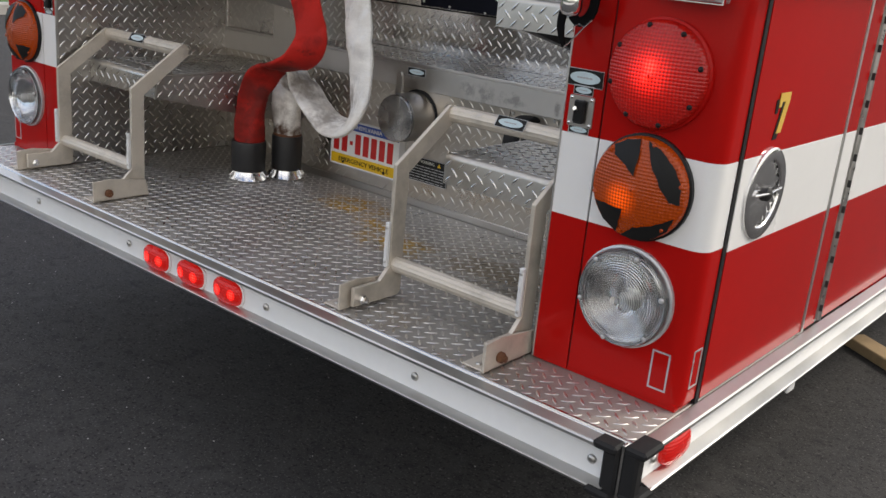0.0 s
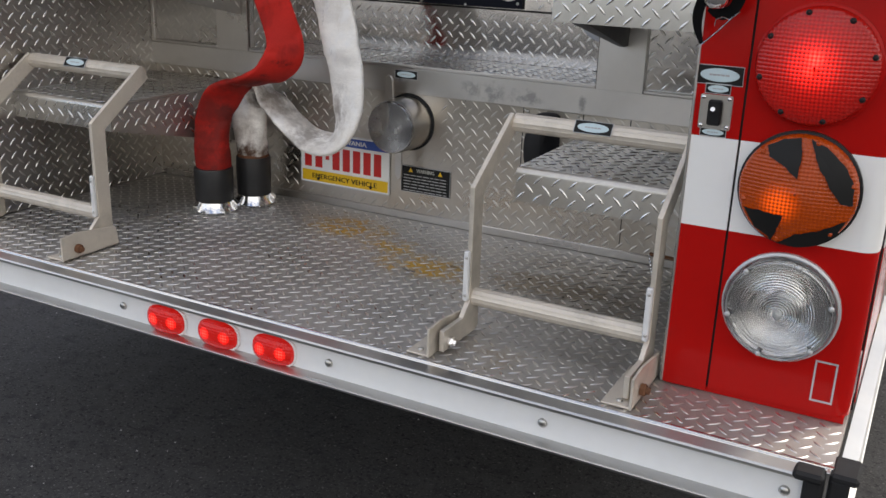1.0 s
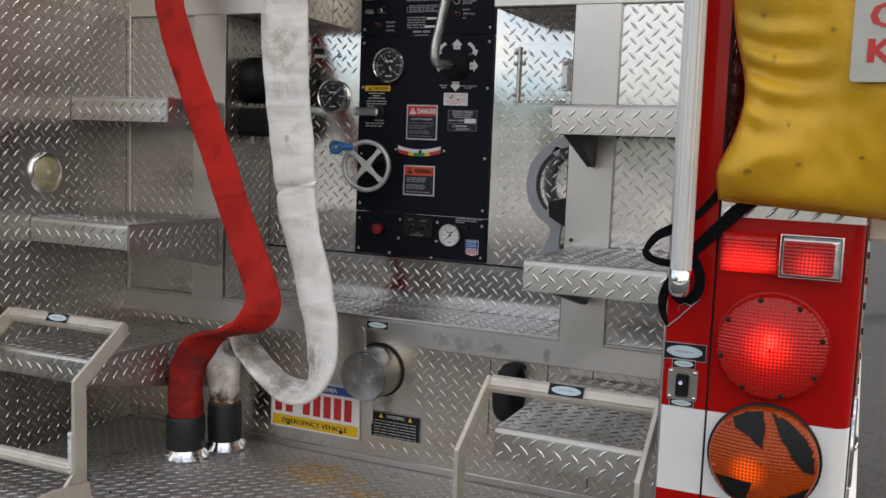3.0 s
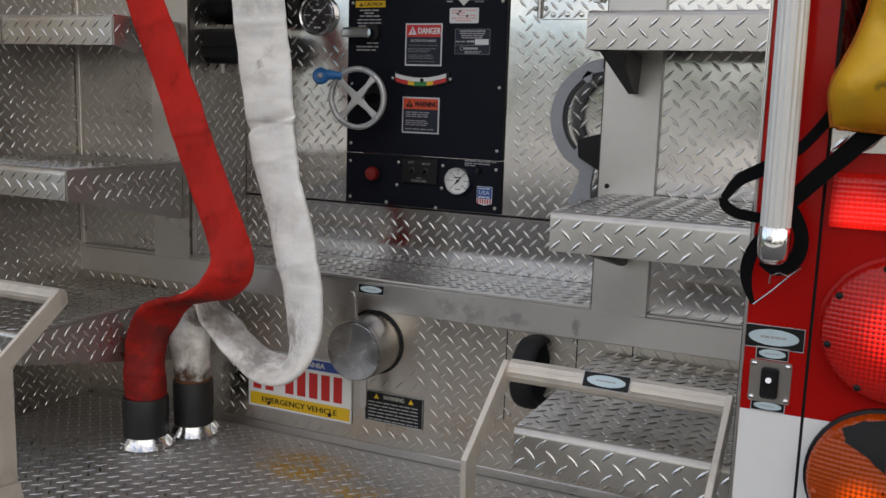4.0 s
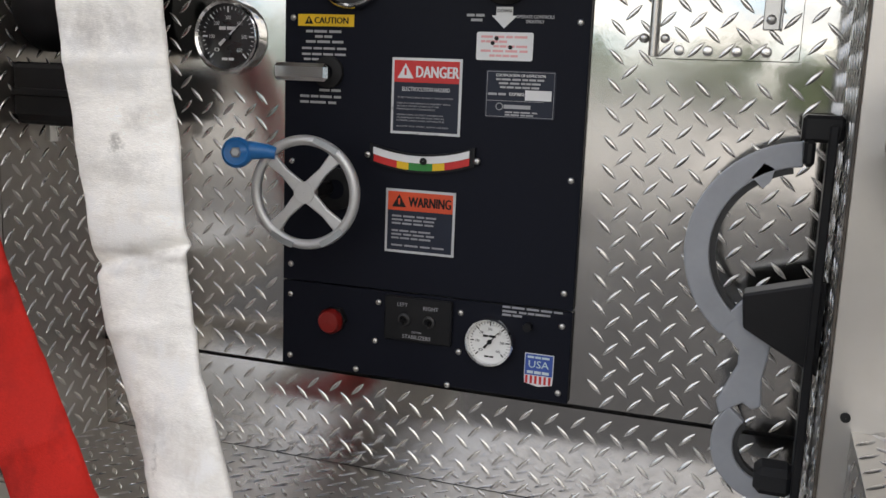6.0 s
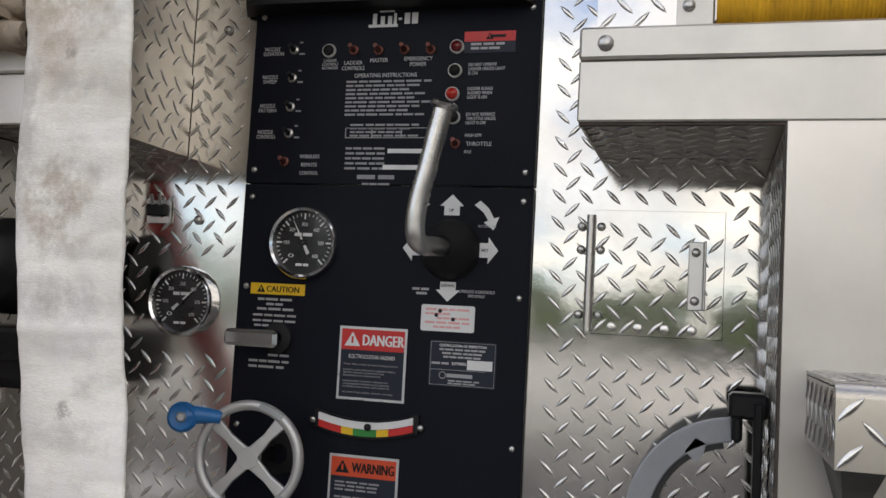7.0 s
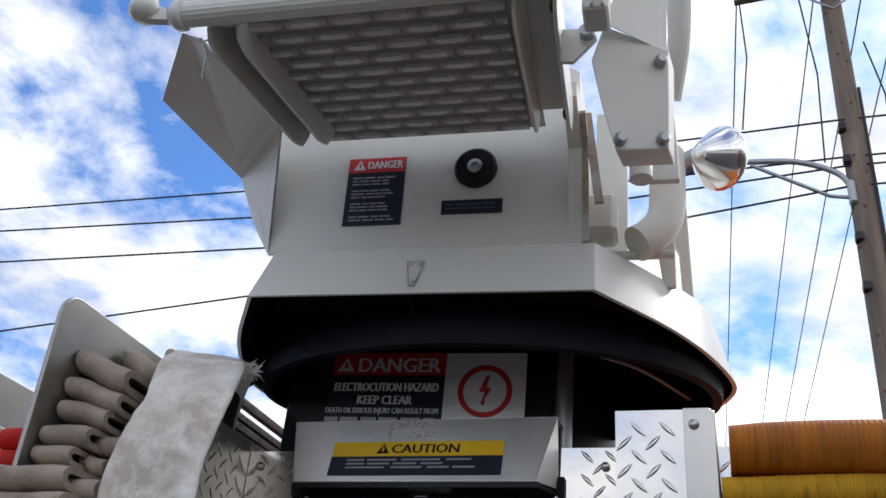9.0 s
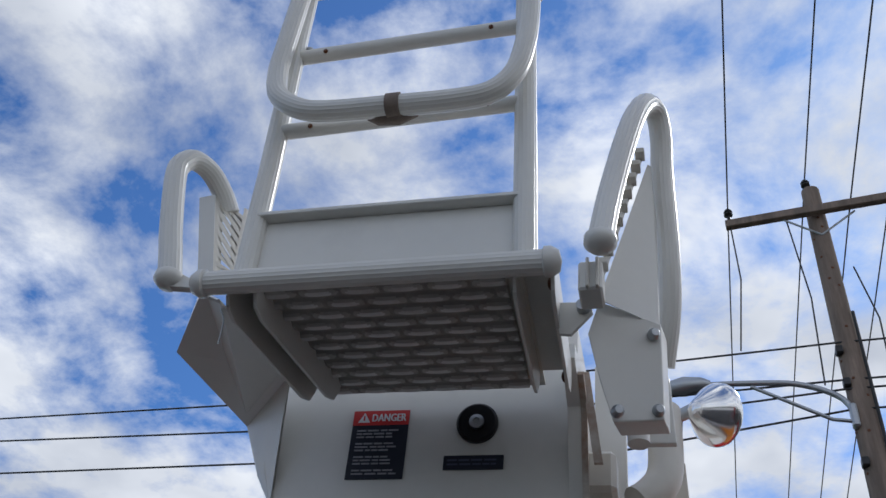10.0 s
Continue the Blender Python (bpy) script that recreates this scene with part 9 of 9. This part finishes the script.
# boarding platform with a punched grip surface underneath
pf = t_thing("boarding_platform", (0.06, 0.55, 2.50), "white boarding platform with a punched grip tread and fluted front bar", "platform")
def under(u, v):
    """A place on the platform's underside: u across, v from front to back."""
    x0, x1 = -0.123 - 0.004 * v, 0.224 - 0.016 * v
    return Vector((x0 + (x1 - x0) * u, 0.395 + 0.325 * v, 2.481 + 0.043 * v))
g = Geo()
nu, nv, rows_n, cols_n = 156, 132, 11, 5.8
high = []
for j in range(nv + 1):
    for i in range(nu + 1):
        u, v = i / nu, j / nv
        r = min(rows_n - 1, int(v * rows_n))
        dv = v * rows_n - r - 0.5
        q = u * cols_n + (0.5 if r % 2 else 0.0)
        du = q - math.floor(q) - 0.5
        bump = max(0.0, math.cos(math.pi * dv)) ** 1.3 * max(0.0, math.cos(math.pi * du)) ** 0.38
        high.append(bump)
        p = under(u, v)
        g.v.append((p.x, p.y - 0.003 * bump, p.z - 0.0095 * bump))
k = nu + 1
# faces sorted by height into three tones, painting shade into sides and grooves
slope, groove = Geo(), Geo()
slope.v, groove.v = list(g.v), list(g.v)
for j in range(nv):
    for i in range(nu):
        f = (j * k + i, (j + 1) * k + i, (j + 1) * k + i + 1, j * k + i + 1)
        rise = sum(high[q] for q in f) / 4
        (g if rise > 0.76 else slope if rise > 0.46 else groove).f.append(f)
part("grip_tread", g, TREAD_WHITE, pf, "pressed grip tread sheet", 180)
part("tread_slope", slope, TREAD_HALF_SHADE, pf, "soiled, half-shaded sides of the pressed treads", 180)
part("tread_groove", groove, SHADE_GREY, pf, "grooves of the tread, dirt and painted shade in one grey", 180)
c = [under(0, 0), under(1, 0), under(1, 1), under(0, 1)]
c = [p + Vector((0.022 if i in (1, 2) else 0.0, 0, 0.004)) for i, p in enumerate(c)]
part("deck_sheet", Geo().add(c + [p + Vector((0, 0, 0.006)) for p in c], [(3, 2, 1, 0), (4, 5, 6, 7), (0, 1, 5, 4), (1, 2, 6, 5), (2, 3, 7, 6), (3, 0, 4, 7)]), TURRET_OLD, pf)
for xf, xr, wd in ((-0.132, -0.113, 0.020), (0.263, 0.250, 0.024)):
    for s in (-1, 1):
        top = 2.512
        pts = [(0.385, top), (0.383, 2.462), (0.392, 2.447), (0.415, 2.441), (0.640, 2.466), (0.664, 2.476), (0.676, 2.500), (0.680, top + 0.02)]
        g = Geo()
        for dx in (-0.0025, 0.0025):
            g.v += [(xf + (xr - xf) * (y - 0.385) / 0.28 + s * wd + dx, y, z) for y, z in pts]
        k = len(pts)
        g.f += [tuple(range(k)), tuple(range(k, 2 * k))[::-1]] + [(i, k + i, k + (i + 1) % k, (i + 1) % k) for i in range(k)]
        part("channel_flange", g, TURRET, pf, "folded channel flange", bevel=0.001)
    a = [(xf - wd, 0.386, 2.503), (xf + wd, 0.386, 2.503), (xr + wd, 0.672, 2.522), (xr - wd, 0.672, 2.522)]
    part("channel_web", Geo().add(a + [(p, q, r + 0.005) for p, q, r in a], [(3, 2, 1, 0), (4, 5, 6, 7), (0, 1, 5, 4), (1, 2, 6, 5), (2, 3, 7, 6), (3, 0, 4, 7)]), TURRET, pf)
    for y, z in ((0.41, 2.472), (0.632, 2.482)):
        part("channel_bolt", bolt_head(Geo(), (xf + (xr - xf) * (y - 0.385) / 0.28 + wd - 0.0025, y, z), (-1, 0, 0), 0.009, 0.006), RUST, pf, "", 40)
part("front_bar", Geo().tube([(-0.176, 0.365, 2.4705), (0.278, 0.365, 2.4700)], 0.0165, 36, 0.0007), TURRET, pf, "fluted front bar", 30)
for x, s in ((-0.176, -1), (0.278, 1)):
    part("bar_end", Geo().lathe([(0.0165, 0), (0.020, 0.002), (0.020, 0.010), (0.014, 0.020), (0.0004, 0.023)], axis_frame((x, 0.365, 2.4703), (s, 0, 0)), 20), TURRET, pf, "rounded bar end", 50)
part("toe_board", Geo().box(-0.140, 0.245, 0.384, 0.389, 2.482, 2.594, 0.001), TURRET, pf, "toe board")
part("toe_flange", Geo().box(-0.143, 0.240, 0.366, 0.392, 2.594, 2.601, 0.001), TURRET, pf)
part("rope_wisp", Geo().tube(smooth_line([(-0.150, 0.39, 2.450), (-0.156, 0.385, 2.440), (-0.150, 0.39, 2.425), (-0.154, 0.40, 2.395)], 3), 0.0012, 5), GALV, pf, "frayed cord end")

lad = t_thing("ladder", (0.055, 0.38, 2.50), "white tubular ladder with round rungs and a curved hand loop", "ladder")
def rail_x(side, z):
    """Where a side rail stands across at the height z."""
    return (-0.137 - 0.048 * (z - 2.51)) if side < 0 else (0.250 - 0.036 * (z - 2.51))
for s in (-1, 1):
    part("side_rail", Geo().tube([(rail_x(s, z), y, z) for y, z in ((0.385, 2.478), (0.378, 2.70), (0.362, 3.0), (0.35, 3.4))], 0.0165, 36, 0.0007), TURRET, lad, "fluted side rail", 30)
for zl, zr, y in ((2.780, 2.793, 0.373), (2.961, 2.977, 0.366), (3.142, 3.160, 0.358), (3.322, 3.34, 0.352)):
    a, b = Vector((rail_x(-1, zl), y, zl)), Vector((rail_x(1, zr), y, zr))
    part("rung", Geo().tube([tuple(a), tuple(b)], 0.0125, 14), TURRET, lad, "", 40)
    for t in (0.15, 0.86):
        part("rung_rivet", bolt_head(Geo(), a.lerp(b, t) + Vector((0, -0.011, -0.006)), (0, -1, -0.5), 0.004, 0.003, 8), RUST, lad, "", 40)
loop = [(-0.166, 0.330, 3.30), (-0.160, 0.330, 2.95), (-0.157, 0.330, 2.877), (-0.140, 0.328, 2.815), (-0.098, 0.327, 2.777), (-0.050, 0.326, 2.762), (0.048, 0.325, 2.757), (0.150, 0.326, 2.757), (0.199, 0.327, 2.768), (0.228, 0.328, 2.805), (0.240, 0.328, 2.858), (0.245, 0.330, 2.961), (0.240, 0.330, 3.30)]
part("hand_loop", Geo().tube(smooth_line(loop, 5), 0.0165, 36, 0.0007), TURRET, lad, "curved fluted hand loop", 30)
part("clamp", Geo().lathe([(0.0168, -0.011), (0.0192, -0.010), (0.0192, 0.010), (0.0168, 0.011)], axis_frame((0.055, 0.325, 2.757), (1, 0, 0)), 24), STAIN, lad, "rusty tape band", 40)
part("tape_lump", Geo().tube([(0.010, 0.345, 2.762), (0.030, 0.340, 2.752), (0.060, 0.338, 2.748), (0.085, 0.345, 2.760)], [0.006, 0.013, 0.014, 0.006], 10), STAIN, lad, "frayed dirty tape", 60)
for x, y, z in ((rail_x(-1, 2.99) + 0.016, 0.372, 2.99), (rail_x(1, 3.05) + 0.016, 0.370, 3.05)):
    part("rail_bolt", bolt_head(Geo(), (x, y, z), (1, -0.3, 0), 0.006, 0.010), GALV, lad, "", 40)

hl = t_thing("left_handrail", (-0.23, 0.4, 2.47), "white fluted handrail hoop beside a slotted step", "handrail")
pts = [(-0.232, 0.358, 2.480), (-0.247, 0.358, 2.530), (-0.262, 0.358, 2.579), (-0.289, 0.358, 2.687), (-0.289, 0.364, 2.722), (-0.282, 0.380, 2.742), (-0.270, 0.410, 2.745), (-0.256, 0.440, 2.725), (-0.246, 0.460, 2.700)]
part("hoop", Geo().tube(smooth_line(pts, 5), 0.0165, 36, 0.0007), TURRET, hl, "fluted hoop", 30)
part("hoop_foot", Geo().lathe([(0.0165, 0.004), (0.0205, 0.0), (0.0205, -0.010), (0.013, -0.018), (0.0004, -0.021)], Matrix.Translation((-0.232, 0.358, 2.482)), 20), TURRET, hl, "rounded foot", 50)
part("lug_plate", Geo().prism([(-0.226, 2.462), (-0.185, 2.456), (-0.172, 2.470), (-0.185, 2.480), (-0.198, 2.474), (-0.212, 2.482), (-0.226, 2.484)], "y", 0.356, 0.368), TURRET, hl, bevel=0.001)
corner = [Vector(p) for p in ((-0.262, 0.430, 2.712), (-0.218, 0.430, 2.546), (-0.231, 0.480, 2.728), (-0.204, 0.460, 2.575))]
def on_step(u, v):
    """A place on the slotted step: u across, v down."""
    return corner[0].lerp(corner[1], v).lerp(corner[2].lerp(corner[3], v), u)
back = Vector((0.004, 0.009, 0))
def slat(name, quad, label=""):
    q = [on_step(*c) for c in quad]
    part(name, Geo().add(q + [p + back for p in q], [(0, 1, 2, 3), (7, 6, 5, 4), (0, 4, 5, 1), (1, 5, 6, 2), (2, 6, 7, 3), (3, 7, 4, 0)]), TURRET_OLD, hl, label)
slat("step_edge", [(0, 0), (0.12, 0), (0.12, 1), (0, 1)])
slat("step_edge", [(0.92, 0), (1, 0), (1, 1), (0.92, 1)])
lo = lambda q: min(1.0, max(0.0, q))
for k in range(11):
    v = -0.42 + 0.135 * k
    va, vb = v + 0.05, v + 0.42
    if vb > 0.02 and va < 0.95:
        slat("step_slat", [(0.12, lo(va)), (0.92, lo(vb)), (0.92, lo(vb + 0.062)), (0.12, lo(va + 0.062))])
# added backing whose grey stands in for shade inside the slots
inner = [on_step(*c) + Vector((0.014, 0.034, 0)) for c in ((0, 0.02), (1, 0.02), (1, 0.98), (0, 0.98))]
part("step_back", Geo().add(inner + [p + Vector((0.002, 0.004, 0)) for p in inner], [(0, 1, 2, 3), (7, 6, 5, 4), (0, 4, 5, 1), (1, 5, 6, 2), (2, 6, 7, 3), (3, 7, 4, 0)]), SHADE_GREY, hl, "added backing sheet in the grey of the shaded interior")
side = [Vector(p) for p in ((-0.296, 0.440, 2.721), (-0.262, 0.430, 2.714), (-0.218, 0.430, 2.546), (-0.248, 0.440, 2.551))]
part("step_side", Geo().add(side + [p + Vector((0.002, 0.006, 0)) for p in side], [(0, 1, 2, 3), (7, 6, 5, 4), (0, 4, 5, 1), (1, 5, 6, 2), (2, 6, 7, 3), (3, 7, 4, 0)]), TURRET, hl, "smooth side of the step")

hr = t_thing("right_handrail", (0.37, 0.45, 2.45), "white fluted handrail hoop with a triangular side plate", "handrail")
pts = [(0.349, 0.350, 2.488), (0.361, 0.370, 2.588), (0.384, 0.390, 2.718), (0.400, 0.408, 2.790), (0.414, 0.432, 2.832), (0.426, 0.460, 2.838), (0.430, 0.482, 2.805), (0.428, 0.500, 2.750), (0.429, 0.530, 2.615), (0.425, 0.560, 2.537), (0.411, 0.600, 2.470)]
part("hoop", Geo().tube(smooth_line(pts, 5), 0.0165, 36, 0.0007), TURRET, hr, "fluted hoop", 30)
part("hoop_foot", Geo().lathe([(0.0165, 0.004), (0.0205, 0.0), (0.0205, -0.010), (0.013, -0.018), (0.0004, -0.021)], Matrix.Translation((0.349, 0.350, 2.490)), 20), TURRET, hr, "rounded foot", 50)
tri = [Vector(p) for p in ((0.339, 0.440, 2.467), (0.406, 0.500, 2.468), (0.411, 0.500, 2.660), (0.408, 0.480, 2.752))]
part("side_plate", Geo().add(tri + [p + Vector((0.005, 0.006, 0)) for p in tri], [(0, 1, 2, 3), (7, 6, 5, 4), (0, 4, 5, 1), (1, 5, 6, 2), (2, 6, 7, 3), (3, 7, 4, 0)]), TURRET, hr, "triangular plate")
for k in range(10):
    t = k / 9
    p = Vector((0.341, 0.428, 2.485)).lerp(Vector((0.401, 0.462, 2.750)), t)
    part("tread_tooth", Geo().box(p.x - 0.010, p.x + 0.004, p.y - 0.014, p.y + 0.006, p.z - 0.005, p.z + 0.005, 0.001), TURRET_OLD, hr)
part("tread_back", Geo().tube([(0.338, 0.434, 2.480), (0.398, 0.468, 2.752)], 0.004, 6), TURRET, hr)
part("foot_box", Geo().box(0.318, 0.348, 0.385, 0.428, 2.440, 2.486, 0.003), TURRET, hr)
for x in (0.330, 0.342):
    part("foot_rib", Geo().box(x - 0.002, x + 0.002, 0.378, 0.386, 2.440, 2.486, 0.001), TURRET_OLD, hr)
box = [(0.322, 0.464, 2.432), (0.337, 0.458, 2.479), (0.413, 0.498, 2.467), (0.410, 0.530, 2.342), (0.349, 0.506, 2.326), (0.333, 0.483, 2.380)]
g = Geo().add(box + [(x + 0.006, y + 0.05, z + 0.01) for x, y, z in box], [(0, 1, 2, 3, 4, 5), (11, 10, 9, 8, 7, 6), (0, 6, 7, 1), (1, 7, 8, 2), (2, 8, 9, 3), (3, 9, 10, 4), (4, 10, 11, 5), (5, 11, 6, 0)])
part("hinge_box", g, TURRET, hr, "folded hinge box", bevel=0.002)
for p in ((0.402, 0.497, 2.448), (0.402, 0.526, 2.352), (0.354, 0.498, 2.335)):
    part("box_bolt", Geo().lathe([(0.008, 0), (0.008, 0.008), (0.005, 0.013), (0.0004, 0.013)], axis_frame(p, (0.3, -0.9, -0.2)), 10), GALV, hr, "", 40)
part("pivot_arm", Geo().prism([(0.275, 2.490), (0.325, 2.488), (0.328, 2.470), (0.300, 2.436), (0.285, 2.438)], "y", 0.47, 0.476), TURRET, hr, bevel=0.001)
part("pivot", Geo().lathe([(0.009, 0), (0.009, 0.012), (0.0004, 0.013)], axis_frame((0.316, 0.47, 2.476), (0, -1, 0)), 16), GALV, hr, "", 40)

pipe = t_thing("waterway_pipe", (0.40, 0.9, 2.36), "white waterway elbow and brackets on the turret flank", "pipe")
part("elbow", Geo().tube(smooth_line([(0.404, 0.87, 2.570), (0.404, 0.860, 2.475), (0.397, 0.850, 2.430), (0.376, 0.838, 2.398), (0.358, 0.83, 2.382)], 5), 0.028, 24), TURRET_OLD, pipe, "white pipe elbow", 50)
part("cheek_plate", Geo().prism([(0.284, 2.356), (0.338, 2.356), (0.338, 2.60), (0.325, 2.72), (0.284, 2.72)], "y", 0.95, 0.97), TURRET, pipe, "white cheek plate of the boom", bevel=0.002)
part("cross_pipe", Geo().tube([(0.283, 0.85, 2.373), (0.412, 0.85, 2.374)], 0.0075, 12), TURRET_OLD, pipe, "", 40)
part("back_plate", Geo().prism([(0.368, 2.600), (0.405, 2.582), (0.419, 2.512), (0.423, 2.409), (0.382, 2.409), (0.362, 2.450)], "y", 0.70, 0.712), TURRET, pipe, "folded back plate", bevel=0.002)
part("leg_plate", Geo().prism([(0.387, 2.517), (0.412, 2.516), (0.414, 2.345), (0.395, 2.345), (0.383, 2.434)], "y", 0.90, 0.912), TURRET_OLD, pipe, bevel=0.002)
part("upright_post", Geo().prism([(0.405, 2.575), (0.421, 2.560), (0.434, 2.530), (0.441, 2.345), (0.424, 2.345), (0.419, 2.447), (0.405, 2.48)], "y", 0.975, 0.995), TURRET_OLD, pipe, "bent upright post", bevel=0.003)
part("valve_block", Geo().box(0.282, 0.330, 0.80, 0.86, 2.39, 2.46, 0.008), TURRET_OLD, pipe)
part("strut", Geo().prism([(0.283, 2.56), (0.296, 2.56), (0.316, 2.400), (0.303, 2.400)], "y", 0.735, 0.742), STAINED_EDGE, pipe, "rust-streaked strut")
part("spigot", Geo().tube([(0.345, 0.66, 2.47), (0.372, 0.66, 2.41), (0.372, 0.66, 2.385)], 0.016, 14), TURRET, pipe, "", 50)

sl = t_thing("spotlight", (0.487, 0.942, 2.60), "chromed round spotlight on a short bracket", "spotlight")
m = axis_frame((0.486, 0.930, 2.598), (0.66, 0.60, 0.20))
part("shell", Geo().lathe([(0.0004, -0.050), (0.011, -0.049), (0.019, -0.042), (0.036, -0.022), (0.051, -0.004), (0.055, 0.004), (0.055, 0.012), (0.051, 0.017)], m, 36), CHROME, sl, "chromed shell", 50)
part("lens", Geo().lathe([(0.051, 0.017), (0.030, 0.026), (0.0004, 0.029)], m, 36), CLEAR, sl, "", 60)
part("stalk", Geo().tube([(0.419, 0.975, 2.560), (0.425, 0.93, 2.594), (0.452, 0.915, 2.598)], 0.012, 12), GALV, sl, "", 40)

turn = Matrix.Translation(PIVOT) @ Matrix.Rotation(radians(3.0), 4, "Z") @ Matrix.Rotation(radians(1.0), 4, "Y") @ Matrix.Translation(-PIVOT)
for ob in turret_things:
    ob.matrix_basis = turn @ ob.matrix_basis

# ---- utility pole, wires, street lamp ----
pole = thing("utility_pole", (2.10, 9.3, 0), "weathered wooden utility pole with a crossarm", "utility pole")
part("shaft", Geo().tube([(2.10, 9.3, 0), (2.10, 9.3, 4), (2.10, 9.3, 8), (2.10, 9.3, 11.15)], [0.17, 0.155, 0.135, 0.115], 20), WOOD, pole, "round knotty shaft", 40)
rn = random.Random(9)
for k in range(26):
    a, z = rn.uniform(3.4, 6.0), rn.uniform(5.2, 11.0)
    r = 0.155 - 0.0052 * (z - 4)
    part("knot", Geo().lathe([(0.020, 0), (0.014, 0.005), (0.0005, 0.006)], axis_frame((2.10 + r * math.cos(a), 9.3 + r * math.sin(a), z), (math.cos(a), math.sin(a), 0)), 8), RUST, pole)
arm_a, arm_b = Vector((0.945, 9.20, 10.62)), Vector((3.25, 9.00, 10.62))
d = (arm_b - arm_a).normalized()
side = Vector((0, 0, 1)).cross(d)
mm = Matrix((d, side, Vector((0, 0, 1)))).transposed().to_4x4()
mm.translation = arm_a
part("crossarm", Geo().box(0, (arm_b - arm_a).length, -0.05, 0.05, -0.06, 0.06, 0.008, mm), WOOD, pole)
for x in (1.65, 2.55):
    part("arm_brace", Geo().tube([(x, 9.16, 10.58), (2.10, 9.18, 10.25)], 0.014, 8), GALV, pole)
def insulator(p):
    ob = part("insulator", Geo().lathe([(0.02, -0.10), (0.02, 0.0), (0.06, 0.02), (0.045, 0.05), (0.06, 0.07), (0.04, 0.11), (0.0005, 0.12)], Matrix.Translation(p), 14), GASKET, pole, "", 40)
for p in ((1.0, 9.2, 10.78), (2.06, 9.3, 11.25), (3.05, 9.0, 10.78)):
    insulator(p)
for z in (8.45, 8.0, 7.0, 6.4):
    part("spool", Geo().box(1.94, 2.02, 9.14, 9.26, z - 0.05, z + 0.05, 0.01), GASKET, pole)
part("conduit", Geo().tube([(2.25, 9.22, 0), (2.23, 9.20, 9.0)], 0.02, 8), WIRE, pole)


def wire(pts, r=0.011, sag=0.0, label="thin black overhead cable"):
    line = []
    for a, b in zip(pts[:-1], pts[1:]):
        for k in range(12):
            t = k / 12
            p = Vector(a).lerp(Vector(b), t)
            p.z -= sag * 4 * t * (1 - t)
            line.append(tuple(p))
    line.append(tuple(pts[-1]))
    ob = part("overhead_wire", Geo().tube(line, r, 6), WIRE, None, label)
    return tagged(ob, label, "cable", "overhead wires")


for x0, y0, z0 in ((1.0, 9.2, 10.88), (2.06, 9.3, 11.36), (3.05, 9.0, 10.88), (2.52, 9.05, 10.70)):
    wire([(x0 + 0.031 * 30, y0 - 30, z0 + 0.3), (x0, y0, z0), (x0 - 0.031 * 60, y0 + 60, z0 + 0.2)], 0.010, 0.25)
for za, zb, zr in ((9.14, 8.39, 8.57), (9.0, 7.95, 8.05), (8.25, 7.47, 7.93), (4.9, 6.80, 7.66)):
    wire([(-30, 9.4, za), (-5, 9.25, zb), (2.0, 9.2, zr), (30, 9.0, zr + 0.1)], 0.013, 0.02)
for a, b in (((1.0, 9.2, 10.75), (0.90, 9.2, 8.57)), ((1.72, 9.25, 10.6), (1.75, 9.2, 8.0)), ((2.35, 9.1, 9.6), (2.45, 9.1, 8.0))):
    wire([a, ((a[0] + b[0]) / 2 + 0.08, a[1], (a[2] + b[2]) / 2), b], 0.010, 0.0, "thin black drop cable")
sl2 = thing("street_lamp", (1.98, 9.2, 7.6), "grey cobra-head street lamp on a curved arm", "street lamp")
part("arm", Geo().tube(smooth_line([(2.0, 9.2, 7.62), (1.85, 9.2, 7.85), (1.45, 9.2, 8.04), (0.9, 9.2, 8.10), (0.45, 9.2, 8.12)], 5), 0.035, 12), GALV, sl2, "curved arm", 50)
part("brace", Geo().tube([(2.0, 9.2, 7.50), (1.75, 9.2, 7.55), (0.95, 9.2, 8.05)], 0.022, 10), GALV, sl2, "", 50)
part("bracket", Geo().box(1.94, 2.02, 9.14, 9.26, 7.42, 7.72, 0.02), GALV, sl2)
part("head", Geo().tube([(0.50, 9.2, 8.12), (0.40, 9.2, 8.13), (0.20, 9.2, 8.12), (0.02, 9.2, 8.10), (-0.06, 9.2, 8.09)], [0.05, 0.09, 0.12, 0.09, 0.03], 14), GALV, sl2, "lamp head", 50)
